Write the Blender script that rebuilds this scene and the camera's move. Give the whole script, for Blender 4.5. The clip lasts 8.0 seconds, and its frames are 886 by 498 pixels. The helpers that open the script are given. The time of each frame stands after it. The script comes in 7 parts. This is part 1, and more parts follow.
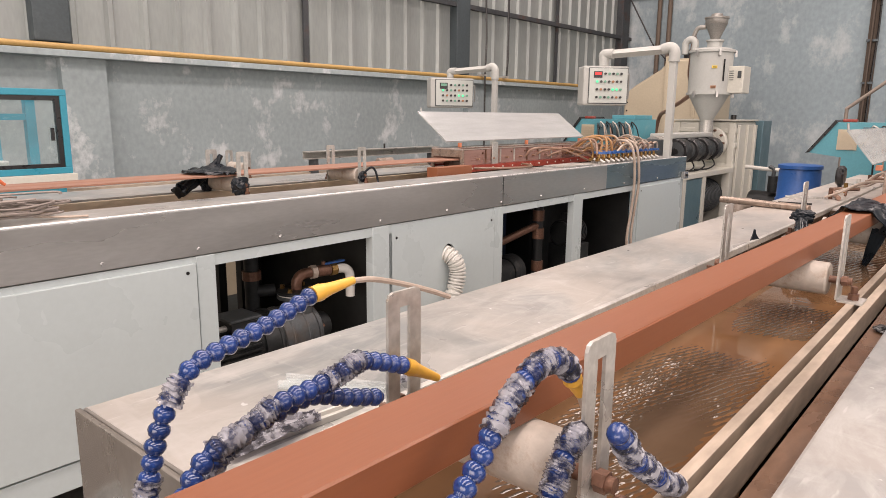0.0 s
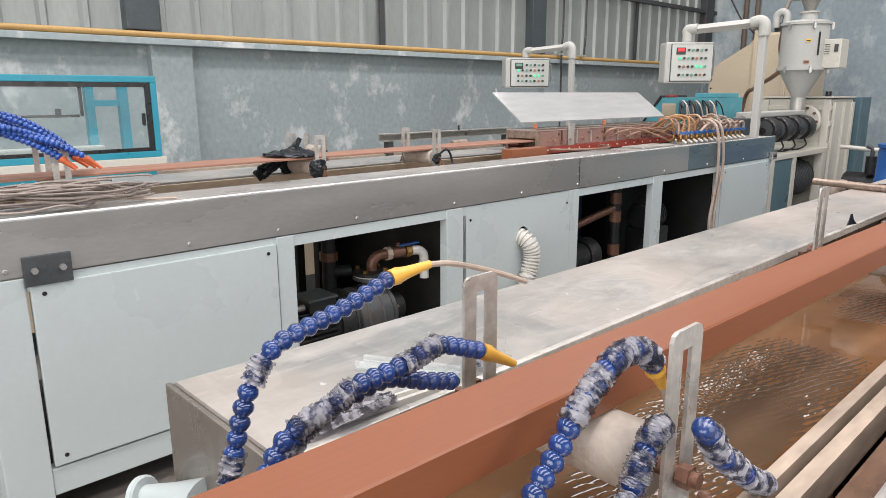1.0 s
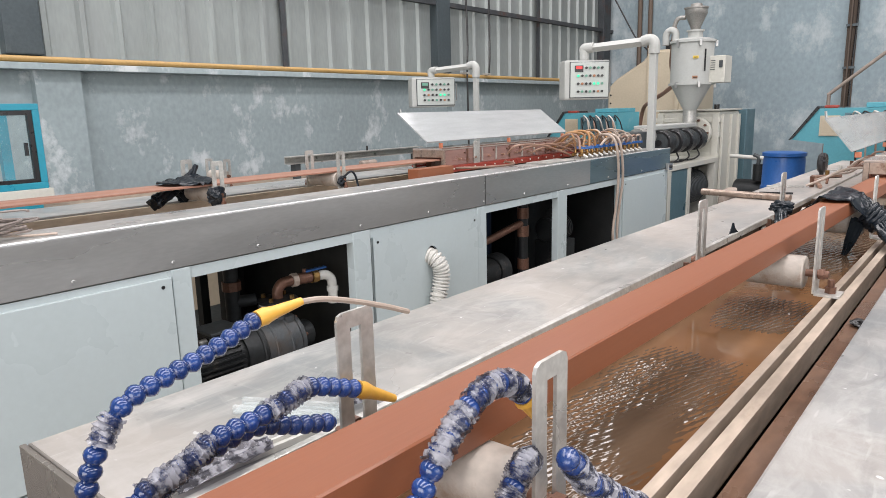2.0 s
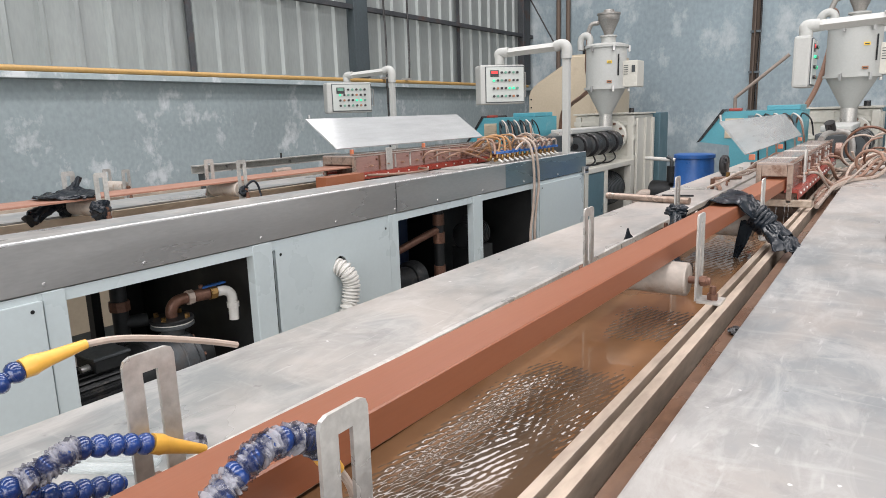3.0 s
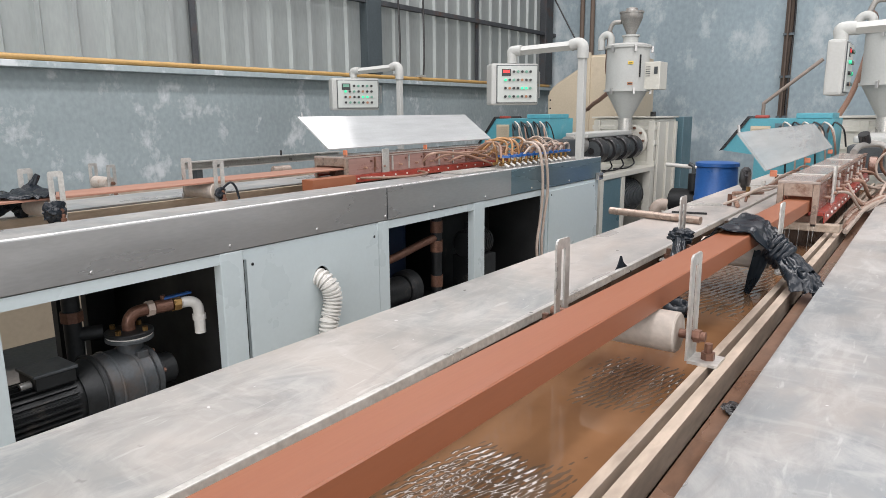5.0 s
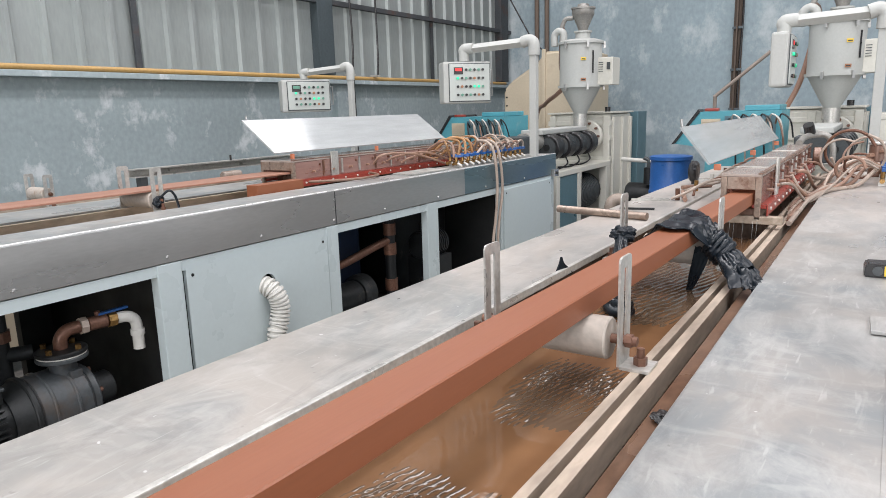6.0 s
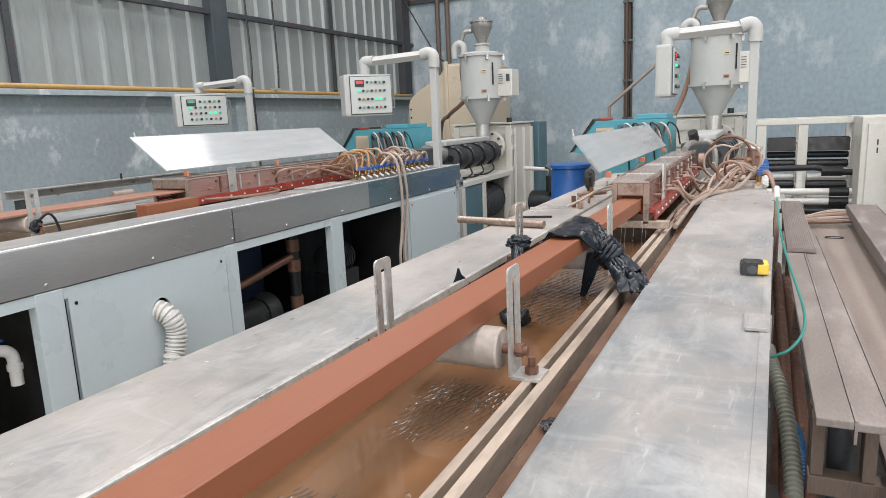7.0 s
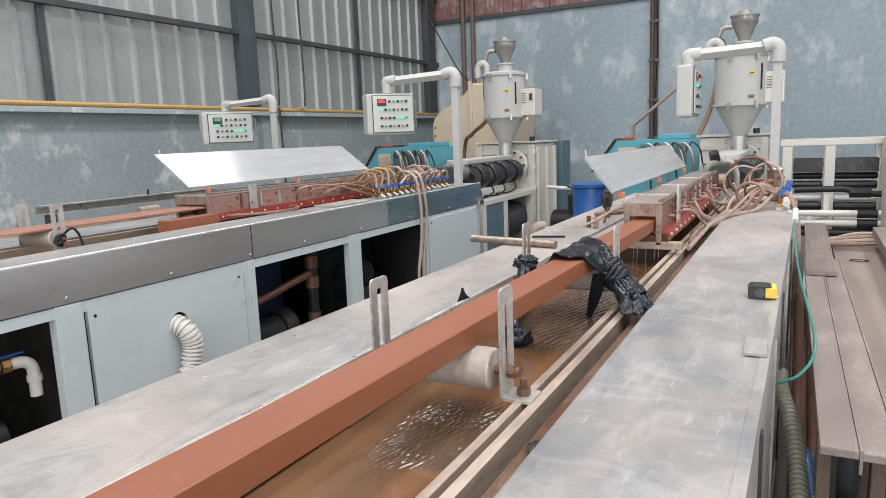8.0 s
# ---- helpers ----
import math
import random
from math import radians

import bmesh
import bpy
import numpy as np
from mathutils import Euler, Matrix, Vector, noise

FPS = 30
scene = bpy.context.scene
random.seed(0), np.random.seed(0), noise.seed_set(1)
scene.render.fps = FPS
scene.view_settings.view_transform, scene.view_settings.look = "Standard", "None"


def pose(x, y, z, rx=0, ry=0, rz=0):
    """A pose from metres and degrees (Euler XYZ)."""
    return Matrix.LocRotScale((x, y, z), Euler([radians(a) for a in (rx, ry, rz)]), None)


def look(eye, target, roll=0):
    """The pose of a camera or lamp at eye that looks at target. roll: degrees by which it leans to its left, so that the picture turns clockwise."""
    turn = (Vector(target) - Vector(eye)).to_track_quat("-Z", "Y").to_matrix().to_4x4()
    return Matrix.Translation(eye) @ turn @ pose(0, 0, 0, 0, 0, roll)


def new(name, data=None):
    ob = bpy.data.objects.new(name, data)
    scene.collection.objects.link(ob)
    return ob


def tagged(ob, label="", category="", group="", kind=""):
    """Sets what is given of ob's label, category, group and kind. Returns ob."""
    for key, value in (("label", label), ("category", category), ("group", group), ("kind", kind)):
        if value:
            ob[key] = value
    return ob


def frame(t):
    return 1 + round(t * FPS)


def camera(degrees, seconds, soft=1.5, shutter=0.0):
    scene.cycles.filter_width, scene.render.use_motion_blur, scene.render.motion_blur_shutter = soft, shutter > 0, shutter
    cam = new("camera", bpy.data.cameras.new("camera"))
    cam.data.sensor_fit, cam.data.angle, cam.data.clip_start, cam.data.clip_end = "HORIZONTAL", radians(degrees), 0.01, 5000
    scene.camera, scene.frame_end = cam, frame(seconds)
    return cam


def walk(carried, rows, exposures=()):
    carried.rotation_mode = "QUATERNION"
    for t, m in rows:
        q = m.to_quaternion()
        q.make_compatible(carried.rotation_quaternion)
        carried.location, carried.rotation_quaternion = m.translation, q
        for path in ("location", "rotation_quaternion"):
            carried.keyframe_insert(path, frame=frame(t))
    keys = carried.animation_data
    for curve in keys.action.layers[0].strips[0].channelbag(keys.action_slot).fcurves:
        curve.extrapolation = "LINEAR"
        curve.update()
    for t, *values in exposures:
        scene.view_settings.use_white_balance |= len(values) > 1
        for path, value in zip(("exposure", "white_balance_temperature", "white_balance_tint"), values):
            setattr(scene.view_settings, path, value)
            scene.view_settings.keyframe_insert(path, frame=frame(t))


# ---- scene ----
cam = camera(66.5, 8.0, soft=0.7)
PATH = [
    (0, (0.274, -0.197, 1.328), (-0.995, 1.298, 0.936), 0.6),
    (0.5, (0.266, -0.191, 1.329), (-1.054, 1.251, 0.908), 0.0),
    (1, (0.264, -0.194, 1.329), (-1.153, 1.145, 0.884), -0.2),
    (1.5, (0.269, -0.175, 1.331), (-1.127, 1.189, 0.896), -0.9),
    (2, (0.291, -0.139, 1.342), (-0.961, 1.369, 0.944), -1.4),
    (2.2, (0.294, -0.108, 1.339), (-0.898, 1.453, 0.962), -1.5),
    (3.5, (0.359, 0.06, 1.347), (-0.731, 1.689, 0.947), -1.9),
    (4, (0.354, 0.115, 1.349), (-0.78, 1.702, 0.908), -1.5),
    (4.5, (0.312, 0.214, 1.359), (-0.837, 1.802, 0.958), 0.1),
    (5.8, (0.34, 0.412, 1.364), (-0.794, 2.012, 0.975), -2.5),
    (6, (0.347, 0.415, 1.365), (-0.726, 2.055, 0.963), -1.7),
    (6.5, (0.351, 0.44, 1.361), (-0.581, 2.169, 0.984), -1.1),
    (7, (0.376, 0.451, 1.367), (-0.475, 2.221, 0.989), -2.5),
    (7.5, (0.433, 0.478, 1.375), (-0.373, 2.276, 1.031), -1.6),
    (8, (0.431, 0.469, 1.371), (-0.493, 2.213, 1.047), -2.2),
]
walk(cam, [(t, look(eye, target, roll)) for t, eye, target, roll in PATH], [(0, 0.05, 7600, 24), (0.5, 0.06, 7050, 19), (1, 0.07, 6800, 16), (2, 0.08, 6600, 15), (4.5, 0.09, 6600, 15), (6, 0.07, 6450, 14), (6.6, 0.06, 6450, 14), (7, 0.01, 6500, 14), (8, 0.0, 6550, 15)])

# ---- world and light: daylight through the roof's skylights, fill lamps in added doorways ----
world = bpy.data.worlds.new("sky")
scene.world = world
world.use_nodes = True
_n = world.node_tree.nodes
_sky = _n.new("ShaderNodeTexSky")
_sky.sky_type, _sky.sun_disc, _sky.sun_elevation, _sky.sun_rotation = "NISHITA", False, radians(58), radians(150)
world.node_tree.links.new(_sky.outputs[0], _n["Background"].inputs[0])
_n["Background"].inputs[1].default_value = 0.15
scene.view_settings.exposure = 0.0

SKYLIGHTS = [(-4.4, -3.2), (-0.6, 0.6), (2.8, 4.0)]
ROOF, WEST, EAST, SOUTH, NORTH = 6.2, -5.0, 6.5, -6.0, 10.65


def daylight(name, m, sx, sy, watts, colour=(1.0, 0.985, 0.96)):
    lamp = bpy.data.lights.new(name, "AREA")
    lamp.shape, lamp.size, lamp.size_y, lamp.energy, lamp.color = "RECTANGLE", sx, sy, watts, colour
    ob = new(name, lamp)
    ob.matrix_world = m
    return ob


for _a, _b in SKYLIGHTS:
    daylight("skylight_daylight", pose((_a + _b) / 2, 2.05, ROOF - 0.02, 0, 0, 0), _b - _a, 13.3, 400)
# fill lamps in added doorways, to balance the light from above
daylight("rear_fill_light", pose(1.5, SOUTH + 0.02, 2.1, 90, 0, 0), 6.0, 3.8, 350)
daylight("side_fill_light", pose(EAST - 0.02, 1.5, 2.2, 90, 0, 90), 6.0, 3.6, 170)


# ---- helpers ----
def material(name, base, rough=0.5, metal=0.0, vary=0.12, scale=6.0, fine=60.0, bump=0.1, stain=None, stain_at=0.55, stain_scale=1.3, stain_wide=0.12,
             stretch=(1, 1, 1), coat=0.0, rand=0.0, wear=0.15, alpha=1.0):
    m = bpy.data.materials.new(name)
    m.use_nodes = True
    nt = m.node_tree
    n, link = nt.nodes, nt.links.new
    p = n["Principled BSDF"]
    p.inputs["Metallic"].default_value = metal
    p.inputs["Coat Weight"].default_value = coat
    p.inputs["Alpha"].default_value = alpha
    tc = n.new("ShaderNodeTexCoord")
    mp = n.new("ShaderNodeMapping")
    mp.inputs["Scale"].default_value = stretch
    link(tc.outputs["Object"], mp.inputs[0])
    big, small = n.new("ShaderNodeTexNoise"), n.new("ShaderNodeTexNoise")
    big.inputs["Scale"].default_value, big.inputs["Detail"].default_value = scale, 5
    small.inputs["Scale"].default_value, small.inputs["Detail"].default_value = fine, 3
    link(mp.outputs[0], big.inputs[0]), link(mp.outputs[0], small.inputs[0])
    add = n.new("ShaderNodeMath")
    add.operation = "ADD"
    link(big.outputs[0], add.inputs[0]), link(small.outputs[0], add.inputs[1])
    rmp = n.new("ShaderNodeMapRange")
    rmp.inputs[1].default_value, rmp.inputs[2].default_value = 0.7, 1.3
    rmp.inputs[3].default_value, rmp.inputs[4].default_value = 1 - vary, 1 + vary
    link(add.outputs[0], rmp.inputs[0])
    hsv = n.new("ShaderNodeHueSaturation")
    hsv.inputs["Color"].default_value = (*base, 1)
    if rand:
        info = n.new("ShaderNodeObjectInfo")
        r2 = n.new("ShaderNodeMapRange")
        r2.inputs[3].default_value, r2.inputs[4].default_value = 1 - rand, 1 + rand
        link(info.outputs["Random"], r2.inputs[0])
        mul = n.new("ShaderNodeMath")
        mul.operation = "MULTIPLY"
        link(rmp.outputs[0], mul.inputs[0]), link(r2.outputs[0], mul.inputs[1])
        link(mul.outputs[0], hsv.inputs["Value"])
    else:
        link(rmp.outputs[0], hsv.inputs["Value"])
    out = hsv.outputs[0]
    if stain:
        st = n.new("ShaderNodeTexNoise")
        st.inputs["Scale"].default_value, st.inputs["Detail"].default_value, st.inputs["Roughness"].default_value = stain_scale, 8, 0.68
        link(mp.outputs[0], st.inputs[0])
        r3 = n.new("ShaderNodeMapRange")
        r3.inputs[1].default_value, r3.inputs[2].default_value = stain_at, stain_at + stain_wide
        link(st.outputs[0], r3.inputs[0])
        mix = n.new("ShaderNodeMix")
        mix.data_type = "RGBA"
        link(r3.outputs[0], mix.inputs["Factor"]), link(out, mix.inputs[6])
        mix.inputs[7].default_value = (*stain, 1)
        out = mix.outputs[2]
    link(out, p.inputs["Base Color"])
    rr = n.new("ShaderNodeMapRange")
    rr.inputs[1].default_value, rr.inputs[2].default_value = 0.3, 0.7
    rr.inputs[3].default_value, rr.inputs[4].default_value = max(0.02, rough - wear), min(1, rough + wear)
    link(big.outputs[0], rr.inputs[0]), link(rr.outputs[0], p.inputs["Roughness"])
    if bump:
        b = n.new("ShaderNodeBump")
        b.inputs["Strength"].default_value, b.inputs["Distance"].default_value = bump, 0.004
        link(add.outputs[0], b.inputs["Height"]), link(b.outputs[0], p.inputs["Normal"])
    return m


def clear(name, colour=(0.97, 0.98, 0.98), rough=0.05, amount=0.75, patch=0.0):
    """Thin clear plastic: see-through with a haze of scratches."""
    m = material(name, colour, rough, vary=0.05, scale=4, fine=90, bump=0.04, wear=0.04)
    nt = m.node_tree
    n, link = nt.nodes, nt.links.new
    tr, mix, noise_ = n.new("ShaderNodeBsdfTransparent"), n.new("ShaderNodeMixShader"), n.new("ShaderNodeTexNoise")
    noise_.inputs["Scale"].default_value, noise_.inputs["Detail"].default_value = 5.0, 6
    rg = n.new("ShaderNodeMapRange")
    if patch:
        # bright creases with bare stretches between them
        noise_.inputs["Scale"].default_value, rg.inputs[1].default_value, rg.inputs[2].default_value = 75.0, 0.42, 0.56
        rg.inputs[3].default_value, rg.inputs[4].default_value = amount - patch, 0.96
        tc = n.new("ShaderNodeTexCoord")
        link(tc.outputs["Object"], noise_.inputs[0])
    else:
        rg.inputs[3].default_value, rg.inputs[4].default_value = amount - 0.12, amount + 0.12
    link(noise_.outputs[0], rg.inputs[0]), link(rg.outputs[0], mix.inputs[0])
    tr.inputs[0].default_value = (*colour, 1)
    link(n["Principled BSDF"].outputs[0], mix.inputs[1]), link(tr.outputs[0], mix.inputs[2])
    link(mix.outputs[0], n["Material Output"].inputs[0])
    return m


def glow(name, colour, strength):
    m = bpy.data.materials.new(name)
    m.use_nodes = True
    p = m.node_tree.nodes["Principled BSDF"]
    p.inputs["Base Color"].default_value = (*colour, 1)
    p.inputs["Emission Color"].default_value = (*colour, 1)
    p.inputs["Emission Strength"].default_value = strength
    return m


STEEL = material("brushed_stainless", (0.46, 0.46, 0.45), 0.36, 0.7, 0.07, 2, 60, 0.02, (0.46, 0.44, 0.41), 0.5, 0.8, 0.4, stretch=(1, 0.4, 2))


def deck_material(name, cool, warm, pale, paler=(1.5, 3.6), dusty=(0.54, 0.485, 0.44)):
    """Worn sheet steel: broad dusty clouds, smears along the run, fine scratches and drops of lime; paler and warmer
    towards the extruder's end.
    """
    m = bpy.data.materials.new(name)
    m.use_nodes = True
    n, link = m.node_tree.nodes, m.node_tree.links.new
    p = n["Principled BSDF"]
    p.inputs["Metallic"].default_value = 0.25
    tc = n.new("ShaderNodeTexCoord")

    def layer(scale, stretch, rot, lo, hi, detail=4, rough=0.55, bend=0.0):
        mp, t, r = n.new("ShaderNodeMapping"), n.new("ShaderNodeTexNoise"), n.new("ShaderNodeMapRange")
        mp.inputs["Scale"].default_value, mp.inputs["Rotation"].default_value = stretch, (0, 0, rot)
        t.inputs["Scale"].default_value, t.inputs["Detail"].default_value, t.inputs["Roughness"].default_value = scale, detail, rough
        t.inputs["Distortion"].default_value = bend
        r.inputs[1].default_value, r.inputs[2].default_value = lo, hi
        link(tc.outputs["Object"], mp.inputs[0]), link(mp.outputs[0], t.inputs[0]), link(t.outputs[0], r.inputs[0])
        return r.outputs[0]

    def over(below, colour, factor, amount):
        mul, mx = n.new("ShaderNodeMath"), n.new("ShaderNodeMix")
        mul.operation, mul.inputs[1].default_value = "MULTIPLY", amount
        mx.data_type = "RGBA"
        link(factor, mul.inputs[0]), link(mul.outputs[0], mx.inputs["Factor"])
        if isinstance(below, tuple):
            mx.inputs[6].default_value = (*below, 1)
        else:
            link(below, mx.inputs[6])
        mx.inputs[7].default_value = (*colour, 1)
        return mx.outputs[2]

    c = over(cool, warm, layer(3.2, (1, 0.7, 1), 0.4, 0.40, 0.60, 6, 0.6, 0.6), 1.0)
    c = over(c, pale, layer(9, (1.0, 0.5, 1), 0.5, 0.46, 0.66, 8, 0.7, 1.0), 0.55)
    c = over(c, pale, layer(26, (1, 0.22, 1), -0.25, 0.53, 0.68, 5, 0.6, 1.6), 0.30)
    c = over(c, pale, layer(20, (0.3, 1, 1), 0.75, 0.54, 0.68, 5, 0.6, 1.4), 0.30)
    c = over(c, (0.70, 0.70, 0.68), layer(75, (1, 0.16, 1), 0.55, 0.66, 0.74, 2, 0.5, 0.5), 0.22)
    c = over(c, (0.13, 0.125, 0.12), layer(6, (1, 0.5, 1), 2.0, 0.54, 0.72, 6, 0.65, 1.4), 0.42)
    c = over(c, (0.62, 0.62, 0.61), layer(42, (1, 1, 1), 0.0, 0.735, 0.77, 2), 0.8)
    c = over(c, (0.12, 0.115, 0.11), layer(34, (1, 1, 1), 1.0, 0.72, 0.78, 2), 0.5)
    # blends to a paler beige along y, broken up by noise
    if paler:
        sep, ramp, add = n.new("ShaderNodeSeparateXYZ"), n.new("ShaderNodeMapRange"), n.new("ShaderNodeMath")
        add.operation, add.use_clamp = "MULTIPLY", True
        ramp.inputs[1].default_value, ramp.inputs[2].default_value = paler
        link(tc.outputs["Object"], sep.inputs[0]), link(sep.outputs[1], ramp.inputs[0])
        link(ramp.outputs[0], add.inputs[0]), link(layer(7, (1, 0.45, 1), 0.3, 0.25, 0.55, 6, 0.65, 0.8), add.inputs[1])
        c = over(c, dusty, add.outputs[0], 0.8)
    link(c, p.inputs["Base Color"])
    rr = n.new("ShaderNodeMapRange")
    rr.inputs[3].default_value, rr.inputs[4].default_value = 0.26, 0.52
    link(layer(4, (1, 0.5, 1), 0.2, 0.35, 0.65), rr.inputs[0]), link(rr.outputs[0], p.inputs["Roughness"])
    b = n.new("ShaderNodeBump")
    b.inputs["Strength"].default_value, b.inputs["Distance"].default_value = 0.12, 0.003
    link(layer(3.5, (1, 0.5, 1), 0.0, 0.3, 0.7, 5), b.inputs["Height"]), link(b.outputs[0], p.inputs["Normal"])
    return m


DECK = deck_material("dusty_stainless_deck", (0.22, 0.238, 0.242), (0.315, 0.300, 0.280), (0.45, 0.448, 0.432), paler=(2.2, 4.6))
PLAIN_DECK = deck_material("scuffed_stainless_deck", (0.24, 0.258, 0.262), (0.335, 0.323, 0.304), (0.45, 0.448, 0.432), paler=())
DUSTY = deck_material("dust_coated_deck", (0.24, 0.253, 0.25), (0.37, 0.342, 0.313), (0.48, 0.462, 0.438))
PLATE = material("worn_steel_plate", (0.50, 0.49, 0.46), 0.38, 0.55, 0.2, 12, 90, 0.12, (0.30, 0.20, 0.14), 0.66, 9, 0.12)
RAIL = material("lime_stained_steel", (0.42, 0.345, 0.275), 0.45, 0.3, 0.25, 8, 60, 0.2, (0.20, 0.145, 0.095), 0.54, 7, 0.2, stretch=(1, 0.3, 1))
CABINET = material("pale_grey_green_enamel", (0.465, 0.53, 0.535), 0.35, 0, 0.03, 2, 50, 0.02, (0.43, 0.48, 0.485), 0.5, 1.2, 0.5)
CREAM = material("cream_machine_enamel", (0.56, 0.55, 0.49), 0.4, 0, 0.06, 3, 50, 0.04, (0.42, 0.38, 0.32), 0.62, 3, 0.2)
DRYER = material("pale_grey_enamel", (0.42, 0.43, 0.41), 0.6, 0.0, 0.05, 3, 60, 0.03, (0.45, 0.44, 0.41), 0.62, 4, 0.2)
BLUEGREY = material("blue_grey_enamel", (0.085, 0.16, 0.19), 0.4, 0.1, 0.1, 4, 60, 0.04, (0.2, 0.22, 0.22), 0.62, 4, 0.2)
TEAL = material("teal_enamel", (0.018, 0.27, 0.37), 0.4, 0, 0.08, 4, 60, 0.03, (0.2, 0.36, 0.37), 0.64, 5, 0.2)
BROWN = material("extruded_brown_composite", (0.222, 0.072, 0.031), 0.42, 0, 0.05, 3, 130, 0.03, (0.268, 0.105, 0.053), 0.46, 1.6, 0.35, stretch=(1.6, 0.14, 1.6))
ORANGE = material("extruded_orange_board", (0.29, 0.145, 0.10), 0.5, 0, 0.1, 3, 130, 0.05, (0.42, 0.22, 0.15), 0.55, 2.0, 0.3, stretch=(3, 0.18, 3))
BLACK = material("black_plastic_film", (0.008, 0.012, 0.017), 0.30, 0, 0.3, 14, 90, 0.10, (0.022, 0.034, 0.044), 0.6, 8, 0.2)
BLACK.node_tree.nodes["Principled BSDF"].inputs["Specular IOR Level"].default_value = 0.3
DARK = material("dark_iron", (0.016, 0.018, 0.019), 0.5, 0.3, 0.3, 10, 80, 0.15, (0.12, 0.1, 0.085), 0.6, 6, 0.2)
GREYIRON = material("dusty_grey_iron", (0.06, 0.068, 0.072), 0.5, 0.2, 0.2, 8, 80, 0.12, (0.15, 0.135, 0.12), 0.6, 6, 0.2)
# near-black base: the shade in the open bays is put into the colour
BAY_SHADE = material("bay_shade_black", (0.010, 0.011, 0.011), 0.7, 0, 0.2, 5, 50, 0.05)
SILT = material("silty_brown_trough", (0.06, 0.036, 0.023), 0.3, 0, 0.3, 5, 40, 0.2, (0.12, 0.075, 0.05), 0.58, 9, 0.2)
CREAMRAIL = material("lime_crusted_cream_rail", (0.50, 0.41, 0.31), 0.5, 0.1, 0.2, 8, 60, 0.2, (0.34, 0.23, 0.15), 0.56, 7, 0.2, stretch=(1, 0.3, 1))
PUMP = material("blue_grey_pump_iron", (0.052, 0.059, 0.064), 0.5, 0.1, 0.25, 10, 80, 0.15, (0.07, 0.055, 0.045), 0.52, 7, 0.2)
GAP = material("grimy_dark_panel", (0.05, 0.05, 0.05), 0.4, 0.3, 0.3, 6, 60, 0.1, (0.20, 0.19, 0.18), 0.6, 5, 0.15)
ROLLER = material("lime_scaled_nylon", (0.46, 0.41, 0.36), 0.45, 0, 0.16, 9, 70, 0.2, (0.28, 0.19, 0.13), 0.56, 9, 0.12)
RUST = material("wet_rusty_iron", (0.15, 0.075, 0.05), 0.45, 0.4, 0.3, 18, 100, 0.35, (0.32, 0.16, 0.1), 0.55, 14, 0.2)
HOOD = material("faded_teal_enamel", (0.075, 0.30, 0.36), 0.45, 0, 0.08, 4, 60, 0.03, (0.26, 0.38, 0.40), 0.58, 5, 0.25)
BLUE = material("blue_hose_plastic", (0.011, 0.040, 0.165), 0.2, 0, 0.3, 30, 160, 0.10, (0.26, 0.27, 0.36), 0.60, 60, 0.12, rand=0.25, coat=0.4)
YELLOW = material("yellow_nozzle_plastic", (0.70, 0.38, 0.06), 0.35, 0, 0.08, 8, 90, 0.03, (0.6, 0.4, 0.2), 0.6, 12, 0.2)
LOADER = material("dull_loader_steel", (0.30, 0.29, 0.27), 0.45, 0.45, 0.15, 10, 80, 0.05, (0.42, 0.40, 0.36), 0.55, 8, 0.2)
ACRYLIC = clear("scuffed_clear_acrylic", (0.60, 0.62, 0.62), 0.08, 0.46)
AMBER = clear("amber_tinted_acrylic", (0.72, 0.50, 0.44), 0.08, 0.70)
MISTED = clear("misted_wet_acrylic", (0.60, 0.52, 0.47), 0.12, 0.42)
FILM = clear("crinkled_clear_film", (0.56, 0.56, 0.60), 0.08, 0.80, patch=0.28)
PANE = clear("clear_guard_pane", (0.96, 0.98, 0.98), 0.05, 0.88)
GLAZING = clear("clean_guard_glazing", (0.93, 0.97, 0.97), 0.04, 0.95)
RED = material("red_plastic_flange", (0.28, 0.045, 0.032), 0.35, 0, 0.15, 8, 60, 0.05, (0.4, 0.16, 0.12), 0.6, 8, 0.2)
COPPER = material("wet_brown_block", (0.19, 0.11, 0.08), 0.3, 0.2, 0.2, 8, 60, 0.1, (0.36, 0.22, 0.16), 0.55, 6, 0.2)
HOSE = material("tan_rubber_hose", (0.26, 0.155, 0.11), 0.45, 0, 0.15, 8, 90, 0.05, (0.42, 0.30, 0.24), 0.55, 7, 0.2, rand=0.25)
CLOUDY = material("cloudy_vinyl_hose", (0.36, 0.29, 0.24), 0.35, 0, 0.12, 8, 90, 0.05, rand=0.2)
PVC = material("white_pvc_pipe", (0.60, 0.59, 0.55), 0.35, 0, 0.06, 6, 70, 0.03, (0.42, 0.36, 0.30), 0.6, 6, 0.2)
BRASS = material("brass_fitting", (0.32, 0.19, 0.07), 0.35, 0.9, 0.15, 20, 100, 0.05)
GREENHOSE = material("green_vinyl_hose", (0.03, 0.22, 0.18), 0.35, 0, 0.1, 6, 90, 0.03)
BARREL = material("blue_barrel_plastic", (0.02, 0.10, 0.32), 0.4, 0, 0.12, 5, 60, 0.05, (0.1, 0.18, 0.32), 0.6, 5, 0.2)
BEIGE = material("beige_tank_plastic", (0.50, 0.43, 0.32), 0.5, 0, 0.06, 3, 40, 0.05, (0.40, 0.33, 0.25), 0.6, 3, 0.2)
PLASTER = material("blue_grey_plaster", (0.30, 0.357, 0.37), 0.75, 0, 0.13, 1.1, 26, 0.12, (0.56, 0.60, 0.61), 0.545, 3.0, 0.10, stretch=(1, 1, 0.8))
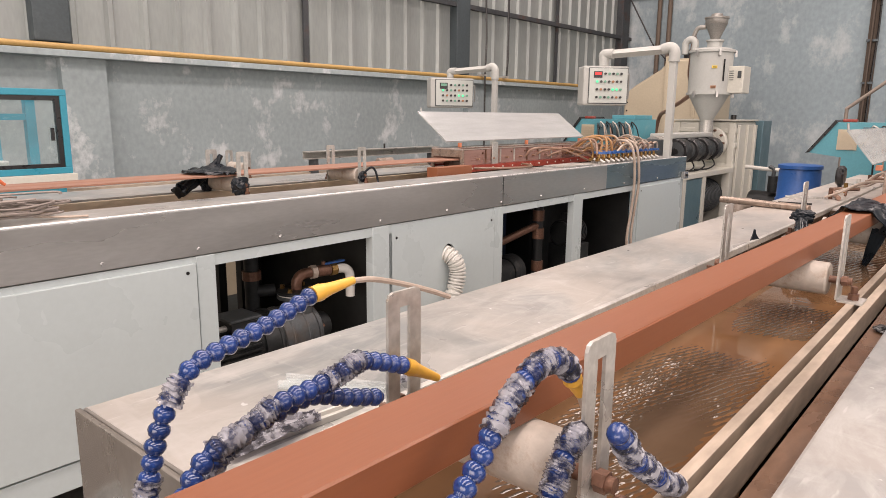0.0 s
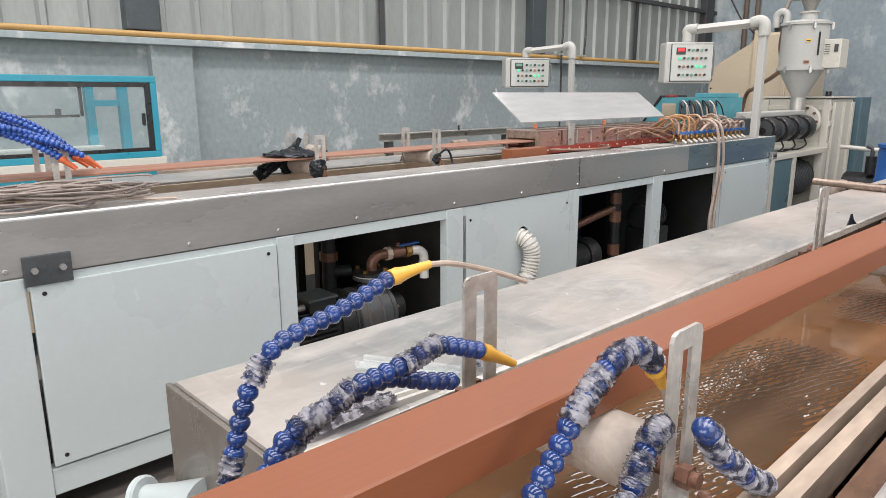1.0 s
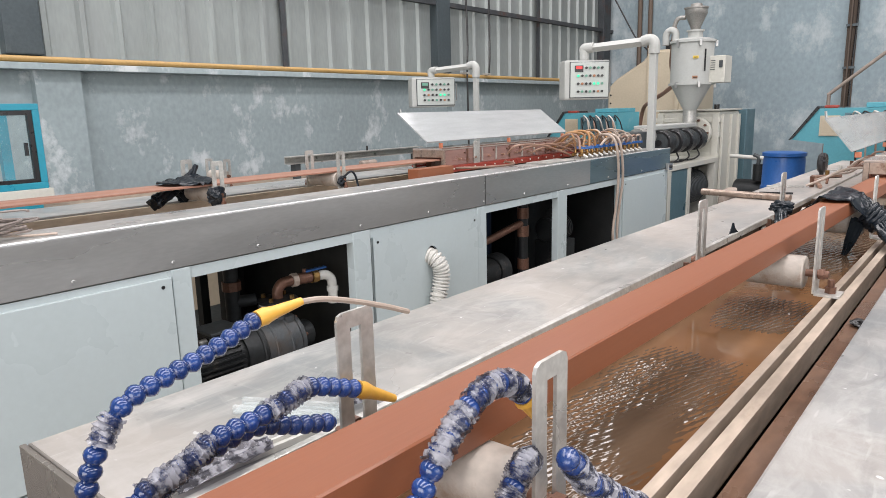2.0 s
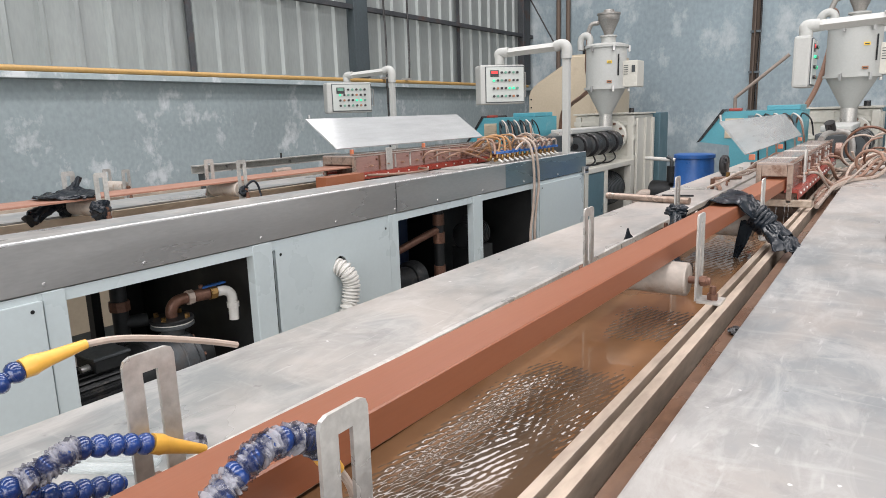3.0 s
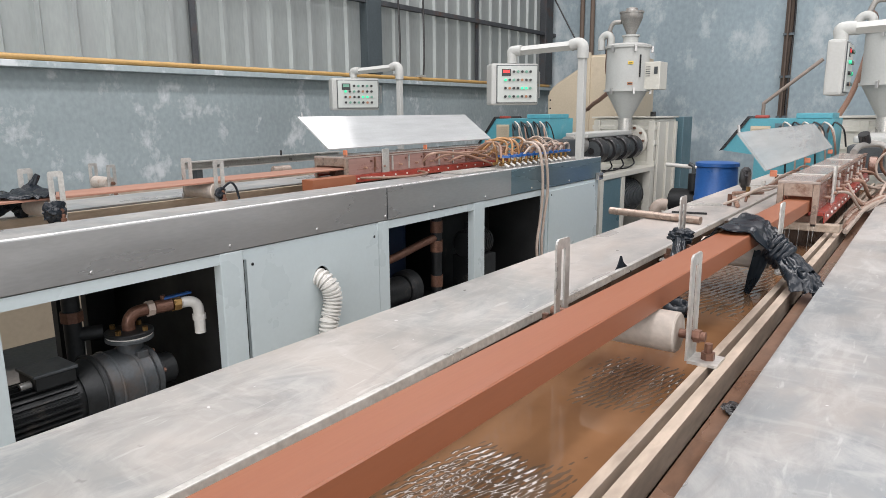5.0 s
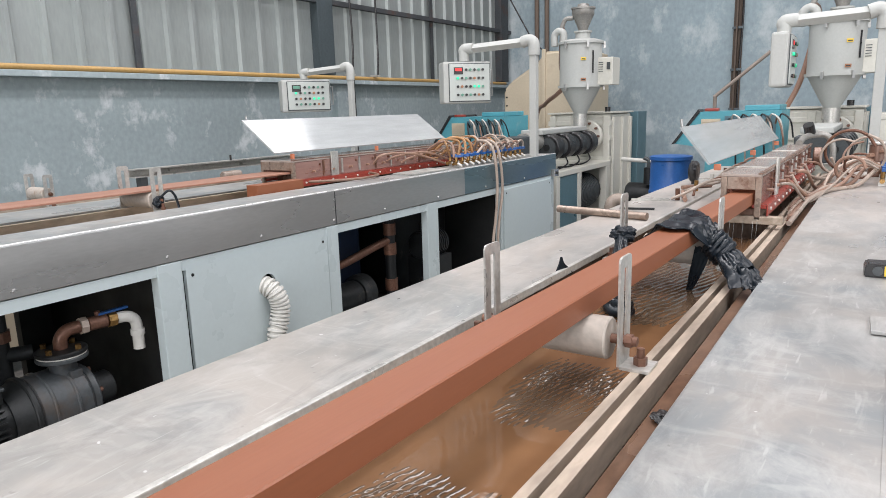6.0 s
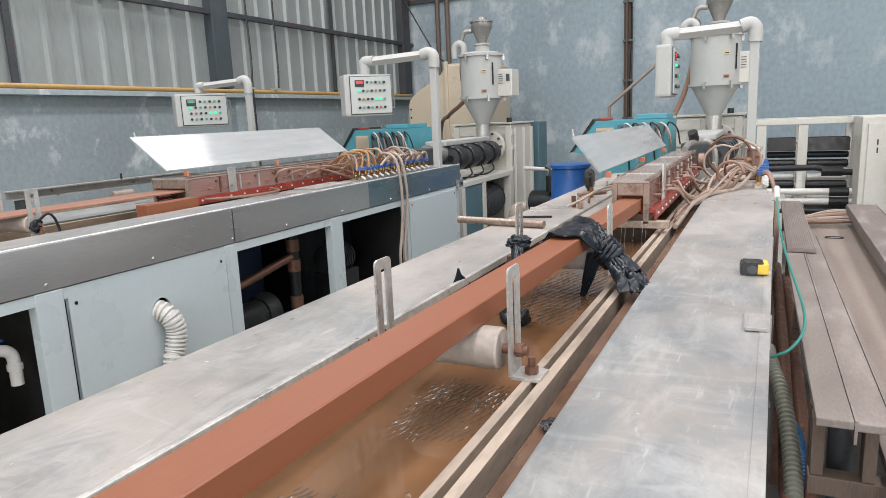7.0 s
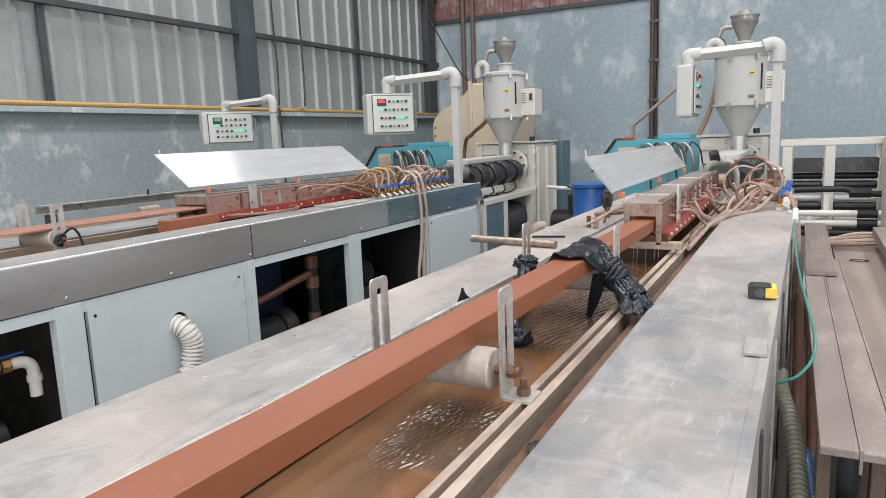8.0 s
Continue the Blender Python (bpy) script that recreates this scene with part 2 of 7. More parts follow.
PLASTER2 = material("cloudy_blue_plaster", (0.25, 0.315, 0.345), 0.75, 0, 0.15, 0.8, 20, 0.12, (0.45, 0.50, 0.515), 0.53, 2.0, 0.15, stretch=(1, 1, 0.7))
CLADDING = material("weathered_zinc_sheet", (0.305, 0.335, 0.328), 0.5, 0.3, 0.08, 2, 40, 0.03, (0.23, 0.245, 0.245), 0.55, 1.5, 0.3, stretch=(1, 1, 0.25), rand=0.08)
GREYSTEEL = material("grey_painted_steel", (0.10, 0.125, 0.14), 0.5, 0.2, 0.12, 4, 50, 0.05, (0.06, 0.06, 0.06), 0.6, 4, 0.2)
GIRT = material("rust_spotted_girt", (0.060, 0.066, 0.072), 0.6, 0.3, 0.2, 5, 50, 0.1, (0.10, 0.05, 0.035), 0.55, 5, 0.2)
OCHRE = material("ochre_pipe_paint", (0.42, 0.26, 0.09), 0.5, 0, 0.12, 4, 60, 0.05, (0.25, 0.16, 0.09), 0.6, 5, 0.2)
REDSHEET = material("red_oxide_sheet", (0.20, 0.10, 0.09), 0.6, 0.1, 0.15, 3, 50, 0.05, (0.36, 0.30, 0.30), 0.5, 5, 0.2)
CONCRETE = material("oily_concrete", (0.16, 0.145, 0.13), 0.7, 0, 0.2, 2, 40, 0.2, (0.07, 0.06, 0.055), 0.56, 1.4, 0.25)
ROOFMAT = material("grey_roof_sheet", (0.40, 0.42, 0.43), 0.6, 0.1, 0.08, 2, 40, 0.03)
BOARD = material("grey_composite_board", (0.20, 0.168, 0.148), 0.6, 0, 0.15, 6, 90, 0.1, (0.29, 0.265, 0.245), 0.52, 6, 0.2, stretch=(2, 0.6, 2), rand=0.15)
PALE = material("pale_brown_board", (0.235, 0.195, 0.165), 0.6, 0, 0.12, 4, 90, 0.08, (0.30, 0.255, 0.22), 0.55, 3, 0.25, stretch=(2, 0.5, 3), rand=0.1)
COLUMN = material("dark_grey_column_paint", (0.055, 0.072, 0.08), 0.5, 0.1, 0.15, 4, 50, 0.05, (0.10, 0.12, 0.125), 0.6, 3, 0.2)
TIMBER = material("weathered_timber", (0.115, 0.085, 0.065), 0.7, 0, 0.25, 5, 60, 0.25, stretch=(6, 6, 0.6), rand=0.2)
PANEL = material("pale_panel_print", (0.46, 0.49, 0.465), 0.4, 0, 0.03, 6, 60, 0.0)
KNOB = material("black_knob_plastic", (0.015, 0.015, 0.016), 0.35, 0, 0.1, 20, 90, 0.0)
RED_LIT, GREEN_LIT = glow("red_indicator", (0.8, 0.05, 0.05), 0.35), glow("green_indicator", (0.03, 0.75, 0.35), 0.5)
PALE_GREEN = material("grey_green_button", (0.12, 0.3, 0.22), 0.4, 0, 0.1, 20, 90, 0)
FLAME = material("orange_red_nozzle_plastic", (0.55, 0.12, 0.045), 0.4, 0, 0.1, 10, 90, 0.03)
YELLOW_LABEL = material("yellow_label", (0.72, 0.5, 0.06), 0.5, 0, 0.05, 20, 90, 0)
RED_LABEL = material("red_brown_label", (0.35, 0.16, 0.08), 0.5, 0, 0.05, 20, 90, 0)


# ---- mesh helpers ----
def box(bm, x0, x1, y0, y1, z0, z1, bevel=0.0, m=None):
    x0, x1, y0, y1, z0, z1 = min(x0, x1), max(x0, x1), min(y0, y1), max(y0, y1), min(z0, z1), max(z0, z1)
    v = [bm.verts.new((x, y, z)) for x in (x0, x1) for y in (y0, y1) for z in (z0, z1)]
    fs = [bm.faces.new([v[i] for i in q]) for q in ((0, 1, 3, 2), (4, 6, 7, 5), (0, 4, 5, 1), (2, 3, 7, 6), (0, 2, 6, 4), (1, 5, 7, 3))]
    if bevel:
        es = list({e for f in fs for e in f.edges})
        r = bmesh.ops.bevel(bm, geom=es, offset=bevel, segments=2, affect="EDGES", profile=0.6)
        v = list({q for f in r["faces"] for q in f.verts} | {q for q in v if q.is_valid})
    if m is not None:
        bmesh.ops.transform(bm, matrix=m, verts=[q for q in v if q.is_valid])
    return bm


def ring_frame(direction):
    d = Vector(direction).normalized()
    a = Vector((0, 0, 1)) if abs(d.z) < 0.9 else Vector((1, 0, 0))
    u = d.cross(a).normalized()
    return u, d.cross(u).normalized()


def sweep(bm, pts, r, seg=8, caps=True, smooth=True):
    """A tube along points; r a number or a list of radii."""
    pts = [Vector(p) for p in pts]
    rs = r if isinstance(r, (list, tuple)) else [r] * len(pts)
    u, w = ring_frame(pts[1] - pts[0])
    rings = []
    for i, p in enumerate(pts):
        d = (pts[min(i + 1, len(pts) - 1)] - pts[max(i - 1, 0)]).normalized()
        u = (u - d * u.dot(d)).normalized()
        w = d.cross(u).normalized()
        rings.append([bm.verts.new(p + (u * math.cos(2 * math.pi * k / seg) + w * math.sin(2 * math.pi * k / seg)) * rs[i]) for k in range(seg)])
    for a, b in zip(rings, rings[1:]):
        for k in range(seg):
            f = bm.faces.new((a[k], a[(k + 1) % seg], b[(k + 1) % seg], b[k]))
            f.smooth = smooth
    if caps:
        bm.faces.new(rings[0][::-1]), bm.faces.new(rings[-1])
    return bm


def rod(bm, p, q, r, seg=14, bevel=0.0, r2=None):
    p, q = Vector(p), Vector(q)
    r2 = r if r2 is None else r2
    if bevel:
        d = (q - p).normalized() * bevel
        return sweep(bm, [p, p, p + d, q - d, q, q][1:5], [r - bevel, r, r2, r2 - bevel], seg)
    return sweep(bm, [p, q], [r, r2], seg)


def curve(points, n=8):
    """Catmull-Rom through the points."""
    P = [Vector(p) for p in points]
    P = [P[0] * 2 - P[1]] + P + [P[-1] * 2 - P[-2]]
    out = []
    for i in range(1, len(P) - 2):
        a, b, c, d = P[i - 1:i + 3]
        for k in range(n):
            t = k / n
            out.append(0.5 * (2 * b + (c - a) * t + (2 * a - 5 * b + 4 * c - d) * t * t + (3 * b - a - 3 * c + d) * t ** 3))
    return out + [P[-2]]


def prism(bm, outline, axis, a, b):
    """Extrudes a 2D outline along an axis from a to b. axis y: outline in (x, z); x: (y, z); z: (x, y)."""
    put = {"y": lambda p, s: (p[0], s, p[1]), "x": lambda p, s: (s, p[0], p[1]), "z": lambda p, s: (p[0], p[1], s)}[axis]
    lo, hi = [bm.verts.new(put(p, a)) for p in outline], [bm.verts.new(put(p, b)) for p in outline]
    bm.faces.new(lo[::-1]), bm.faces.new(hi)
    n = len(outline)
    for i in range(n):
        bm.faces.new((lo[i], lo[(i + 1) % n], hi[(i + 1) % n], hi[i]))
    bmesh.ops.recalc_face_normals(bm, faces=bm.faces)
    return bm


def lathe(bm, profile, centre=(0, 0, 0), seg=28, smooth=True):
    """Turns (r, z) pairs round a vertical axis."""
    c = Vector(centre)
    rings = [[bm.verts.new(c + Vector((r * math.cos(2 * math.pi * k / seg), r * math.sin(2 * math.pi * k / seg), z))) for k in range(seg)] for r, z in profile]
    for a, b in zip(rings, rings[1:]):
        for k in range(seg):
            f = bm.faces.new((a[k], a[(k + 1) % seg], b[(k + 1) % seg], b[k]))
            f.smooth = smooth
    bm.faces.new(rings[0][::-1]), bm.faces.new(rings[-1])
    return bm


def B():
    return bmesh.new()


def meshed(name, bm, mat):
    me = bpy.data.meshes.new(name)
    bm.to_mesh(me)
    bm.free()
    if any(f.use_smooth for f in me.polygons):
        me.set_sharp_from_angle(angle=radians(42))
    me.materials.append(mat)
    return me


def thing(name, label, category, at=(0, 0, 0), group="", kind=""):
    """An Empty at the base of a thing; its parts are modelled in the room's coordinates."""
    ob = new(name)
    ob.empty_display_size = 0.05
    ob.location = at
    return tagged(ob, label, category, group, kind)


def part(name, bm, mat, parent, label=""):
    """One mesh under a thing, or under a part, modelled in the room's coordinates."""
    ob = new(name, meshed(name, bm, mat) if isinstance(bm, bmesh.types.BMesh) else bm)
    ob.parent = parent
    if parent.data is None:
        ob.location = -parent.location
    return tagged(ob, label)


def solo(name, bm, mat, label, category, group="", kind=""):
    return tagged(new(name, meshed(name, bm, mat)), label, category, group, kind)


def rumple(bm, amount, scale, seed=0.0):
    for v in bm.verts:
        q = v.co * scale + Vector((seed, seed * 1.7, seed * 0.3))
        v.co += Vector((noise.noise(q), noise.noise(q + Vector((31, 7, 3))), noise.noise(q + Vector((5, 41, 17))))) * amount


# ---- the hall ----
def hall():
    solo("floor", box(B(), WEST, EAST, SOUTH, NORTH, -0.15, 0), CONCRETE, "oily stained concrete floor", "floor", kind="structure")
    w = thing("wall_west", "blue-grey plastered masonry wall under zinc sheet cladding", "wall", kind="structure")
    part("masonry", box(B(), WEST - 0.2, WEST, SOUTH, NORTH + 0.2, 0, 1.69), PLASTER, w)
    part("ring_beam", box(B(), WEST - 0.2, WEST + 0.165, SOUTH, NORTH, 1.69, 1.735, 0.004), PLASTER, w)
    for y in (1.78, 6.37, -2.9):
        part("pilaster", box(B(), WEST, WEST + 0.08, y, y + 0.31, 0, 1.69), PLASTER, w)
    # ribbed sheets, one beside another
    step, depth = 0.265, 0.032
    bm = B()
    outline = []
    for k in range(3):
        y = k * step
        outline += [(WEST, y), (WEST, y + step - 0.075), (WEST + depth, y + step - 0.055), (WEST + depth, y + step - 0.02)]
    outline += [(WEST, 3 * step)]
    lo, hi = [], []
    for x, y in outline:
        lo.append(bm.verts.new((x, y, 1.755))), hi.append(bm.verts.new((x, y, ROOF)))
    for i in range(len(lo) - 1):
        bm.faces.new((lo[i], lo[i + 1], hi[i + 1], hi[i]))
    sheet = meshed("cladding_sheet", bm, CLADDING)
    y = SOUTH
    while y < NORTH - 0.2:
        ob = part("cladding_sheet", sheet, CLADDING, w)
        ob.location.y = y
        y += 3 * step
    for z in (2.54, 3.55, 4.7):
        part("girt", box(B(), WEST + 0.04, WEST + 0.10, SOUTH, NORTH, z, z + 0.05), GIRT, w, "dark rusty steel girt")
    for y in (-3.0, 1.62, 6.10, 10.28):
        part("steel_column", box(B(), WEST - 0.14, WEST + 0.112, y, y + 0.24, 1.79, ROOF, 0.008), COLUMN if y < 9 else GIRT, w, "dark painted steel column")
        part("column_base", box(B(), WEST - 0.14, WEST + 0.03, y, y + 0.24, 1.736, 1.7895), COLUMN, w)
    for y in (3.93, 8.36):
        part("steel_mullion", box(B(), WEST + 0.035, WEST + 0.058, y, y + 0.055, 1.735, ROOF), GIRT, w)
    solo("yellow_pipe", sweep(B(), [(WEST + 0.138, SOUTH + 0.1, 1.758), (WEST + 0.138, 2.6, 1.758), (WEST + 0.138, NORTH - 0.3, 1.758)], 0.022, 10), OCHRE,
         "ochre painted pipe lying along the wall ledge", "pipe")
    w = thing("wall_north", "cloudy blue-grey plastered end wall", "wall", kind="structure")
    part("masonry", box(B(), WEST - 0.2, EAST + 0.2, NORTH, NORTH + 0.2, 0, 3.19), PLASTER2, w)
    part("upper_sheet", box(B(), WEST - 0.2, EAST + 0.2, NORTH + 0.03, NORTH + 0.2, 3.19, ROOF), REDSHEET, w, "red oxide sheet over the wall")
    for k in range(76):
        part("sheet_rib", box(B(), WEST + k * 0.15, WEST + k * 0.15 + 0.05, NORTH + 0.005, NORTH + 0.029, 3.255, 4.6), REDSHEET, w)
    part("upper_rail", box(B(), WEST, EAST, NORTH - 0.05, NORTH + 0.02, 3.19, 3.25), GIRT, w)
    # unseen walls; their doorways are added to hold the fill lamps
    w = thing("wall_east", "unseen blue-grey side wall with an added doorway opening", "wall", kind="structure")
    part("masonry", box(B(), EAST, EAST + 0.2, SOUTH, -1.5, 0, ROOF), PLASTER2, w)
    part("masonry", box(B(), EAST, EAST + 0.2, 4.5, NORTH, 0, ROOF), PLASTER2, w)
    part("lintel", box(B(), EAST, EAST + 0.2, -1.5, 4.5, 4.0, ROOF), PLASTER2, w)
    w = thing("wall_south", "unseen blue-grey back wall with an added doorway opening", "wall", kind="structure")
    part("masonry", box(B(), WEST - 0.2, -1.6, SOUTH - 0.2, SOUTH, 0, ROOF), PLASTER2, w)
    part("masonry", box(B(), 4.6, EAST + 0.2, SOUTH - 0.2, SOUTH, 0, ROOF), PLASTER2, w)
    part("lintel", box(B(), -1.6, 4.6, SOUTH - 0.2, SOUTH, 4.1, ROOF), PLASTER2, w)
    bm = B()
    xs = [WEST - 0.2] + [q for s in SKYLIGHTS for q in s] + [EAST + 0.2]
    for a, b in zip(xs[::2], xs[1::2]):
        box(bm, a, b, SOUTH - 0.2, NORTH + 0.2, ROOF, ROOF + 0.1)
    for a, b in SKYLIGHTS:
        box(bm, a, b, SOUTH - 0.2, -4.7, ROOF, ROOF + 0.1), box(bm, a, b, 8.8, NORTH + 0.2, ROOF, ROOF + 0.1)
    solo("ceiling", bm, ROOFMAT, "grey sheet roof with long skylight openings", "ceiling", kind="structure")


hall()


# ---- the near cooling line ----
DECK_Z = 0.949
BEAM_X, BEAM_Z, BEAM_YAW, BEAM_RUN = -0.1706, 1.0095, -1.38, 0.0241
STATIONS = ((0.374, -0.274, -0.012), (1.50, -0.256, -0.002), (2.29, -0.262, -0.002))


ENDPLATE = material("stained_stainless", (0.27, 0.245, 0.22), 0.34, 0.6, 0.15, 5, 60, 0.03, (0.36, 0.37, 0.36), 0.56, 4, 0.25, stretch=(1, 1, 0.5))
SHELF = material("wet_brown_shelf", (0.135, 0.075, 0.046), 0.3, 0.1, 0.25, 9, 70, 0.15, (0.11, 0.065, 0.042), 0.54, 8, 0.15, stretch=(1, 0.4, 1))


def askew(bm, slope=0.010, y0=2.2):
    """Sets the outer side of the deck slightly out of line with the trough."""
    for v in bm.verts:
        if v.co.x > 0.3:
            v.co.x += slope * (v.co.y - y0)
    return bm


def cooling_table():
    t = thing("cooling_table", "stainless cooling trough with dusty side decks and slotted rails", "cooling table", (-0.06, 2.0, 0))
    # the deck's outer edge is rolled over and runs slightly out of line
    bm = prism(B(), [(-0.3275, 0.936), (-0.3275, DECK_Z)] + [(-0.604 - 0.024 * math.sin(k * math.pi / 14), DECK_Z - 0.024 + 0.024 * math.cos(k * math.pi / 14)) for k in range(8)] + [(-0.622, 0.922), (-0.604, 0.936)], "y", 0.13, 5.2)
    for v in bm.verts:
        if v.co.x < -0.5:
            v.co.x += 0.009 * (v.co.y - 0.13)
    for f in bm.faces:
        f.smooth = abs(f.normal.y) < 0.5
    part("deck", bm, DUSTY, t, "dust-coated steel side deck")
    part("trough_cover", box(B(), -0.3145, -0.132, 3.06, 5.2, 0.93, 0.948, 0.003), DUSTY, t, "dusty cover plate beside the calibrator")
    part("deck_lip", box(B(), -0.327, -0.315, 0.13, 5.2, 0.938, 0.957, 0.002), PLATE, t)
    part("side_panel", box(B(), -0.578, -0.566, 0.139, 5.2, 0.30, 0.935), STEEL, t)
    part("end_plate", box(B(), -0.626, -0.20, 0.121, 0.129, 0.78, 0.944, 0.002), ENDPLATE, t, "scuffed stainless end plate")
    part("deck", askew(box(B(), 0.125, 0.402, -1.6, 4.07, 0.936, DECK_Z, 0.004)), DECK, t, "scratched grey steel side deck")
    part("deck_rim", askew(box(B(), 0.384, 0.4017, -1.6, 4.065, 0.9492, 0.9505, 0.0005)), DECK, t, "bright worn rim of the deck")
    part("deck_lip", askew(box(B(), 0.391, 0.4015, -1.6, 4.07, 0.905, 0.935, 0.002)), STEEL, t)
    part("side_panel", askew(box(B(), 0.391, 0.4008, -1.6, 5.2, 0.35, 0.9045)), STEEL, t, "grimy stainless side panel")
    for k in range(9):
        part("panel_stay", askew(box(B(), 0.4011, 0.4060, 0.55 + k * 0.5, 0.575 + k * 0.5, 0.40, 0.9045)), STEEL if k % 2 else GAP, t)
    part("trough_wall", box(B(), 0.125, 0.131, -1.6, 5.2, 0.80, 0.935), SILT, t)
    part("trough_wall", box(B(), -0.324, -0.319, 0.136, 5.2, 0.80, 0.9375), SILT, t)
    part("trough_floor", box(B(), -0.326, 0.131, -1.6, 5.2, 0.775, 0.80), SILT, t, "silty brown trough floor")
    part("trough_shelf", box(B(), 0.084, 0.1245, -1.6, 5.2, 0.905, 0.911), SHELF, t, "wet brown shelf beside the rail")
    for x in (-0.292, 0.022):
        r = B()
        # a strut channel with a slot along its top
        prism(r, [(x, 0.883), (x + 0.045, 0.883), (x + 0.045, 0.928), (x + 0.027, 0.928), (x + 0.027, 0.888), (x + 0.015, 0.888), (x + 0.015, 0.928), (x, 0.928)], "y", 0.14 if x < 0 else -1.6, 5.1)
        part("slotted_rail", r, RAIL, t, "lime-stained slotted steel rail")
        for y in (0.6, 1.9, 3.2, 4.5):
            part("rail_stand", box(B(), x + 0.008, x + 0.037, y, y + 0.04, 0.80, 0.883), RAIL, t)
    # dark strips for the shaded drain gaps at the rails' feet, clear drops for glints
    for x, y0, y1, z in ((-0.2468, 0.925, 1.0, 0.8785), (-0.2468, 1.37, 1.45, 0.8785), (0.0672, 0.99, 1.09, 0.8535), (0.0672, 1.33, 1.42, 0.8535)):
        q = part("drain_gap_shade", box(B(), x, x + 0.002, y0, y1, z, z + 0.013), KNOB, t, "dark strip for the shaded drain gap at the rail's foot")
        bm, k = B(), 0
        while y0 + 0.008 + k * 0.017 < y1:
            rod(bm, (x + 0.002, y0 + 0.004 + k * 0.017, z + 0.002), (x + 0.002, y0 + 0.014 + k * 0.017, z + 0.0025), 0.0016, 6)
            k += 1
        part("drops", bm, PANE, q)
    for y in (0.25, 1.9, 3.6, 5.0):
        for x in (-0.59, 0.31):
            part("leg", box(B(), x, x + 0.05, y, y + 0.05, 0.0, 0.78), GREYSTEEL, t)
    part("skirt", box(B(), -0.59, 0.36, 0.14, 5.2, 0.30, 0.34), GREYSTEEL, t)
    # added plate that keeps the teal cabinet's reflection out of the water
    part("reflection_baffle", box(B(), -0.318, 0.02, 3.03, 3.04, 0.80, 0.944), SILT, t)
    part("cross_bar", box(B(), -0.24, 0.075, 2.95, 2.99, 0.945, 0.972, 0.003), RAIL, t, "lime-stained steel cross bar")


cooling_table()


def profile_beam():
    """The hollow brown profile; it creeps out of the calibrator along its length."""
    bm = B()
    prism(bm, [(0.002, 0), (0.0745, 0), (0.0765, 0.002), (0.0765, 0.0405), (0.0745, 0.0425), (0.002, 0.0425), (0, 0.0405), (0, 0.002)], "y", -3.2, 3.9)
    ob = solo("extruded_beam", bm, BROWN, "long terracotta-brown extruded composite beam resting on rollers", "beam")
    ob.matrix_world = pose(BEAM_X, 0, BEAM_Z, 0, 0, BEAM_YAW)
    return ob


BEAM = profile_beam()


def slot_plate(bm, x, y, z0, z1, w=0.057, t=0.004, s0=0.035, s1=0.02, slot=0.017):
    """An upright plate in a plane of constant x, with a slot and a rounded top."""
    a, b = y - w / 2, y + w / 2
    c, d = y - slot / 2, y + slot / 2
    box(bm, x, x + t, a, c, z0, z1 - s1), box(bm, x, x + t, d, b, z0, z1 - s1)
    box(bm, x, x + t, c, d, z0, z0 + s0)
    prism(bm, [(a, z1 - s1), (b, z1 - s1), (b, z1 - 0.009), (b - 0.0027, z1 - 0.0027), (b - 0.009, z1), (a + 0.009, z1), (a + 0.0027, z1 - 0.0027), (a, z1 - 0.009)], "x", x, x + t)


ROLLERS = []


def roller_station(y, x0=-0.255, x1=-0.002, zr=0.972, zb=0.928, zt=1.12, rolls=True, bare=0.02):
    s = thing("roller_station", "slotted steel brackets carrying a lime-scaled roller on the rails", "roller", ((x0 + x1) / 2, y, zb), "rollers under the beams")
    for x, out in ((x0, -1), (x1, 1)):
        bm = B()
        slot_plate(bm, x, y, zb + 0.004, zt)
        b = part("bracket", bm, PLATE, s, "slotted stainless bracket")
        part("foot", box(B(), x + 0.004 if out > 0 else x - 0.05, x + 0.054 if out > 0 else x, y - 0.028, y + 0.028, zb, zb + 0.005), PLATE, b)
        bx = x + out * 0.032
        part("bolt", rod(B(), (bx, y, zb + 0.005), (bx, y, zb + 0.018), 0.012, 6), RUST, b)
        part("bolt", rod(B(), (bx, y, zb + 0.018), (bx, y, zb + 0.034), 0.007, 8), RUST, b)
        part("nut", rod(B(), (x + (0.006 if out > 0 else -0.012), y, zr), (x + (0.018 if out > 0 else -0.002), y, zr), 0.012, 6), RUST, b)
    part("axle", rod(B(), (x0 - 0.018, y, zr), (x1 + 0.026, y, zr), 0.0085, 10), RUST, s, "rusty threaded axle")
    # the roller turns about its own axis
    bm = B()
    h, shift = (x1 - x0 - 0.02 - bare) / 2, (bare - 0.02) / 2
    sweep(bm, [(-h, 0, 0), (-h + 0.0005, 0, 0), (-h + 0.003, 0, 0), (h - 0.003, 0, 0), (h, 0, 0), (h + 0.0005, 0, 0), (h + 0.001, 0, 0)], [0.012, 0.033, 0.037, 0.037, 0.034, 0.024, 0.013], 24)
    ob = new("roller", meshed("roller", bm, ROLLER))
    ob.parent = s
    ob.location = (shift, 0, zr - zb)
    if rolls:
        ROLLERS.append((ob, shift, zr - zb))
    return s


for _y, _a, _b in STATIONS:
    roller_station(_y, _a, _b, bare=0.062)


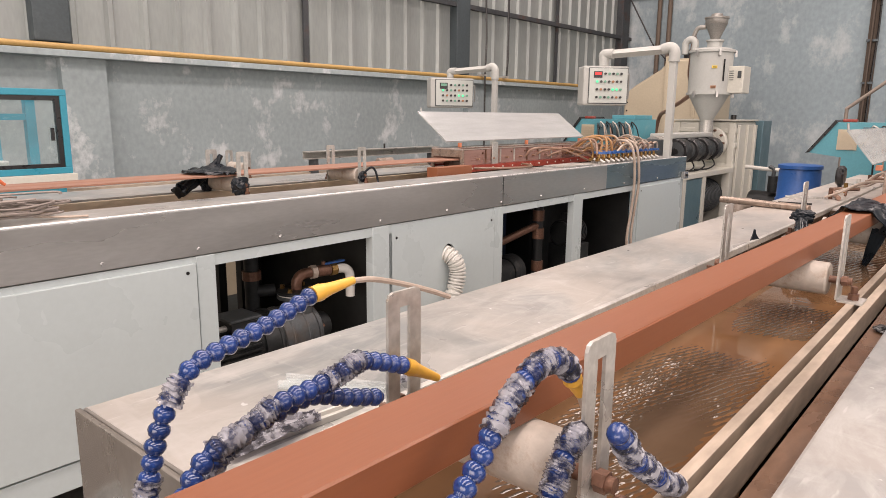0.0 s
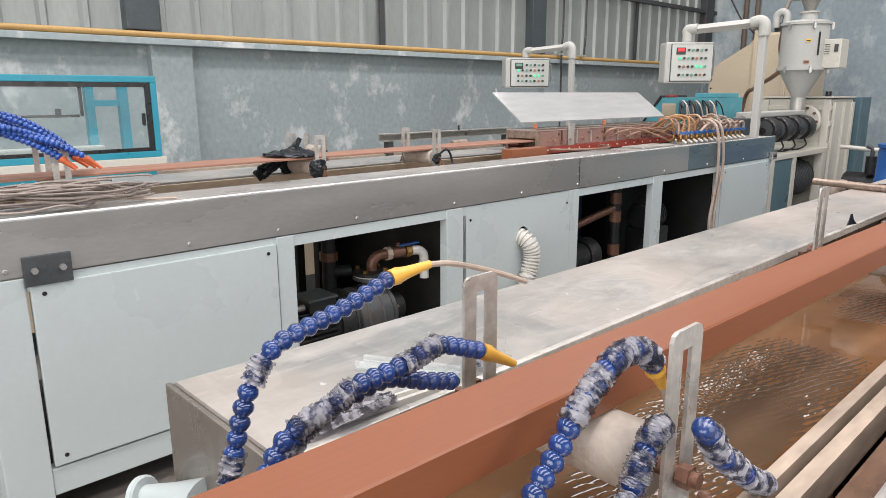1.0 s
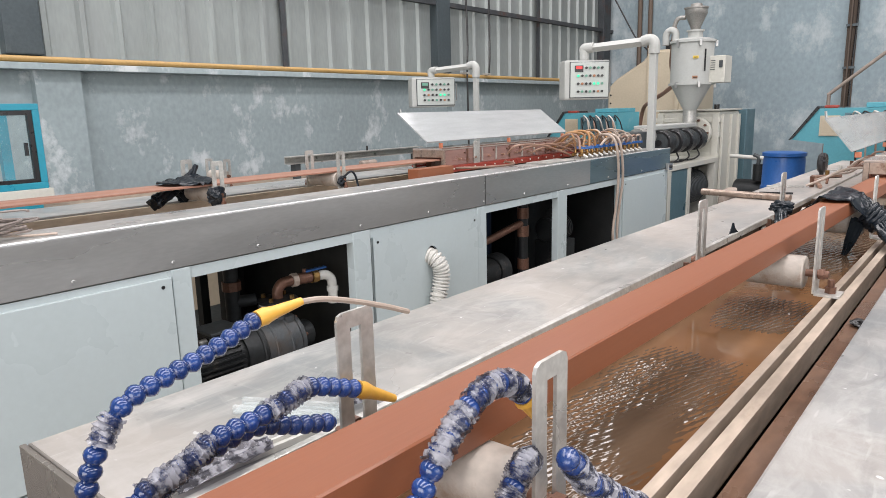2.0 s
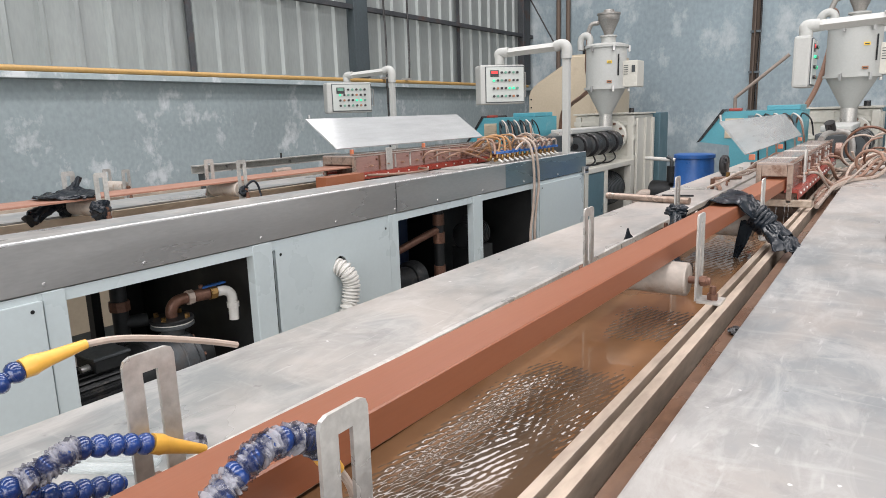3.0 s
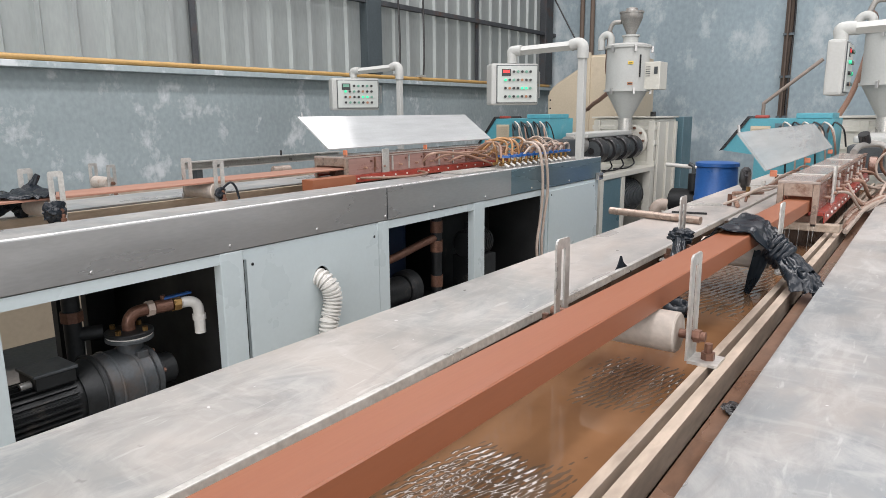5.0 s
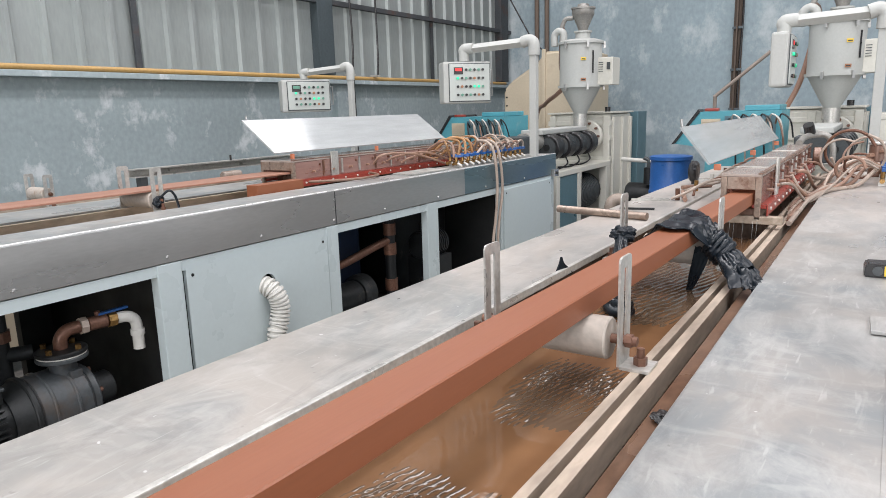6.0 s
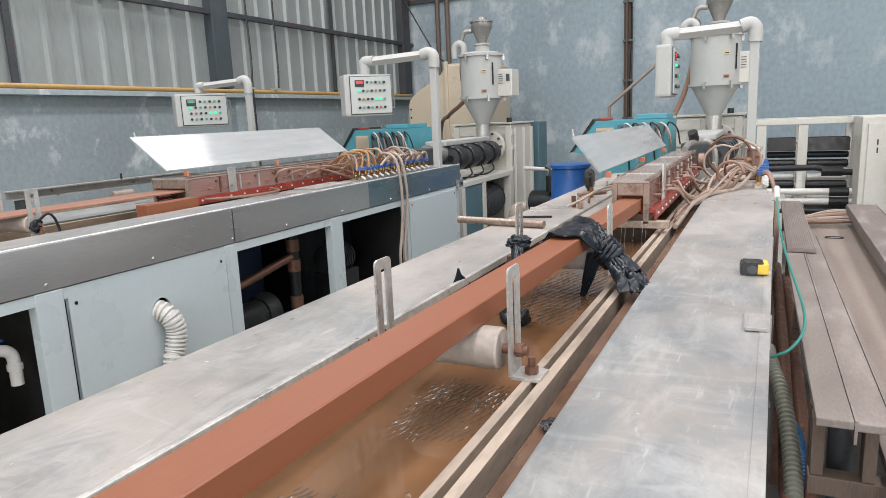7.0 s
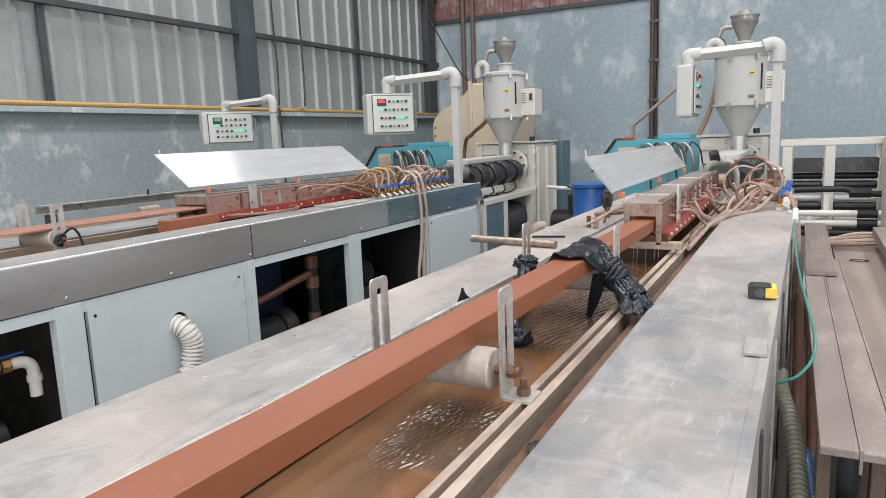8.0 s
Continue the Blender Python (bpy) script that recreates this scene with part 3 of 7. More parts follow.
def water_material(name, dark, light, ior):
    m = bpy.data.materials.new(name)
    m.use_nodes = True
    n, link = m.node_tree.nodes, m.node_tree.links.new
    p = n["Principled BSDF"]
    p.inputs["Roughness"].default_value, p.inputs["IOR"].default_value = 0.04, ior
    tc, a, ramp = n.new("ShaderNodeTexCoord"), n.new("ShaderNodeTexNoise"), n.new("ShaderNodeMix")
    a.inputs["Scale"].default_value, a.inputs["Detail"].default_value = 4, 6
    ramp.data_type = "RGBA"
    ramp.inputs[6].default_value, ramp.inputs[7].default_value = dark, light
    link(tc.outputs["Object"], a.inputs[0]), link(a.outputs[0], ramp.inputs["Factor"]), link(ramp.outputs[2], p.inputs["Base Color"])
    b, w = n.new("ShaderNodeBump"), n.new("ShaderNodeTexNoise")
    w.inputs["Scale"].default_value, w.inputs["Detail"].default_value = 14, 3
    b.inputs["Strength"].default_value, b.inputs["Distance"].default_value = 0.12, 0.004
    link(tc.outputs["Object"], w.inputs[0]), link(w.outputs[0], b.inputs["Height"]), link(b.outputs[0], p.inputs["Normal"])
    return m


# dark tones mixed into the brown stand for the dark roof's reflection
WATER, RUNNING = water_material("silty_water_dark_reflections", (0.045, 0.022, 0.011, 1), (0.30, 0.155, 0.075, 1), 1.34), water_material("running_brown_water", (0.055, 0.036, 0.022, 1), (0.15, 0.095, 0.06, 1), 1.5)
WATER_Z = 0.878
RIPPLES = []


def water():
    bm = B()
    bmesh.ops.create_grid(bm, x_segments=2, y_segments=2, size=0.5)
    for v in bm.verts:
        v.co = (-0.319 + (v.co.x + 0.5) * 0.351, 0.14 + (v.co.y + 0.5) * 5.0, WATER_Z)
    bmesh.ops.create_grid(bm, x_segments=1, y_segments=1, size=0.5, matrix=Matrix.Translation((0.0960, 1.74, 0.852)) @ Matrix.Diagonal((0.058, 6.6, 1, 1)))
    solo("cooling_water", bm, WATER, "silty brown cooling water lying in the trough", "water", kind="structure")

    # patches of ripples that drift with the current
    def ripples(name, x0, x1, y0, y1, waves, skew, amp, seed):
        nx, ny = 150, 130
        cx, cy = (x0 + x1) / 2, (y0 + y1) / 2
        me = bpy.data.meshes.new(name)
        vs, fs = [], []
        for j in range(ny + 1):
            for i in range(nx + 1):
                u, v = i / nx, j / ny
                x, y = (u - 0.5) * (x1 - x0), (v - 0.5) * (y1 - y0)
                fade = max(0.0, min(1.0, 4 * u, 4 * (1 - u))) * max(0.0, min(1.0, 3.5 * v, 3.5 * (1 - v)))
                edge = 0.5 + 0.9 * noise.noise(Vector((x * 11 + seed, y * 7, seed + 4)))
                fade *= max(0.0, min(1.0, 0.35 + 1.2 * edge + 0.6 * fade))
                wob = noise.noise(Vector((x * 14 + seed, y * 9, seed)))
                gate = max(0.12, min(1.0, 0.7 + 1.8 * noise.noise(Vector((x * 9 + seed, y * 5, seed + 9)))))
                bend = 2.2 * noise.noise(Vector((x * 34, y * 13, seed + 6))) + 3.0 * wob
                run = math.sin((x + y * skew) * waves + bend)
                other = math.sin((x * 0.97 - y * (skew + 0.10)) * waves * 0.93 + 1.6 * bend)
                wave = 0.75 * run + 0.42 * other + 0.75 * noise.noise(Vector((x * 120, y * 42, seed))) + 0.6 * noise.noise(Vector((x * 60, y * 28, seed + 2)))
                vs.append((x, y, fade * (1.9 * amp + 1.75 * amp * gate * wave) - 0.0010))
        for j in range(ny):
            for i in range(nx):
                a = j * (nx + 1) + i
                fs.append((a, a + 1, a + nx + 2, a + nx + 1))
        me.from_pydata(vs, [], fs)
        me.polygons.foreach_set("use_smooth", [True] * len(fs))
        me.materials.append(RUNNING)
        ob = tagged(new(name, me), "rippled sheet of running brown cooling water", "water ripples", "ripples on the cooling water")
        ob.location = (cx, cy, WATER_Z)
        RIPPLES.append((ob, cx, cy))

    ripples("water_ripples", -0.24, 0.021, 0.30, 1.24, 520, -0.33, 0.00092, 1.3)
    ripples("water_ripples", -0.20, 0.021, 1.25, 1.62, 500, -0.28, 0.0008, 4.1)
    ripples("water_ripples", -0.24, 0.021, 1.75, 2.95, 330, -0.3, 0.0009, 7.7)


water()


# ---- the second cooling line, on an enamelled cabinet ----
FX = -1.955
# pale base colour paints the highlight along the deck's rounded edge
EDGE_SHINE = material("pale_edge_highlight", (0.72, 0.72, 0.71), 0.3, 0.4, 0.12, 12, 90, 0.03)


# steel tinted blue to paint a reflection on the band's far stretch
BLUE_REFLECTION = material("steel_with_blue_reflection", (0.16, 0.225, 0.25), 0.33, 0.55, 0.1, 2, 60, 0.02, (0.26, 0.31, 0.32), 0.5, 0.9, 0.4, stretch=(1, 0.4, 2))


def screw(bm, x, y, z, r=0.008):
    rod(bm, (x, y, z), (x + 0.005, y, z), r, 8, r2=r * 0.7)


def cooling_cabinet():
    c = thing("cooling_cabinet", "pale grey-green machine cabinet under a stainless trough, partly open", "machine cabinet", (-2.45, 2.9, 0))
    t0, t1 = FX - 0.012, FX - 0.002
    part("band", box(B(), FX - 0.015, FX, 0.10, 4.22, 0.815, 0.985, 0.004), STEEL, c, "brushed stainless side band")
    part("band", box(B(), FX - 0.015, FX - 0.0005, 4.2205, 5.70, 0.815, 0.985, 0.004), BLUE_REFLECTION, c, "steel side band coloured for a blue reflection")
    part("deck", box(B(), -2.215, FX - 0.003, 0.10, 5.70, 0.972, 0.9835, 0.003), PLAIN_DECK, c, "scuffed stainless top deck")
    part("deck", box(B(), -2.96, -2.62, 0.10, 5.70, 0.955, 0.969, 0.003), PLAIN_DECK, c)
    part("edge_rounding", sweep(B(), [(FX - 0.007, 0.10, 0.9855), (FX - 0.007, 5.70, 0.9855)], 0.0045, 10), EDGE_SHINE, c, "rounded edge of the deck coloured pale as a highlight")
    part("seam_strip", box(B(), FX - 0.01, FX + 0.0015, 2.952, 2.956, 0.817, 0.982), DARK, c)
    posts = [(0.10, 0.225), (1.05, 1.125), (1.93, 2.04), (2.88, 2.965), (3.775, 3.895), (4.72, 4.76), (5.60, 5.66)]
    for a, b in posts:
        part("post", box(B(), FX - 0.05, t1, a, b, 0.06, 0.812, 0.004), CABINET, c)
    part("top_rail", box(B(), FX - 0.05, t1 - 0.004, 0.225, 5.60, 0.768, 0.8105), CABINET, c)
    part("bottom_rail", box(B(), FX - 0.05, t1 - 0.004, 0.225, 5.60, 0.10, 0.19, 0.003), CABINET, c)
    for a, b, z0, z1 in ((0.235, 1.045, 0.20, 0.787), (4.765, 5.595, 0.12, 0.787)):
        d = part("door", box(B(), t0 - 0.01, t1 + 0.006, a, b, z0, z1, 0.003), CABINET, c, "flat pale grey-green door panel")
        for y, z in ((a + 0.035, z0 + 0.03), (a + 0.035, z1 - 0.03), (b - 0.035, z1 - 0.03), (b - 0.035, z0 + 0.03)):
            part("screw_hole", rod(B(), (t1 + 0.005, y, z), (t1 + 0.0075, y, z), 0.007, 8), KNOB, d)
    # the panel with the drain hose: a round hole through it
    bm = B()
    a, b, z0, z1, hy, hz, r = 2.05, 2.873, 0.20, 0.775, 2.47, 0.615, 0.048
    n = 28
    for x in (t0, t1 + 0.006):
        inner = [bm.verts.new((x, hy + r * math.cos(2 * math.pi * k / n), hz + r * math.sin(2 * math.pi * k / n))) for k in range(n)]
        outer = []
        for k in range(n):
            cy, cz = math.cos(2 * math.pi * k / n), math.sin(2 * math.pi * k / n)
            s = min(((b - hy) if cy > 0 else (hy - a)) / max(1e-6, abs(cy)), ((z1 - hz) if cz > 0 else (hz - z0)) / max(1e-6, abs(cz)))
            outer.append(bm.verts.new((x, hy + s * cy, hz + s * cz)))
        for k in range(n):
            f = (inner[k], outer[k], outer[(k + 1) % n], inner[(k + 1) % n])
            bm.faces.new(f if x > t0 else f[::-1])
        cs = [(b, z1), (a, z1), (a, z0), (b, z0)]
        for cy, cz in cs:
            k = min(range(n), key=lambda q: -((outer[q].co.y - hy) * (cy - hy) + (outer[q].co.z - hz) * (cz - hz)) / ((cy - hy) ** 2 + (cz - hz) ** 2) ** 0.5 / ((outer[q].co.y - hy) ** 2 + (outer[q].co.z - hz) ** 2) ** 0.5)
            outer[k].co.y, outer[k].co.z = cy, cz
    bm.verts.ensure_lookup_table()
    for k in range(n):
        i, j = k, (k + 1) % n
        bm.faces.new((bm.verts[i], bm.verts[j], bm.verts[2 * n + j], bm.verts[2 * n + i]))
    d = part("door", bm, CABINET, c, "door panel with a round hose hole")
    for y, z in ((a + 0.03, z1 - 0.03), (b - 0.03, z1 - 0.03), (a + 0.03, z0 + 0.03)):
        part("screw_hole", rod(B(), (t1 + 0.005, y, z), (t1 + 0.0075, y, z), 0.007, 8), KNOB, d)
    for y in (0.18, 0.72, 1.06, 1.42, 1.98, 2.46, 2.94, 3.36, 3.9, 4.5, 5.1):
        bm = B()
        screw(bm, FX, y, 0.838)
        part("screw", bm, STEEL, c)
    k = part("clamp_plate", box(B(), FX + 0.001, FX + 0.012, 0.222, 0.352, 0.785, 0.875, 0.003), GREYIRON, c, "grey steel clamp plate")
    for y in (0.25, 0.325):
        part("bolt", rod(B(), (FX + 0.012, y, 0.832), (FX + 0.024, y, 0.832), 0.010, 6), STEEL, k)
    k = part("hinge_bracket", box(B(), FX + 0.001, FX + 0.03, 5.60, 5.69, 0.80, 0.86, 0.003), STEEL, c)
    part("bolt", rod(B(), (FX + 0.03, 5.64, 0.83), (FX + 0.045, 5.64, 0.83), 0.012, 6), DARK, k)
    # back and frame inside, in the near-black that stands for shade
    part("back_panel", box(B(), -2.965, -2.95, 1.88, 5.66, 0.10, 0.95), BAY_SHADE, c)
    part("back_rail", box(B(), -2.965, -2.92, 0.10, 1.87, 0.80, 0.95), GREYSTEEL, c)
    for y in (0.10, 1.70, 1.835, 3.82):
        part("inner_post", box(B(), -2.95, -2.90, y, y + 0.045, 0.05, 0.95), BAY_SHADE, c)
    part("inner_divider", box(B(), -2.95, -2.02, 2.00, 2.012, 0.1, 0.80), BAY_SHADE, c)
    part("inner_divider", box(B(), -2.95, -2.02, 2.90, 2.912, 0.1, 0.80), BAY_SHADE, c)
    part("inner_divider", box(B(), -2.95, -2.02, 4.74, 4.752, 0.1, 0.80), BAY_SHADE, c)
    part("pan", box(B(), -2.95, -2.02, 0.12, 5.66, 0.10, 0.12), BAY_SHADE, c)
    part("end_panel", box(B(), -2.95, FX - 0.05, 0.10, 0.112, 0.06, 0.80), CABINET, c)
    # trough
    part("trough_floor", box(B(), -2.62, -2.215, 0.10, 5.70, 0.80, 0.82), CREAMRAIL, c)
    part("trough_wall", box(B(), -2.221, -2.215, 0.10, 5.70, 0.82, 0.971), CREAMRAIL, c)
    part("trough_wall", box(B(), -2.62, -2.614, 0.10, 5.70, 0.82, 0.954), CREAMRAIL, c)
    for x in (-2.655, -2.345):
        r = B()
        prism(r, [(x, 0.85), (x + 0.075, 0.85), (x + 0.075, 0.962), (x + 0.048, 0.962), (x + 0.048, 0.94), (x + 0.027, 0.94), (x + 0.027, 0.962), (x, 0.962)], "y", 0.12, 5.6)
        part("slotted_rail", r, CREAMRAIL, c, "lime-stained slotted steel rail")
    for y in (0.2, 2.0, 3.8, 5.5):
        for x in (-2.88, -2.06):
            part("foot", rod(B(), (x, y, 0), (x, y, 0.06), 0.03, 12), RUST, c)
    return c


cooling_cabinet()
for _y in (0.46, 1.52, 2.24):
    roller_station(_y, -2.61, -2.36, 1.008, 0.962, 1.155)


def thin_board():
    bm = B()
    prism(bm, [(-2.59, 0), (-2.392, 0), (-2.392, 0.007), (-2.40, 0.009), (-2.58, 0.009), (-2.59, 0.007)], "y", -3.0, 3.9)
    ob = solo("extruded_board", bm, ORANGE, "thin orange-brown extruded board running over the rollers", "board")
    ob.location.z = 1.046
    return ob


THIN = thin_board()
solo("composite_block", box(B(), -2.33, -2.25, 2.72, 3.04, 0.9635, 1.025, 0.002), BROWN, "short brown composite offcut beside the calibrator", "offcut")


def drain_hose():
    h = thing("drain_hose", "white corrugated drain hose hanging out of the door's hole", "hose", (-1.9, 2.47, 0.3))
    pts = curve([(-2.05, 2.45, 0.60), (-1.97, 2.455, 0.612), (-1.915, 2.47, 0.585), (-1.90, 2.485, 0.52), (-1.90, 2.47, 0.44), (-1.90, 2.45, 0.36), (-1.90, 2.45, 0.02)], 12)
    bm, fine = B(), []
    for a, b in zip(pts, pts[1:]):
        for k in range(3):
            fine.append(a.lerp(b, k / 3))
    line, left = [], 0.0
    for a, b in zip(fine, fine[1:]):
        d = (b - a).length
        while left < d:
            line.append(a.lerp(b, left / d))
            left += 0.0036
        left -= d
    rs = [0.041 + (0.0045 if i % 5 in (1, 2, 3) else -0.007) for i in range(len(line))]
    sweep(bm, line, rs, 16)
    part("corrugated_tube", bm, PVC, h)


drain_hose()


def pump_set():
    """Motor and water-ring pump behind the open bay."""
    p = thing("vacuum_pump", "dark iron vacuum pump with a finned motor in the open bay", "pump", (-2.14, 1.4, 0.12))
    x, z = -2.15, 0.345
    mo = part("motor", rod(B(), (x, 1.03, z), (x, 1.40, z), 0.094, 28), DARK, p, "finned dark motor")
    for k in range(30):
        a = 2 * math.pi * k / 30
        m = Matrix.Translation((x, 1.215, z)) @ Matrix.Rotation(a, 4, "Y")
        part("fin", box(B(), -0.003, 0.003, -0.165, 0.165, 0.090, 0.110, 0, m), DARK, mo)
    tb = part("terminal_box", box(B(), x - 0.06, x + 0.075, 1.25, 1.385, 0.435, 0.482, 0.006), DARK, mo, "black terminal box")
    part("lid", box(B(), x - 0.066, x + 0.081, 1.243, 1.392, 0.4825, 0.495, 0.005), GREYIRON, tb)
    part("cable_gland", rod(B(), (x + 0.03, 1.25, 0.455), (x + 0.03, 1.215, 0.452), 0.014, 12), PLATE, tb)
    part("fan_cowl", rod(B(), (x, 0.93, z), (x, 1.03, z), 0.115, 28, 0.012), DARK, mo)
    part("bell_housing", rod(B(), (x, 1.40, z), (x, 1.455, z), 0.105, 28, r2=0.132), DARK, p)
    part("bell_flange", rod(B(), (x, 1.455, z), (x, 1.475, z), 0.142, 32, 0.004), DARK, p)
    bo = part("pump_body", rod(B(), (x, 1.475, z), (x, 1.665, z), 0.132, 32, 0.010), PUMP, p, "round dusty pump body")
    for y in (1.52, 1.60):
        part("cast_rib", rod(B(), (x, y, z), (x, y + 0.012, z), 0.137, 32, 0.003), PUMP, bo)
    part("end_cover", rod(B(), (x, 1.665, z), (x, 1.70, z), 0.118, 28, 0.008), PUMP, p)
    for k in range(6):
        a = k * math.pi / 3 + 0.3
        part("cover_bolt", rod(B(), (x + 0.098 * math.cos(a), 1.70, z + 0.098 * math.sin(a)), (x + 0.098 * math.cos(a), 1.712, z + 0.098 * math.sin(a)), 0.009, 6), RUST, p)
    part("outlet_mouth", rod(B(), (x, 1.70, z), (x, 1.79, z), 0.062, 24, 0.006), DARK, p)
    part("label_plate", box(B(), x + 0.112, x + 0.116, 1.52, 1.58, 0.36, 0.40), PLATE, bo)
    part("lug", box(B(), x + 0.02, x + 0.085, 1.61, 1.655, 0.43, 0.475, 0.006), PUMP, bo)
    v = part("neck", rod(B(), (x + 0.02, 1.62, 0.44), (x + 0.02, 1.62, 0.515), 0.05, 20, r2=0.044), PUMP, p)
    part("flange", rod(B(), (x + 0.02, 1.62, 0.512), (x + 0.02, 1.62, 0.528), 0.088, 28, 0.003), GREYIRON, v)
    part("gasket", rod(B(), (x + 0.02, 1.62, 0.5285), (x + 0.02, 1.62, 0.533), 0.084, 28), PVC, v)
    part("flange", rod(B(), (x + 0.02, 1.62, 0.5335), (x + 0.02, 1.62, 0.55), 0.088, 28, 0.003), DARK, v)
    for k in range(4):
        a = k * math.pi / 2 + 0.5
        part("bolt", rod(B(), (x + 0.02 + 0.068 * math.cos(a), 1.62 + 0.068 * math.sin(a), 0.55), (x + 0.02 + 0.068 * math.cos(a), 1.62 + 0.068 * math.sin(a), 0.566), 0.011, 6), BRASS, v)
    part("riser", sweep(B(), curve([(x + 0.02, 1.62, 0.55), (x + 0.022, 1.622, 0.585), (x + 0.028, 1.645, 0.612), (x + 0.036, 1.69, 0.617)], 6), 0.024, 16), RUST, p)
    part("union", rod(B(), (x + 0.036, 1.69, 0.617), (x + 0.040, 1.715, 0.617), 0.032, 8), CLOUDY, p, "pale threaded union")
    part("ball_valve", rod(B(), (x + 0.040, 1.715, 0.617), (x + 0.052, 1.79, 0.616), 0.026, 14, 0.006), RUST, p, "rusty brass ball valve")
    part("union", rod(B(), (x + 0.052, 1.79, 0.616), (x + 0.057, 1.82, 0.615), 0.030, 8), BRASS, p)
    part("valve_handle", box(B(), x + 0.04, x + 0.062, 1.755, 1.875, 0.643, 0.652, 0.003), BARREL, p, "blue valve handle")
    part("valve_stem", rod(B(), (x + 0.048, 1.755, 0.645), (x + 0.048, 1.755, 0.66), 0.01, 8), RUST, p)
    part("elbow", sweep(B(), curve([(x + 0.057, 1.82, 0.615), (x + 0.066, 1.862, 0.613), (x + 0.072, 1.888, 0.592), (x + 0.074, 1.893, 0.55), (x + 0.074, 1.893, 0.475)], 6), 0.022, 16), PVC, p, "white pvc elbow")
    part("elbow_socket", rod(B(), (x + 0.074, 1.893, 0.555), (x + 0.074, 1.893, 0.532), 0.027, 16), PVC, p)
    part("stand_pipe", rod(B(), (x - 0.10, 1.47, 0.205), (x - 0.10, 1.47, 0.79), 0.032, 14), DARK, p)
    part("pipe_union", rod(B(), (x - 0.10, 1.47, 0.60), (x - 0.10, 1.47, 0.64), 0.042, 8), RUST, p)
    part("cross_pipe", sweep(B(), [(x - 0.10, 1.47, 0.545), (x - 0.06, 1.56, 0.545)], 0.028, 12), DARK, p)
    part("skid", box(B(), x - 0.13, x + 0.13, 0.98, 1.72, 0.121, 0.205, 0.01), DARK, p)
    for y in (1.12, 1.34, 1.57):
        part("saddle", box(B(), x - 0.09, x + 0.09, y, y + 0.05, 0.2055, 0.27, 0.004), DARK, p)


pump_set()


TANK = material("dark_blue_tank_plastic", (0.010, 0.028, 0.075), 0.45, 0, 0.15, 5, 60, 0.05)


def bay_pipework():
    p = thing("pipework", "dark and rusty pipes with a brown hose in the open bay", "pipes", (-2.3, 3.4, 0.12))
    part("stand_pipe", rod(B(), (-2.12, 3.60, 0.12), (-2.12, 3.60, 0.79), 0.032, 14), DARK, p)
    for z in (0.30, 0.52, 0.64):
        part("pipe_union", rod(B(), (-2.12, 3.60, z), (-2.12, 3.60, z + 0.07), 0.04, 10), RUST, p)
    part("brown_hose", sweep(B(), curve([(-2.12, 3.60, 0.61), (-2.14, 3.48, 0.585), (-2.2, 3.25, 0.52), (-2.3, 3.02, 0.47), (-2.34, 2.93, 0.46)], 6), 0.024, 12), RUST, p)
    t = thing("water_tank", "dark blue plastic water tank inside the machine bay", "tank", (-2.6, 3.3, 0.12))
    part("tank_body", box(B(), -2.85, -2.45, 3.0, 3.72, 0.121, 0.70, 0.03), TANK, t)
    t = thing("water_tank", "black plastic water tank inside the machine bay", "tank", (-2.6, 4.3, 0.12))
    part("tank_body", box(B(), -2.85, -2.42, 4.0, 4.70, 0.121, 0.77, 0.03), DARK, t)
    m = thing("feed_pump", "small black finned feed pump in the machine bay", "pump", (-2.2, 3.25, 0.12))
    part("motor", rod(B(), (-2.2, 3.05, 0.32), (-2.2, 3.35, 0.32), 0.085, 20, 0.01), DARK, m)
    part("volute", rod(B(), (-2.2, 3.35, 0.32), (-2.2, 3.45, 0.32), 0.11, 24, 0.02), DARK, m)
    part("base", box(B(), -2.3, -2.1, 3.05, 3.45, 0.121, 0.25, 0.005), DARK, m)
    m = thing("feed_pump", "small black finned feed pump in the machine bay", "pump", (-2.2, 4.1, 0.12))
    for k in range(9):
        part("motor_fin", rod(B(), (-2.16, 3.98 + k * 0.022, 0.50), (-2.16, 3.992 + k * 0.022, 0.50), 0.10, 20), DARK, m)
    part("motor", rod(B(), (-2.16, 3.95, 0.50), (-2.16, 4.2, 0.50), 0.088, 20, 0.01), DARK, m)
    part("terminal_box", box(B(), -2.2, -2.11, 4.02, 4.1, 0.59, 0.64, 0.005), DARK, m)
    part("base", box(B(), -2.26, -2.06, 3.97, 4.2, 0.121, 0.42, 0.005), DARK, m)


bay_pipework()


# ---- vacuum calibrators ----
HINGE = material("orange_hinge_plastic", (0.56, 0.19, 0.10), 0.4, 0, 0.1, 20, 90, 0.03)
SCALED = material("scaled_brown_steel", (0.30, 0.23, 0.185), 0.35, 0.4, 0.25, 14, 80, 0.2, (0.16, 0.09, 0.06), 0.52, 14, 0.15)


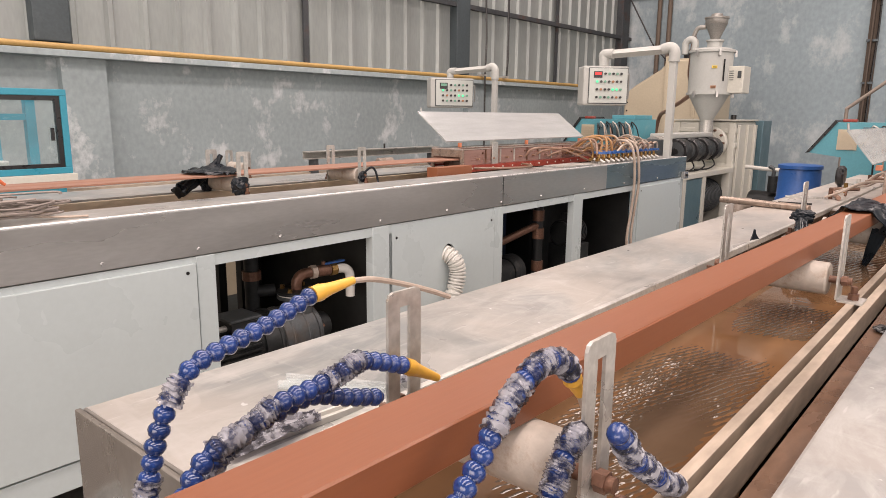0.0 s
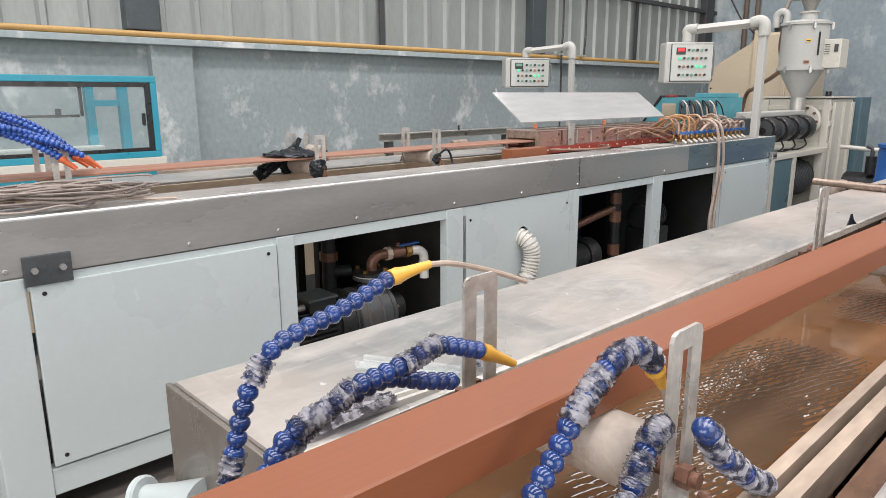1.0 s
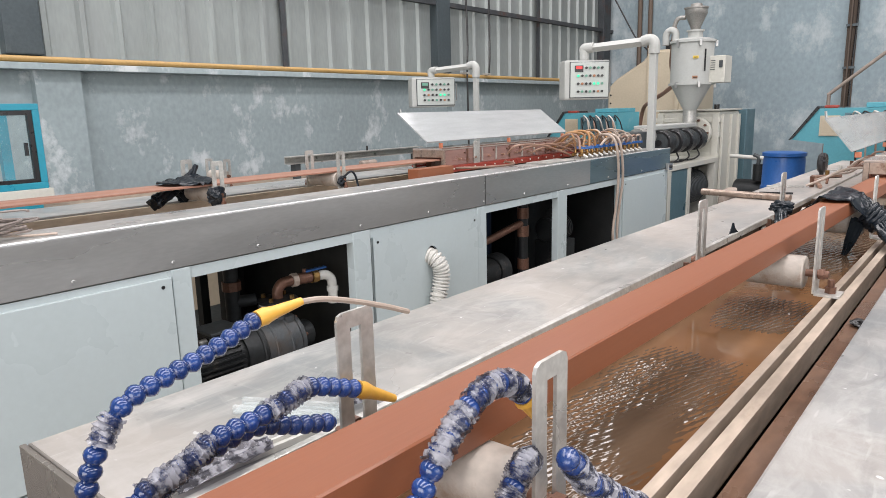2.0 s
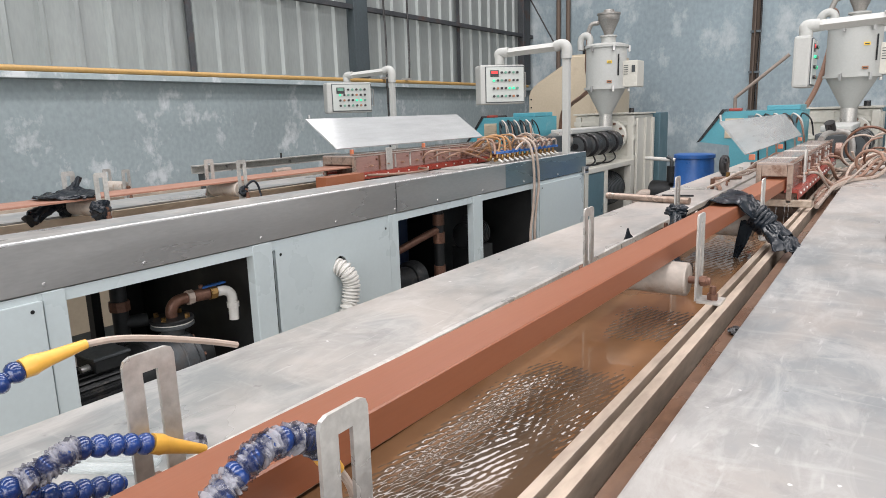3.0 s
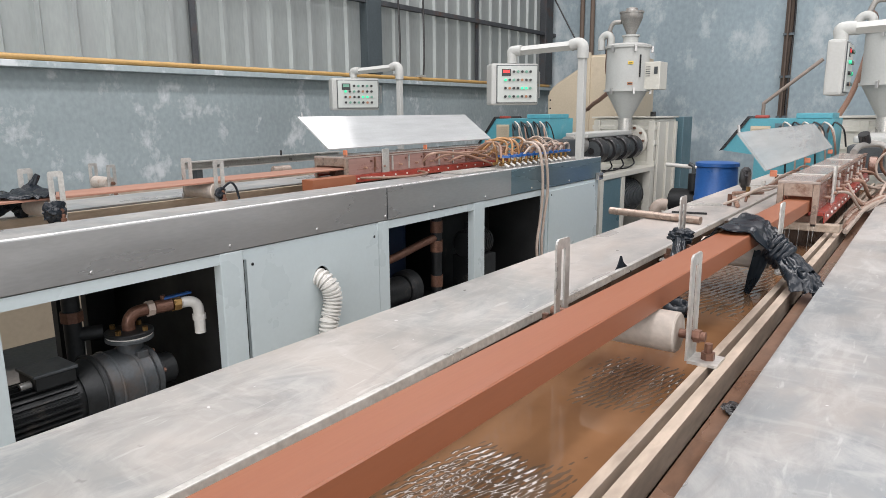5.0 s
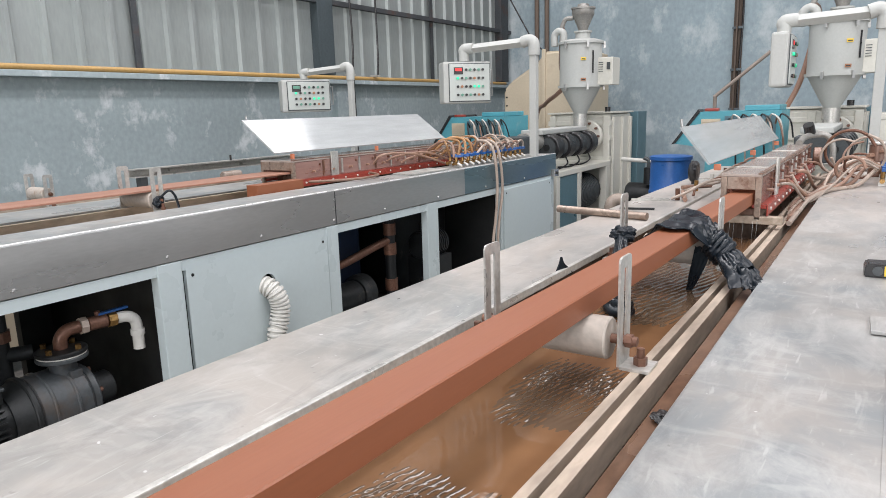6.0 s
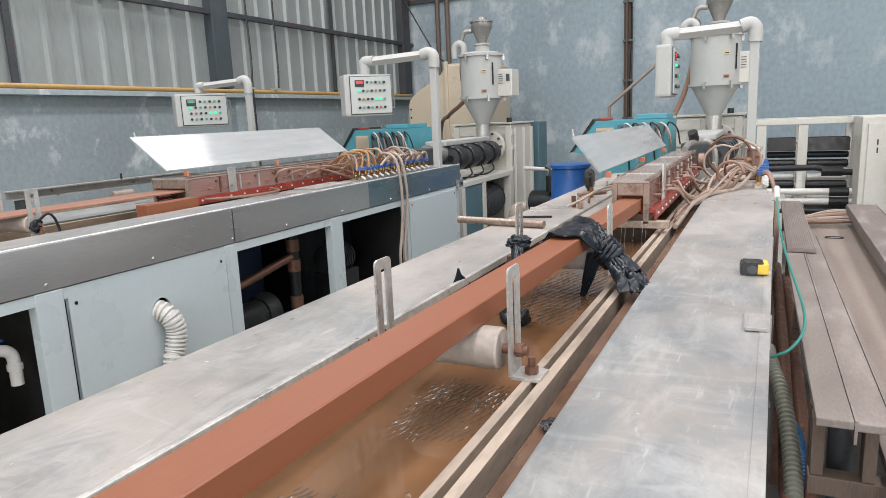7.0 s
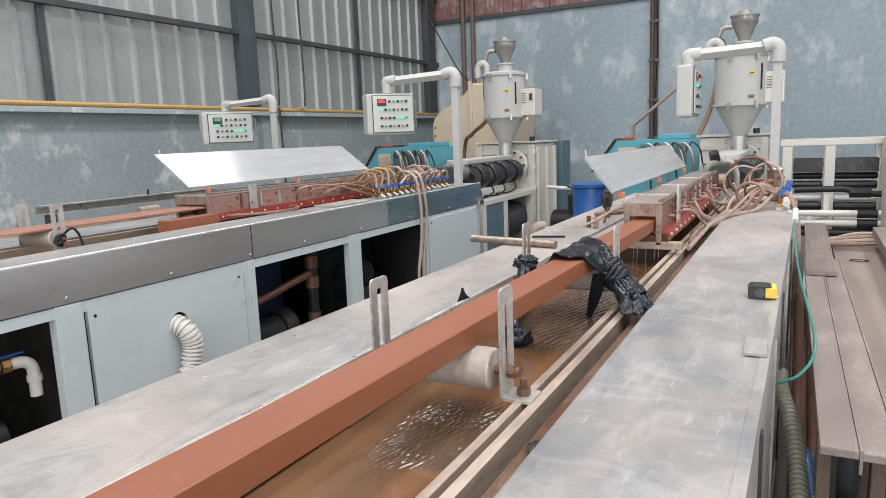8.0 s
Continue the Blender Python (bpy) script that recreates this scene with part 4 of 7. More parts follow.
def calibrator(dx, y0, y1, cover, hinge, label_cover, hw, gap):
    """A long clear vacuum box on a red flange. dx: the shift of its middle line; cover, hinge: (x, z) of the lid's upper and lower edge."""
    c = thing("vacuum_calibrator", "clear acrylic vacuum calibrator on red flanges with wet brown blocks", "calibrator", (dx, y0, 0.93))
    x0, x1 = dx - hw, dx + hw
    part("base_bar", box(B(), x0 + 0.01, x1 - 0.005, y0 + 0.02, y1, 0.965, 0.996, 0.003), COPPER, c)
    part("bed", box(B(), x0 + 0.022, x1 - 0.015, y0 + 0.10, y1, 0.83, 0.9645), SILT, c)
    part("flange", box(B(), x1 - 0.03, x1 + 0.018, y0 + 0.012, y1, 0.998, 1.012, 0.002), RED, c, "red plastic flange")
    part("flange", box(B(), x0 - 0.018, x0 + 0.02, y0 + 0.012, y1, 0.998, 1.012, 0.002), RED, c, "red plastic flange")
    k = int((y1 - y0) / 0.11)
    for i in range(k):
        y = y0 + 0.07 + i * 0.11
        part("flange_bolt", rod(B(), (x1 + 0.021, y, 0.994), (x1 + 0.028, y, 0.994), 0.006, 6), PVC, c)
    part("flange_face", box(B(), x1 + 0.0185, x1 + 0.0235, y0 + 0.012, y1, 0.974, 1.012, 0.001), RED, c, "upright red plastic flange")
    part("front_plate", box(B(), x0, dx - gap, y0, y0 + 0.02, 0.99, 1.108, 0.002), SCALED, c)
    part("front_plate", box(B(), dx + gap, x1, y0, y0 + 0.02, 0.96, 1.108, 0.002), SCALED, c, "lime-scaled end plate")
    part("front_plate", box(B(), dx - gap + 0.0005, dx + gap - 0.0005, y0, y0 + 0.02, 1.064, 1.108, 0.002), SCALED, c)
    part("side_wall", box(B(), x1 - 0.012, x1 - 0.002, y0 + 0.02, y1, 1.013, 1.106), AMBER, c, "wet clear acrylic side")
    part("side_wall", box(B(), x0 + 0.002, x0 + 0.012, y0 + 0.02, y1, 1.013, 1.106), AMBER, c, "wet clear acrylic side")
    part("top_plate", box(B(), x0, x1, y0 + 0.001, y1, 1.1085, 1.118, 0.002), MISTED, c, "misted acrylic top")
    part("top_edge", box(B(), x1 - 0.012, x1 + 0.002, y0, y1, 1.1185, 1.123), COPPER, c)
    for i in range(int((y1 - y0 - 0.1) / 0.16)):
        y = y0 + 0.10 + i * 0.16
        part("sizing_block", box(B(), x0 + 0.02, x1 - 0.03, y, y + 0.10, 0.997, 1.062, 0.003), COPPER, c)
        if i % 2 == 0:
            part("tie_rod", rod(B(), (x1 - 0.022, y + 0.13, 1.0), (x1 - 0.022, y + 0.13, 1.108), 0.006, 8), STEEL, c)
        part("hose_tail", rod(B(), (x1 - 0.002, y + 0.05, 1.05), (x1 + 0.022, y + 0.05, 1.05), 0.006, 8), HOSE, c)
        part("side_stud", rod(B(), (x1 - 0.002, y + 0.11, 1.085), (x1 + 0.008, y + 0.11, 1.085), 0.006, 6), RUST, c)
        part("side_tie", box(B(), x1 - 0.0018, x1 + 0.004, y + 0.135, y + 0.147, 1.021, 1.106), PLATE if i % 3 else RUST, c)
        if i % 3 == 1:
            part("top_strap", box(B(), x0 + 0.004, x1 - 0.014, y, y + 0.012, 1.1185, 1.122), PLATE, c)
    part("strap", box(B(), x1 + 0.004, x1 + 0.012, y0 + 0.30, y0 + 0.36, 0.985, 1.15, 0.002), PLATE, c, "drilled steel strap")
    part("outlet_disc", rod(B(), (x1 + 0.02, y1 - 0.10, 1.06), (x1 + 0.06, y1 - 0.10, 1.06), 0.05, 20, 0.005), COPPER, c)
    # the lid stands open on its hinge
    (ux, uz), (lx, lz) = cover, hinge
    d = Vector((ux - lx, 0, uz - lz))
    nrm = Vector((d.z, 0, -d.x)).normalized() * 0.008
    bm = B()
    prism(bm, [(lx, lz), (ux, uz), (ux + nrm.x, uz + nrm.z), (lx + nrm.x, lz + nrm.z)], "y", y0 - 0.02, y1 - 0.03)
    lid = part("lid", bm, ACRYLIC, c, label_cover)
    for f in (0.06, 0.5, 0.94):
        y = y0 + (y1 - y0) * f
        part("hinge", box(B(), lx - 0.008, lx + 0.016, y, y + 0.014, 1.119, lz - 0.006, 0.003), HINGE, lid, "orange plastic hinge block")
    part("lid_stud", rod(B(), (ux, y0 + 0.02, uz), (ux - 0.004, y0 + 0.02, uz + 0.03), 0.005, 8), STEEL, lid)
    return c


calibrator(-0.063, 2.95, 4.75, (-0.275, 1.278), (-0.170, 1.148), "scuffed clear acrylic lid standing open", 0.066, 0.046)
calibrator(-2.487, 3.08, 4.82, (-2.72, 1.336), (-2.475, 1.155), "scuffed clear acrylic lid standing open with a bright reflection", 0.127, 0.108)


# ---- extruders with their dryers ----
def control_box(name_at, arm_from, arm_to, post_z, turn, box_at, w=0.40, h=0.33, d=0.17, cols=6, red=True, thin=1.0):
    """A control box hung from a swing arm on a post. arm_from: (x, y) of the post, arm_to: (x, y) of the box's neck."""
    c = thing("control_box", "white control box with lit buttons hanging from a swing arm", "control panel", (*arm_from, post_z[0]), "control boxes on swing arms")
    g = thin
    (px, py), (ax, ay), (z0, z1) = arm_from, arm_to, post_z
    part("post", box(B(), px - 0.028 * g, px + 0.028 * g, py - 0.028 * g, py + 0.028 * g, z0, z1 - 0.06, 0.006), DRYER, c)
    part("arm_elbow", sweep(B(), curve([(px, py, z1 - 0.10), (px, py, z1 - 0.02), (px + (ax - px) * 0.06, py + (ay - py) * 0.06, z1 + 0.012), (px + (ax - px) * 0.16, py + (ay - py) * 0.16, z1)], 6), 0.045 * g, 14), DRYER, c)
    part("arm", sweep(B(), [(px + (ax - px) * 0.1, py + (ay - py) * 0.1, z1), (px + (ax - px) * 0.93, py + (ay - py) * 0.93, z1 - 0.02)], 0.036 * g, 4, smooth=False), DRYER, c, "white square swing arm")
    ztop = box_at
    part("neck", sweep(B(), curve([(px + (ax - px) * 0.86, py + (ay - py) * 0.86, z1 - 0.015), (ax, ay, z1 - 0.02), (ax, ay, z1 - 0.06), (ax, ay, ztop + 0.005)], 6), 0.042 * g, 14), DRYER, c)
    m = Matrix.Translation((ax, ay, ztop)) @ Matrix.Rotation(radians(turn), 4, "Z")
    body = part("case", box(B(), -w / 2, w / 2, -d / 2, d / 2, -h, 0, 0.018, m), DRYER, c)
    part("front_panel", box(B(), -w / 2 + 0.05, w / 2 - 0.015, -d / 2 - 0.012, -d / 2 + 0.004, -h + 0.02, -0.02, 0.004, m), PANEL, body)
    part("door_gasket", box(B(), -w / 2 + 0.044, w / 2 - 0.009, -d / 2 - 0.006, -d / 2 + 0.002, -h + 0.014, -0.014, 0.002, m), GREYIRON, body)
    part("side_handle", sweep(B(), [m @ Vector(p) for p in ((w / 2, 0.02, -0.06), (w / 2 + 0.04, 0.02, -0.06), (w / 2 + 0.04, 0.02, -h + 0.06), (w / 2, 0.02, -h + 0.06))], 0.006, 6), STEEL, body)
    fy = -d / 2 - 0.012
    s = part("display", box(B(), -w / 2 + 0.085, -w / 2 + 0.16, fy - 0.004, fy + 0.002, -0.10, -0.045, 0, m), KNOB, body, "dark meter display")
    part("digits", box(B(), -w / 2 + 0.095, -w / 2 + 0.15, fy - 0.006, fy - 0.003, -0.075, -0.052, 0, m), RED_LIT if red else PALE_GREEN, s)
    mats = [KNOB, PALE_GREEN, KNOB, KNOB, RED_LABEL, PALE_GREEN, KNOB]
    q = 0
    for i in range(4):
        for j in range(cols):
            if i == 0 and j < 2:
                continue
            x, z = -w / 2 + 0.115 + j * (w - 0.19) / (cols - 1), -0.065 - i * (h - 0.12) / 3.2
            p, o = m @ Vector((x, fy - 0.001, z)), m @ Vector((x, fy - 0.014, z))
            mt = mats[(q * 5 + i) % 7] if (i, j) not in ((1, 0), (2, cols - 2), (2, cols - 3)) else GREEN_LIT
            part("button", rod(B(), p, o, 0.0105, 8), mt, body)
            q += 1
    return c


def extruder(hx, hy):
    e = thing("extruder", "cream extruder with black barrel fans and a ribbed gearbox", "extruder", (hx, hy, 0), "extruders by the end wall")
    X = lambda a: hx + a
    Y = lambda a: hy + a
    part("bed", box(B(), X(-0.55), X(0.26), Y(-1.2), Y(0.22), 0.74, 0.79, 0.006), CREAM, e)
    for y in (-1.2, -0.68, 0.10):
        for x in (-0.55, 0.18):
            part("bed_leg", box(B(), X(x), X(x + 0.08), Y(y), Y(y + 0.08), 0.0, 0.74, 0.004), CREAM, e)
    part("side_panel", box(B(), X(0.235), X(0.25), Y(-1.115), Y(-0.69), 0.05, 0.735), BLUEGREY, e, "blue-grey side panel")
    part("back_panel", box(B(), X(-0.55), X(-0.53), Y(-1.1), Y(0.1), 0.05, 0.735), BLUEGREY, e)
    for k in range(12):
        part("motor_fin", rod(B(), (X(0.05), Y(-0.52 + k * 0.04), 0.50), (X(0.05), Y(-0.50 + k * 0.04), 0.50), 0.19, 24), GREYIRON, e)
    part("motor", rod(B(), (X(0.05), Y(-0.56), 0.50), (X(0.05), Y(0.05), 0.50), 0.175, 24, 0.02), DARK, e, "finned drive motor")
    g = part("gearbox", box(B(), X(-0.45), X(0.24), Y(0.24), Y(0.95), 0.02, 1.28, 0.03), CREAM, e, "cream ribbed gearbox")
    for z in (0.78, 1.0, 1.16):
        part("rib", box(B(), X(-0.46), X(0.25), Y(0.22), Y(0.30), z, z + 0.05, 0.006), CREAM, g)
    for x in (-0.44, -0.2, 0.17):
        part("rib", box(B(), X(x), X(x + 0.07), Y(0.215), Y(0.29), 0.02, 1.26, 0.006), CREAM, g)
    for y in (0.3, 0.6, 0.86):
        part("rib", box(B(), X(0.23), X(0.265), Y(y), Y(y + 0.06), 0.02, 1.24, 0.006), CREAM, g)
    part("top_cap", box(B(), X(-0.47), X(0.26), Y(0.22), Y(0.97), 1.282, 1.30, 0.004), CREAM, g)
    part("breather", rod(B(), (X(0.12), Y(0.5), 1.30), (X(0.12), Y(0.5), 1.35), 0.03, 12), KNOB, g)
    part("electric_cabinet", box(B(), X(-0.5), X(0.30), Y(1.02), Y(1.35), 0.0, 1.29, 0.01), BLUEGREY, e, "blue-grey electric cabinet")
    part("barrel", rod(B(), (X(0), Y(-1.35), 1.06), (X(0), Y(0.24), 1.06), 0.085, 20), PLATE, e)
    part("barrel_cover", box(B(), X(-0.12), X(0.10), Y(-1.15), Y(-0.05), 1.12, 1.165, 0.01), DRYER, e)
    part("barrel_flange", rod(B(), (X(0.02), Y(0.12), 1.05), (X(0.02), Y(0.18), 1.05), 0.17, 26, 0.01), CREAM, e)
    for k in range(10):
        a = k * math.pi / 5
        part("flange_bolt", rod(B(), (X(0.02) + 0.14 * math.cos(a), Y(0.09), 1.05 + 0.14 * math.sin(a)), (X(0.02) + 0.14 * math.cos(a), Y(0.13), 1.05 + 0.14 * math.sin(a)), 0.014, 6), RUST, e)
    for k in range(4):
        y = -1.08 + 0.29 * k
        f = part("barrel_fan", rod(B(), (X(0.11), Y(y), 1.0), (X(0.11), Y(y + 0.15), 1.0), 0.118, 24, 0.01), KNOB, e, "black round barrel cooling fan")
        part("fan_grille", rod(B(), (X(0.11), Y(y - 0.004), 1.0), (X(0.11), Y(y + 0.002), 1.0), 0.088, 20), GREYIRON, f)
        part("fan_hub", rod(B(), (X(0.11), Y(y - 0.012), 1.0), (X(0.11), Y(y), 1.0), 0.03, 12), KNOB, f)
        part("cable", sweep(B(), curve([(X(0.15), Y(y + 0.05), 0.90), (X(0.2), Y(y - 0.02), 0.84), (X(0.17), Y(y - 0.15), 0.80), (X(0.1), Y(y - 0.3), 0.80)], 5), 0.008, 6), KNOB, f)
    part("die_head", box(B(), X(-0.11), X(0.11), Y(-1.62), Y(-1.35), 0.94, 1.12, 0.012), GREYIRON, e, "steel die head")
    part("feed_throat", rod(B(), (X(0), Y(0), 1.12), (X(0), Y(0), 1.29), 0.07, 16), PLATE, e)
    d = thing("hopper_dryer", "pale grey hopper dryer with a small vacuum loader on top", "hopper dryer", (hx, hy, 1.28), "hopper dryers on the extruders")
    part("cone", lathe(B(), [(0.06, 1.285), (0.075, 1.31), (0.205, 1.555)], (hx, hy, 0)), DRYER, d)
    part("cone_flange", lathe(B(), [(0.232, 1.555), (0.232, 1.578)], (hx, hy, 0)), DRYER, d)
    b = part("drum", lathe(B(), [(0.215, 1.578), (0.215, 1.985)], (hx, hy, 0)), DRYER, d)
    part("lid", lathe(B(), [(0.232, 1.985), (0.232, 2.01), (0.17, 2.03), (0.10, 2.035)], (hx, hy, 0)), DRYER, d)
    for a in (-1.9, -0.9, 0.4):
        for z in (1.56, 1.975):
            part("latch", box(B(), -0.012, 0.012, -0.012, 0.012, -0.035, 0.03, 0.003, Matrix.Translation((hx + 0.236 * math.cos(a), hy + 0.236 * math.sin(a), z)) @ Matrix.Rotation(a, 4, "Z")), STEEL, d)
    part("loader_neck", lathe(B(), [(0.075, 2.035), (0.075, 2.10), (0.09, 2.10), (0.09, 2.115), (0.055, 2.115)], (hx + 0.02, hy, 0)), DRYER, d)
    l = part("vacuum_loader", lathe(B(), [(0.045, 2.115), (0.055, 2.15), (0.108, 2.27), (0.112, 2.275), (0.112, 2.325), (0.122, 2.326), (0.122, 2.342), (0.06, 2.35), (0.055, 2.375), (0.02, 2.385)], (hx + 0.02, hy, 0)), LOADER, d, "small steel vacuum loader")
    part("loader_elbow", sweep(B(), curve([(X(-0.08), Y(-0.02), 2.25), (X(-0.16), Y(-0.03), 2.24), (X(-0.20), Y(-0.03), 2.16)], 6), 0.023, 12), LOADER, l)
    part("air_elbow", sweep(B(), curve([(X(-0.17), Y(-0.05), 2.02), (X(-0.17), Y(-0.05), 2.10), (X(-0.22), Y(-0.05), 2.13), (X(-0.27), Y(-0.05), 2.09), (X(-0.27), Y(-0.05), 1.98)], 6), 0.036, 14), DRYER, d)
    bx = part("dryer_control", box(B(), X(0.20), X(0.36), Y(-0.06), Y(0.16), 1.57, 1.84, 0.008), CREAM, d, "small cream control box")
    part("gauge", box(B(), X(0.30), X(0.335), Y(-0.066), Y(-0.058), 1.72, 1.79), GREYIRON, bx)
    for k in range(5):
        part("vent_slot", box(B(), X(0.215), X(0.26), Y(-0.064), Y(-0.058), 1.70 + k * 0.022, 1.706 + k * 0.022), GREYIRON, bx)
    for z, mt in ((1.83, YELLOW_LABEL), (1.63, RED_LABEL)):
        t = part("label_plate", box(B(), -0.026, 0.026, -0.0025, 0.0, -0.014, 0.014, 0, Matrix.Translation((X(0.105), Y(-0.193), z)) @ Matrix.Rotation(0.50, 4, "Z")), mt, b)
        part("print_bar", box(B(), -0.018, 0.018, -0.004, -0.0024, -0.006, 0.003, 0, Matrix.Translation((X(0.105), Y(-0.193), z)) @ Matrix.Rotation(0.50, 4, "Z")), KNOB, t)
    part("sight_glass", box(B(), -0.009, 0.009, -0.004, 0.0, -0.11, 0.11, 0.002, Matrix.Translation((X(0.178), Y(-0.127), 1.80)) @ Matrix.Rotation(0.96, 4, "Z")), KNOB, b)
    # teal hood of the power cabinet beside the barrel
    c = thing("power_cabinet", "teal power cabinet with a slanted dark-edged front", "cabinet", (hx - 0.75, hy - 1.2, 0), "teal cabinets beside the extruders")
    bm = prism(B(), [(X(-0.76), 0.0), (X(-0.76), 1.02), (X(-1.0), 1.05), (X(-0.81), 1.295), (X(-0.24), 1.295), (X(-0.24), 0.0)], "y", Y(-1.25), Y(-0.75))
    part("body", bm, HOOD, c)
    part("edge_strip", prism(B(), [(X(-1.02), 1.045), (X(-0.99), 1.055), (X(-0.81), 1.295), (X(-0.825), 1.315)], "y", Y(-1.262), Y(-0.74)), KNOB, c, "black slanted edge strip")
    v = part("vent_panel", box(B(), X(-0.80), X(-0.66), Y(-1.258), Y(-1.251), 1.08, 1.24), BEIGE, c, "cream louvred vent")
    for k in range(8):
        part("louvre", box(B(), X(-0.79), X(-0.67), Y(-1.263), Y(-1.2585), 1.09 + k * 0.018, 1.10 + k * 0.018), BEIGE, v)
    part("top_box", box(B(), X(-0.50), X(-0.26), Y(-1.2), Y(-0.80), 1.296, 1.335, 0.006), HOOD, c)
    part("lamp_cap", box(B(), X(-0.78), X(-0.68), Y(-1.24), Y(-1.18), 1.297, 1.32, 0.008), RED, c)
    part("gauge_panel", box(B(), X(-0.63), X(-0.27), Y(-1.256), Y(-1.251), 1.10, 1.26), BLUEGREY, c)
    for k in range(6):
        a = -0.60 + k * 0.065
        part("cable", sweep(B(), curve([(X(a), Y(-1.255), 1.20), (X(a + 0.02), Y(-1.33), 1.24), (X(a + 0.06), Y(-1.38), 1.15), (X(a + 0.08), Y(-1.36), 0.98), (X(a + 0.08), Y(-1.30), 0.6)], 5), 0.007, 8), (KNOB, CLOUDY, HOSE)[k % 3], c)
        part("cable", sweep(B(), curve([(X(a + 0.02), Y(-1.255), 1.22), (X(a + 0.05), Y(-1.34), 1.27), (X(a + 0.11), Y(-1.36), 1.22), (X(a + 0.13), Y(-1.32), 1.10)], 5), 0.006, 6), (PVC, KNOB)[k % 2], c)
    return e


extruder(-2.36, 7.25)
extruder(-0.07, 7.25)
control_box("", (-1.995, 5.36), (-2.60, 5.32), (0.984, 1.865), 46, 1.745, cols=7)
control_box("", (0.285, 5.36), (-0.245, 5.30), (0.30, 1.865), 90, 1.775, w=0.34, d=0.10)
control_box("", (-3.42, 4.85), (-3.90, 4.80), (0.83, 1.735), 56, 1.655, 0.42, 0.27, 0.15, cols=7, red=False, thin=0.75)


# ---- what lies on and hangs about the near line ----
def bead_mesh(mat=BLUE):
    bm = B()
    lathe(bm, [(0.0055, -0.0085), (0.0085, -0.0065), (0.0108, -0.002), (0.0108, 0.0015), (0.0092, 0.005), (0.0066, 0.0065), (0.0066, 0.0095)], (0, 0, 0), 12)
    return meshed("segment", bm, mat)


BEAD = bead_mesh()


def along(pts, step):
    """Points at an even step along a line, each with its direction."""
    out, need = [], 0.0
    for a, b in zip(pts, pts[1:]):
        d = (b - a).length
        s = need
        while s <= d:
            out.append((a.lerp(b, s / d), (b - a).normalized()))
            s += step
        need = s - d
    return out


def coolant_hose(points, nozzle, label, wraps=(), tube=(), tip=YELLOW, bead=None):
    """A segmented hose through the points; nozzle: from, to; wraps: stretches (from, to in shares) bound in clear film."""
    h = thing("coolant_hose", label, "hose", points[0], "segmented coolant hoses")
    pts = curve(points, 10)
    for p, d in along(pts, 0.0158):
        ob = new("segment", bead or BEAD)
        ob.parent = h
        ob.matrix_local = Matrix.Translation(p - Vector(points[0])) @ d.to_track_quat("Z", "Y").to_matrix().to_4x4()
    if nozzle:
        a, b = Vector(nozzle[0]), Vector(nozzle[1])
        part("nozzle", sweep(B(), [a, a.lerp(b, 0.18), a.lerp(b, 0.22), a.lerp(b, 0.4), b], [0.0098, 0.0106, 0.0096, 0.0078, 0.005], 14), tip, h, "yellow plastic nozzle" if tip is YELLOW else "orange-red plastic nozzle")
    if tube:
        part("tube", sweep(B(), curve(tube, 8), 0.0038, 8), CLOUDY, h, "thin grey-brown tube pushed into the nozzle")
    n = len(pts)
    for k, (f, g) in enumerate(wraps):
        seg = pts[int(f * n):max(int(f * n) + 3, int(g * n))]
        bm = B()
        fine = [seg[0].lerp(seg[0], 0)]
        for a, b in zip(seg, seg[1:]):
            fine += [a.lerp(b, 0.5), b]
        sweep(bm, fine, [0.0118 + 0.0014 * math.sin(i * 2.1 + k) for i in range(len(fine))], 16, caps=False)
        rumple(bm, 0.0028, 150, k * 3.1)
        part("film_wrap", bm, FILM, h, "crinkled clear film bound round the hose")
    return h


coolant_hose([(-0.33, 0.066, 0.90), (-0.33, 0.071, 0.951), (-0.33, 0.080, 0.988), (-0.33, 0.090, 1.022), (-0.33, 0.105, 1.052), (-0.33, 0.129, 1.077), (-0.33, 0.165, 1.088), (-0.33, 0.202, 1.096), (-0.33, 0.235, 1.105), (-0.33, 0.280, 1.121)],
             ((-0.33, 0.282, 1.121), (-0.33, 0.345, 1.127)), "blue segmented coolant hose arching over the steel deck", ((0.0, 0.2), (0.42, 0.52)),
             tube=((-0.33, 0.34, 1.127), (-0.33, 0.377, 1.1225), (-0.33, 0.43, 1.107), (-0.33, 0.488, 1.086), (-0.33, 0.529, 1.069)))
coolant_hose([(-0.25, 0.05, 0.95), (-0.25, 0.077, 1.003), (-0.25, 0.100, 1.024), (-0.25, 0.140, 1.034), (-0.25, 0.169, 1.046), (-0.25, 0.206, 1.049), (-0.25, 0.246, 1.053), (-0.25, 0.276, 1.060), (-0.25, 0.299, 1.056), (-0.25, 0.350, 1.036)],
             ((-0.25, 0.353, 1.035), (-0.25, 0.412, 1.002)), "blue segmented coolant hose bound in crinkled clear film", ((0.22, 0.46), (0.62, 0.82)))
coolant_hose([(-0.272, 0.09, 0.96), (-0.272, 0.12, 1.005), (-0.272, 0.146, 1.018), (-0.272, 0.183, 1.026), (-0.272, 0.230, 1.030), (-0.272, 0.281, 1.012), (-0.272, 0.325, 0.998)], None, "short blue segmented hose lying under film", ((0.05, 0.4),))
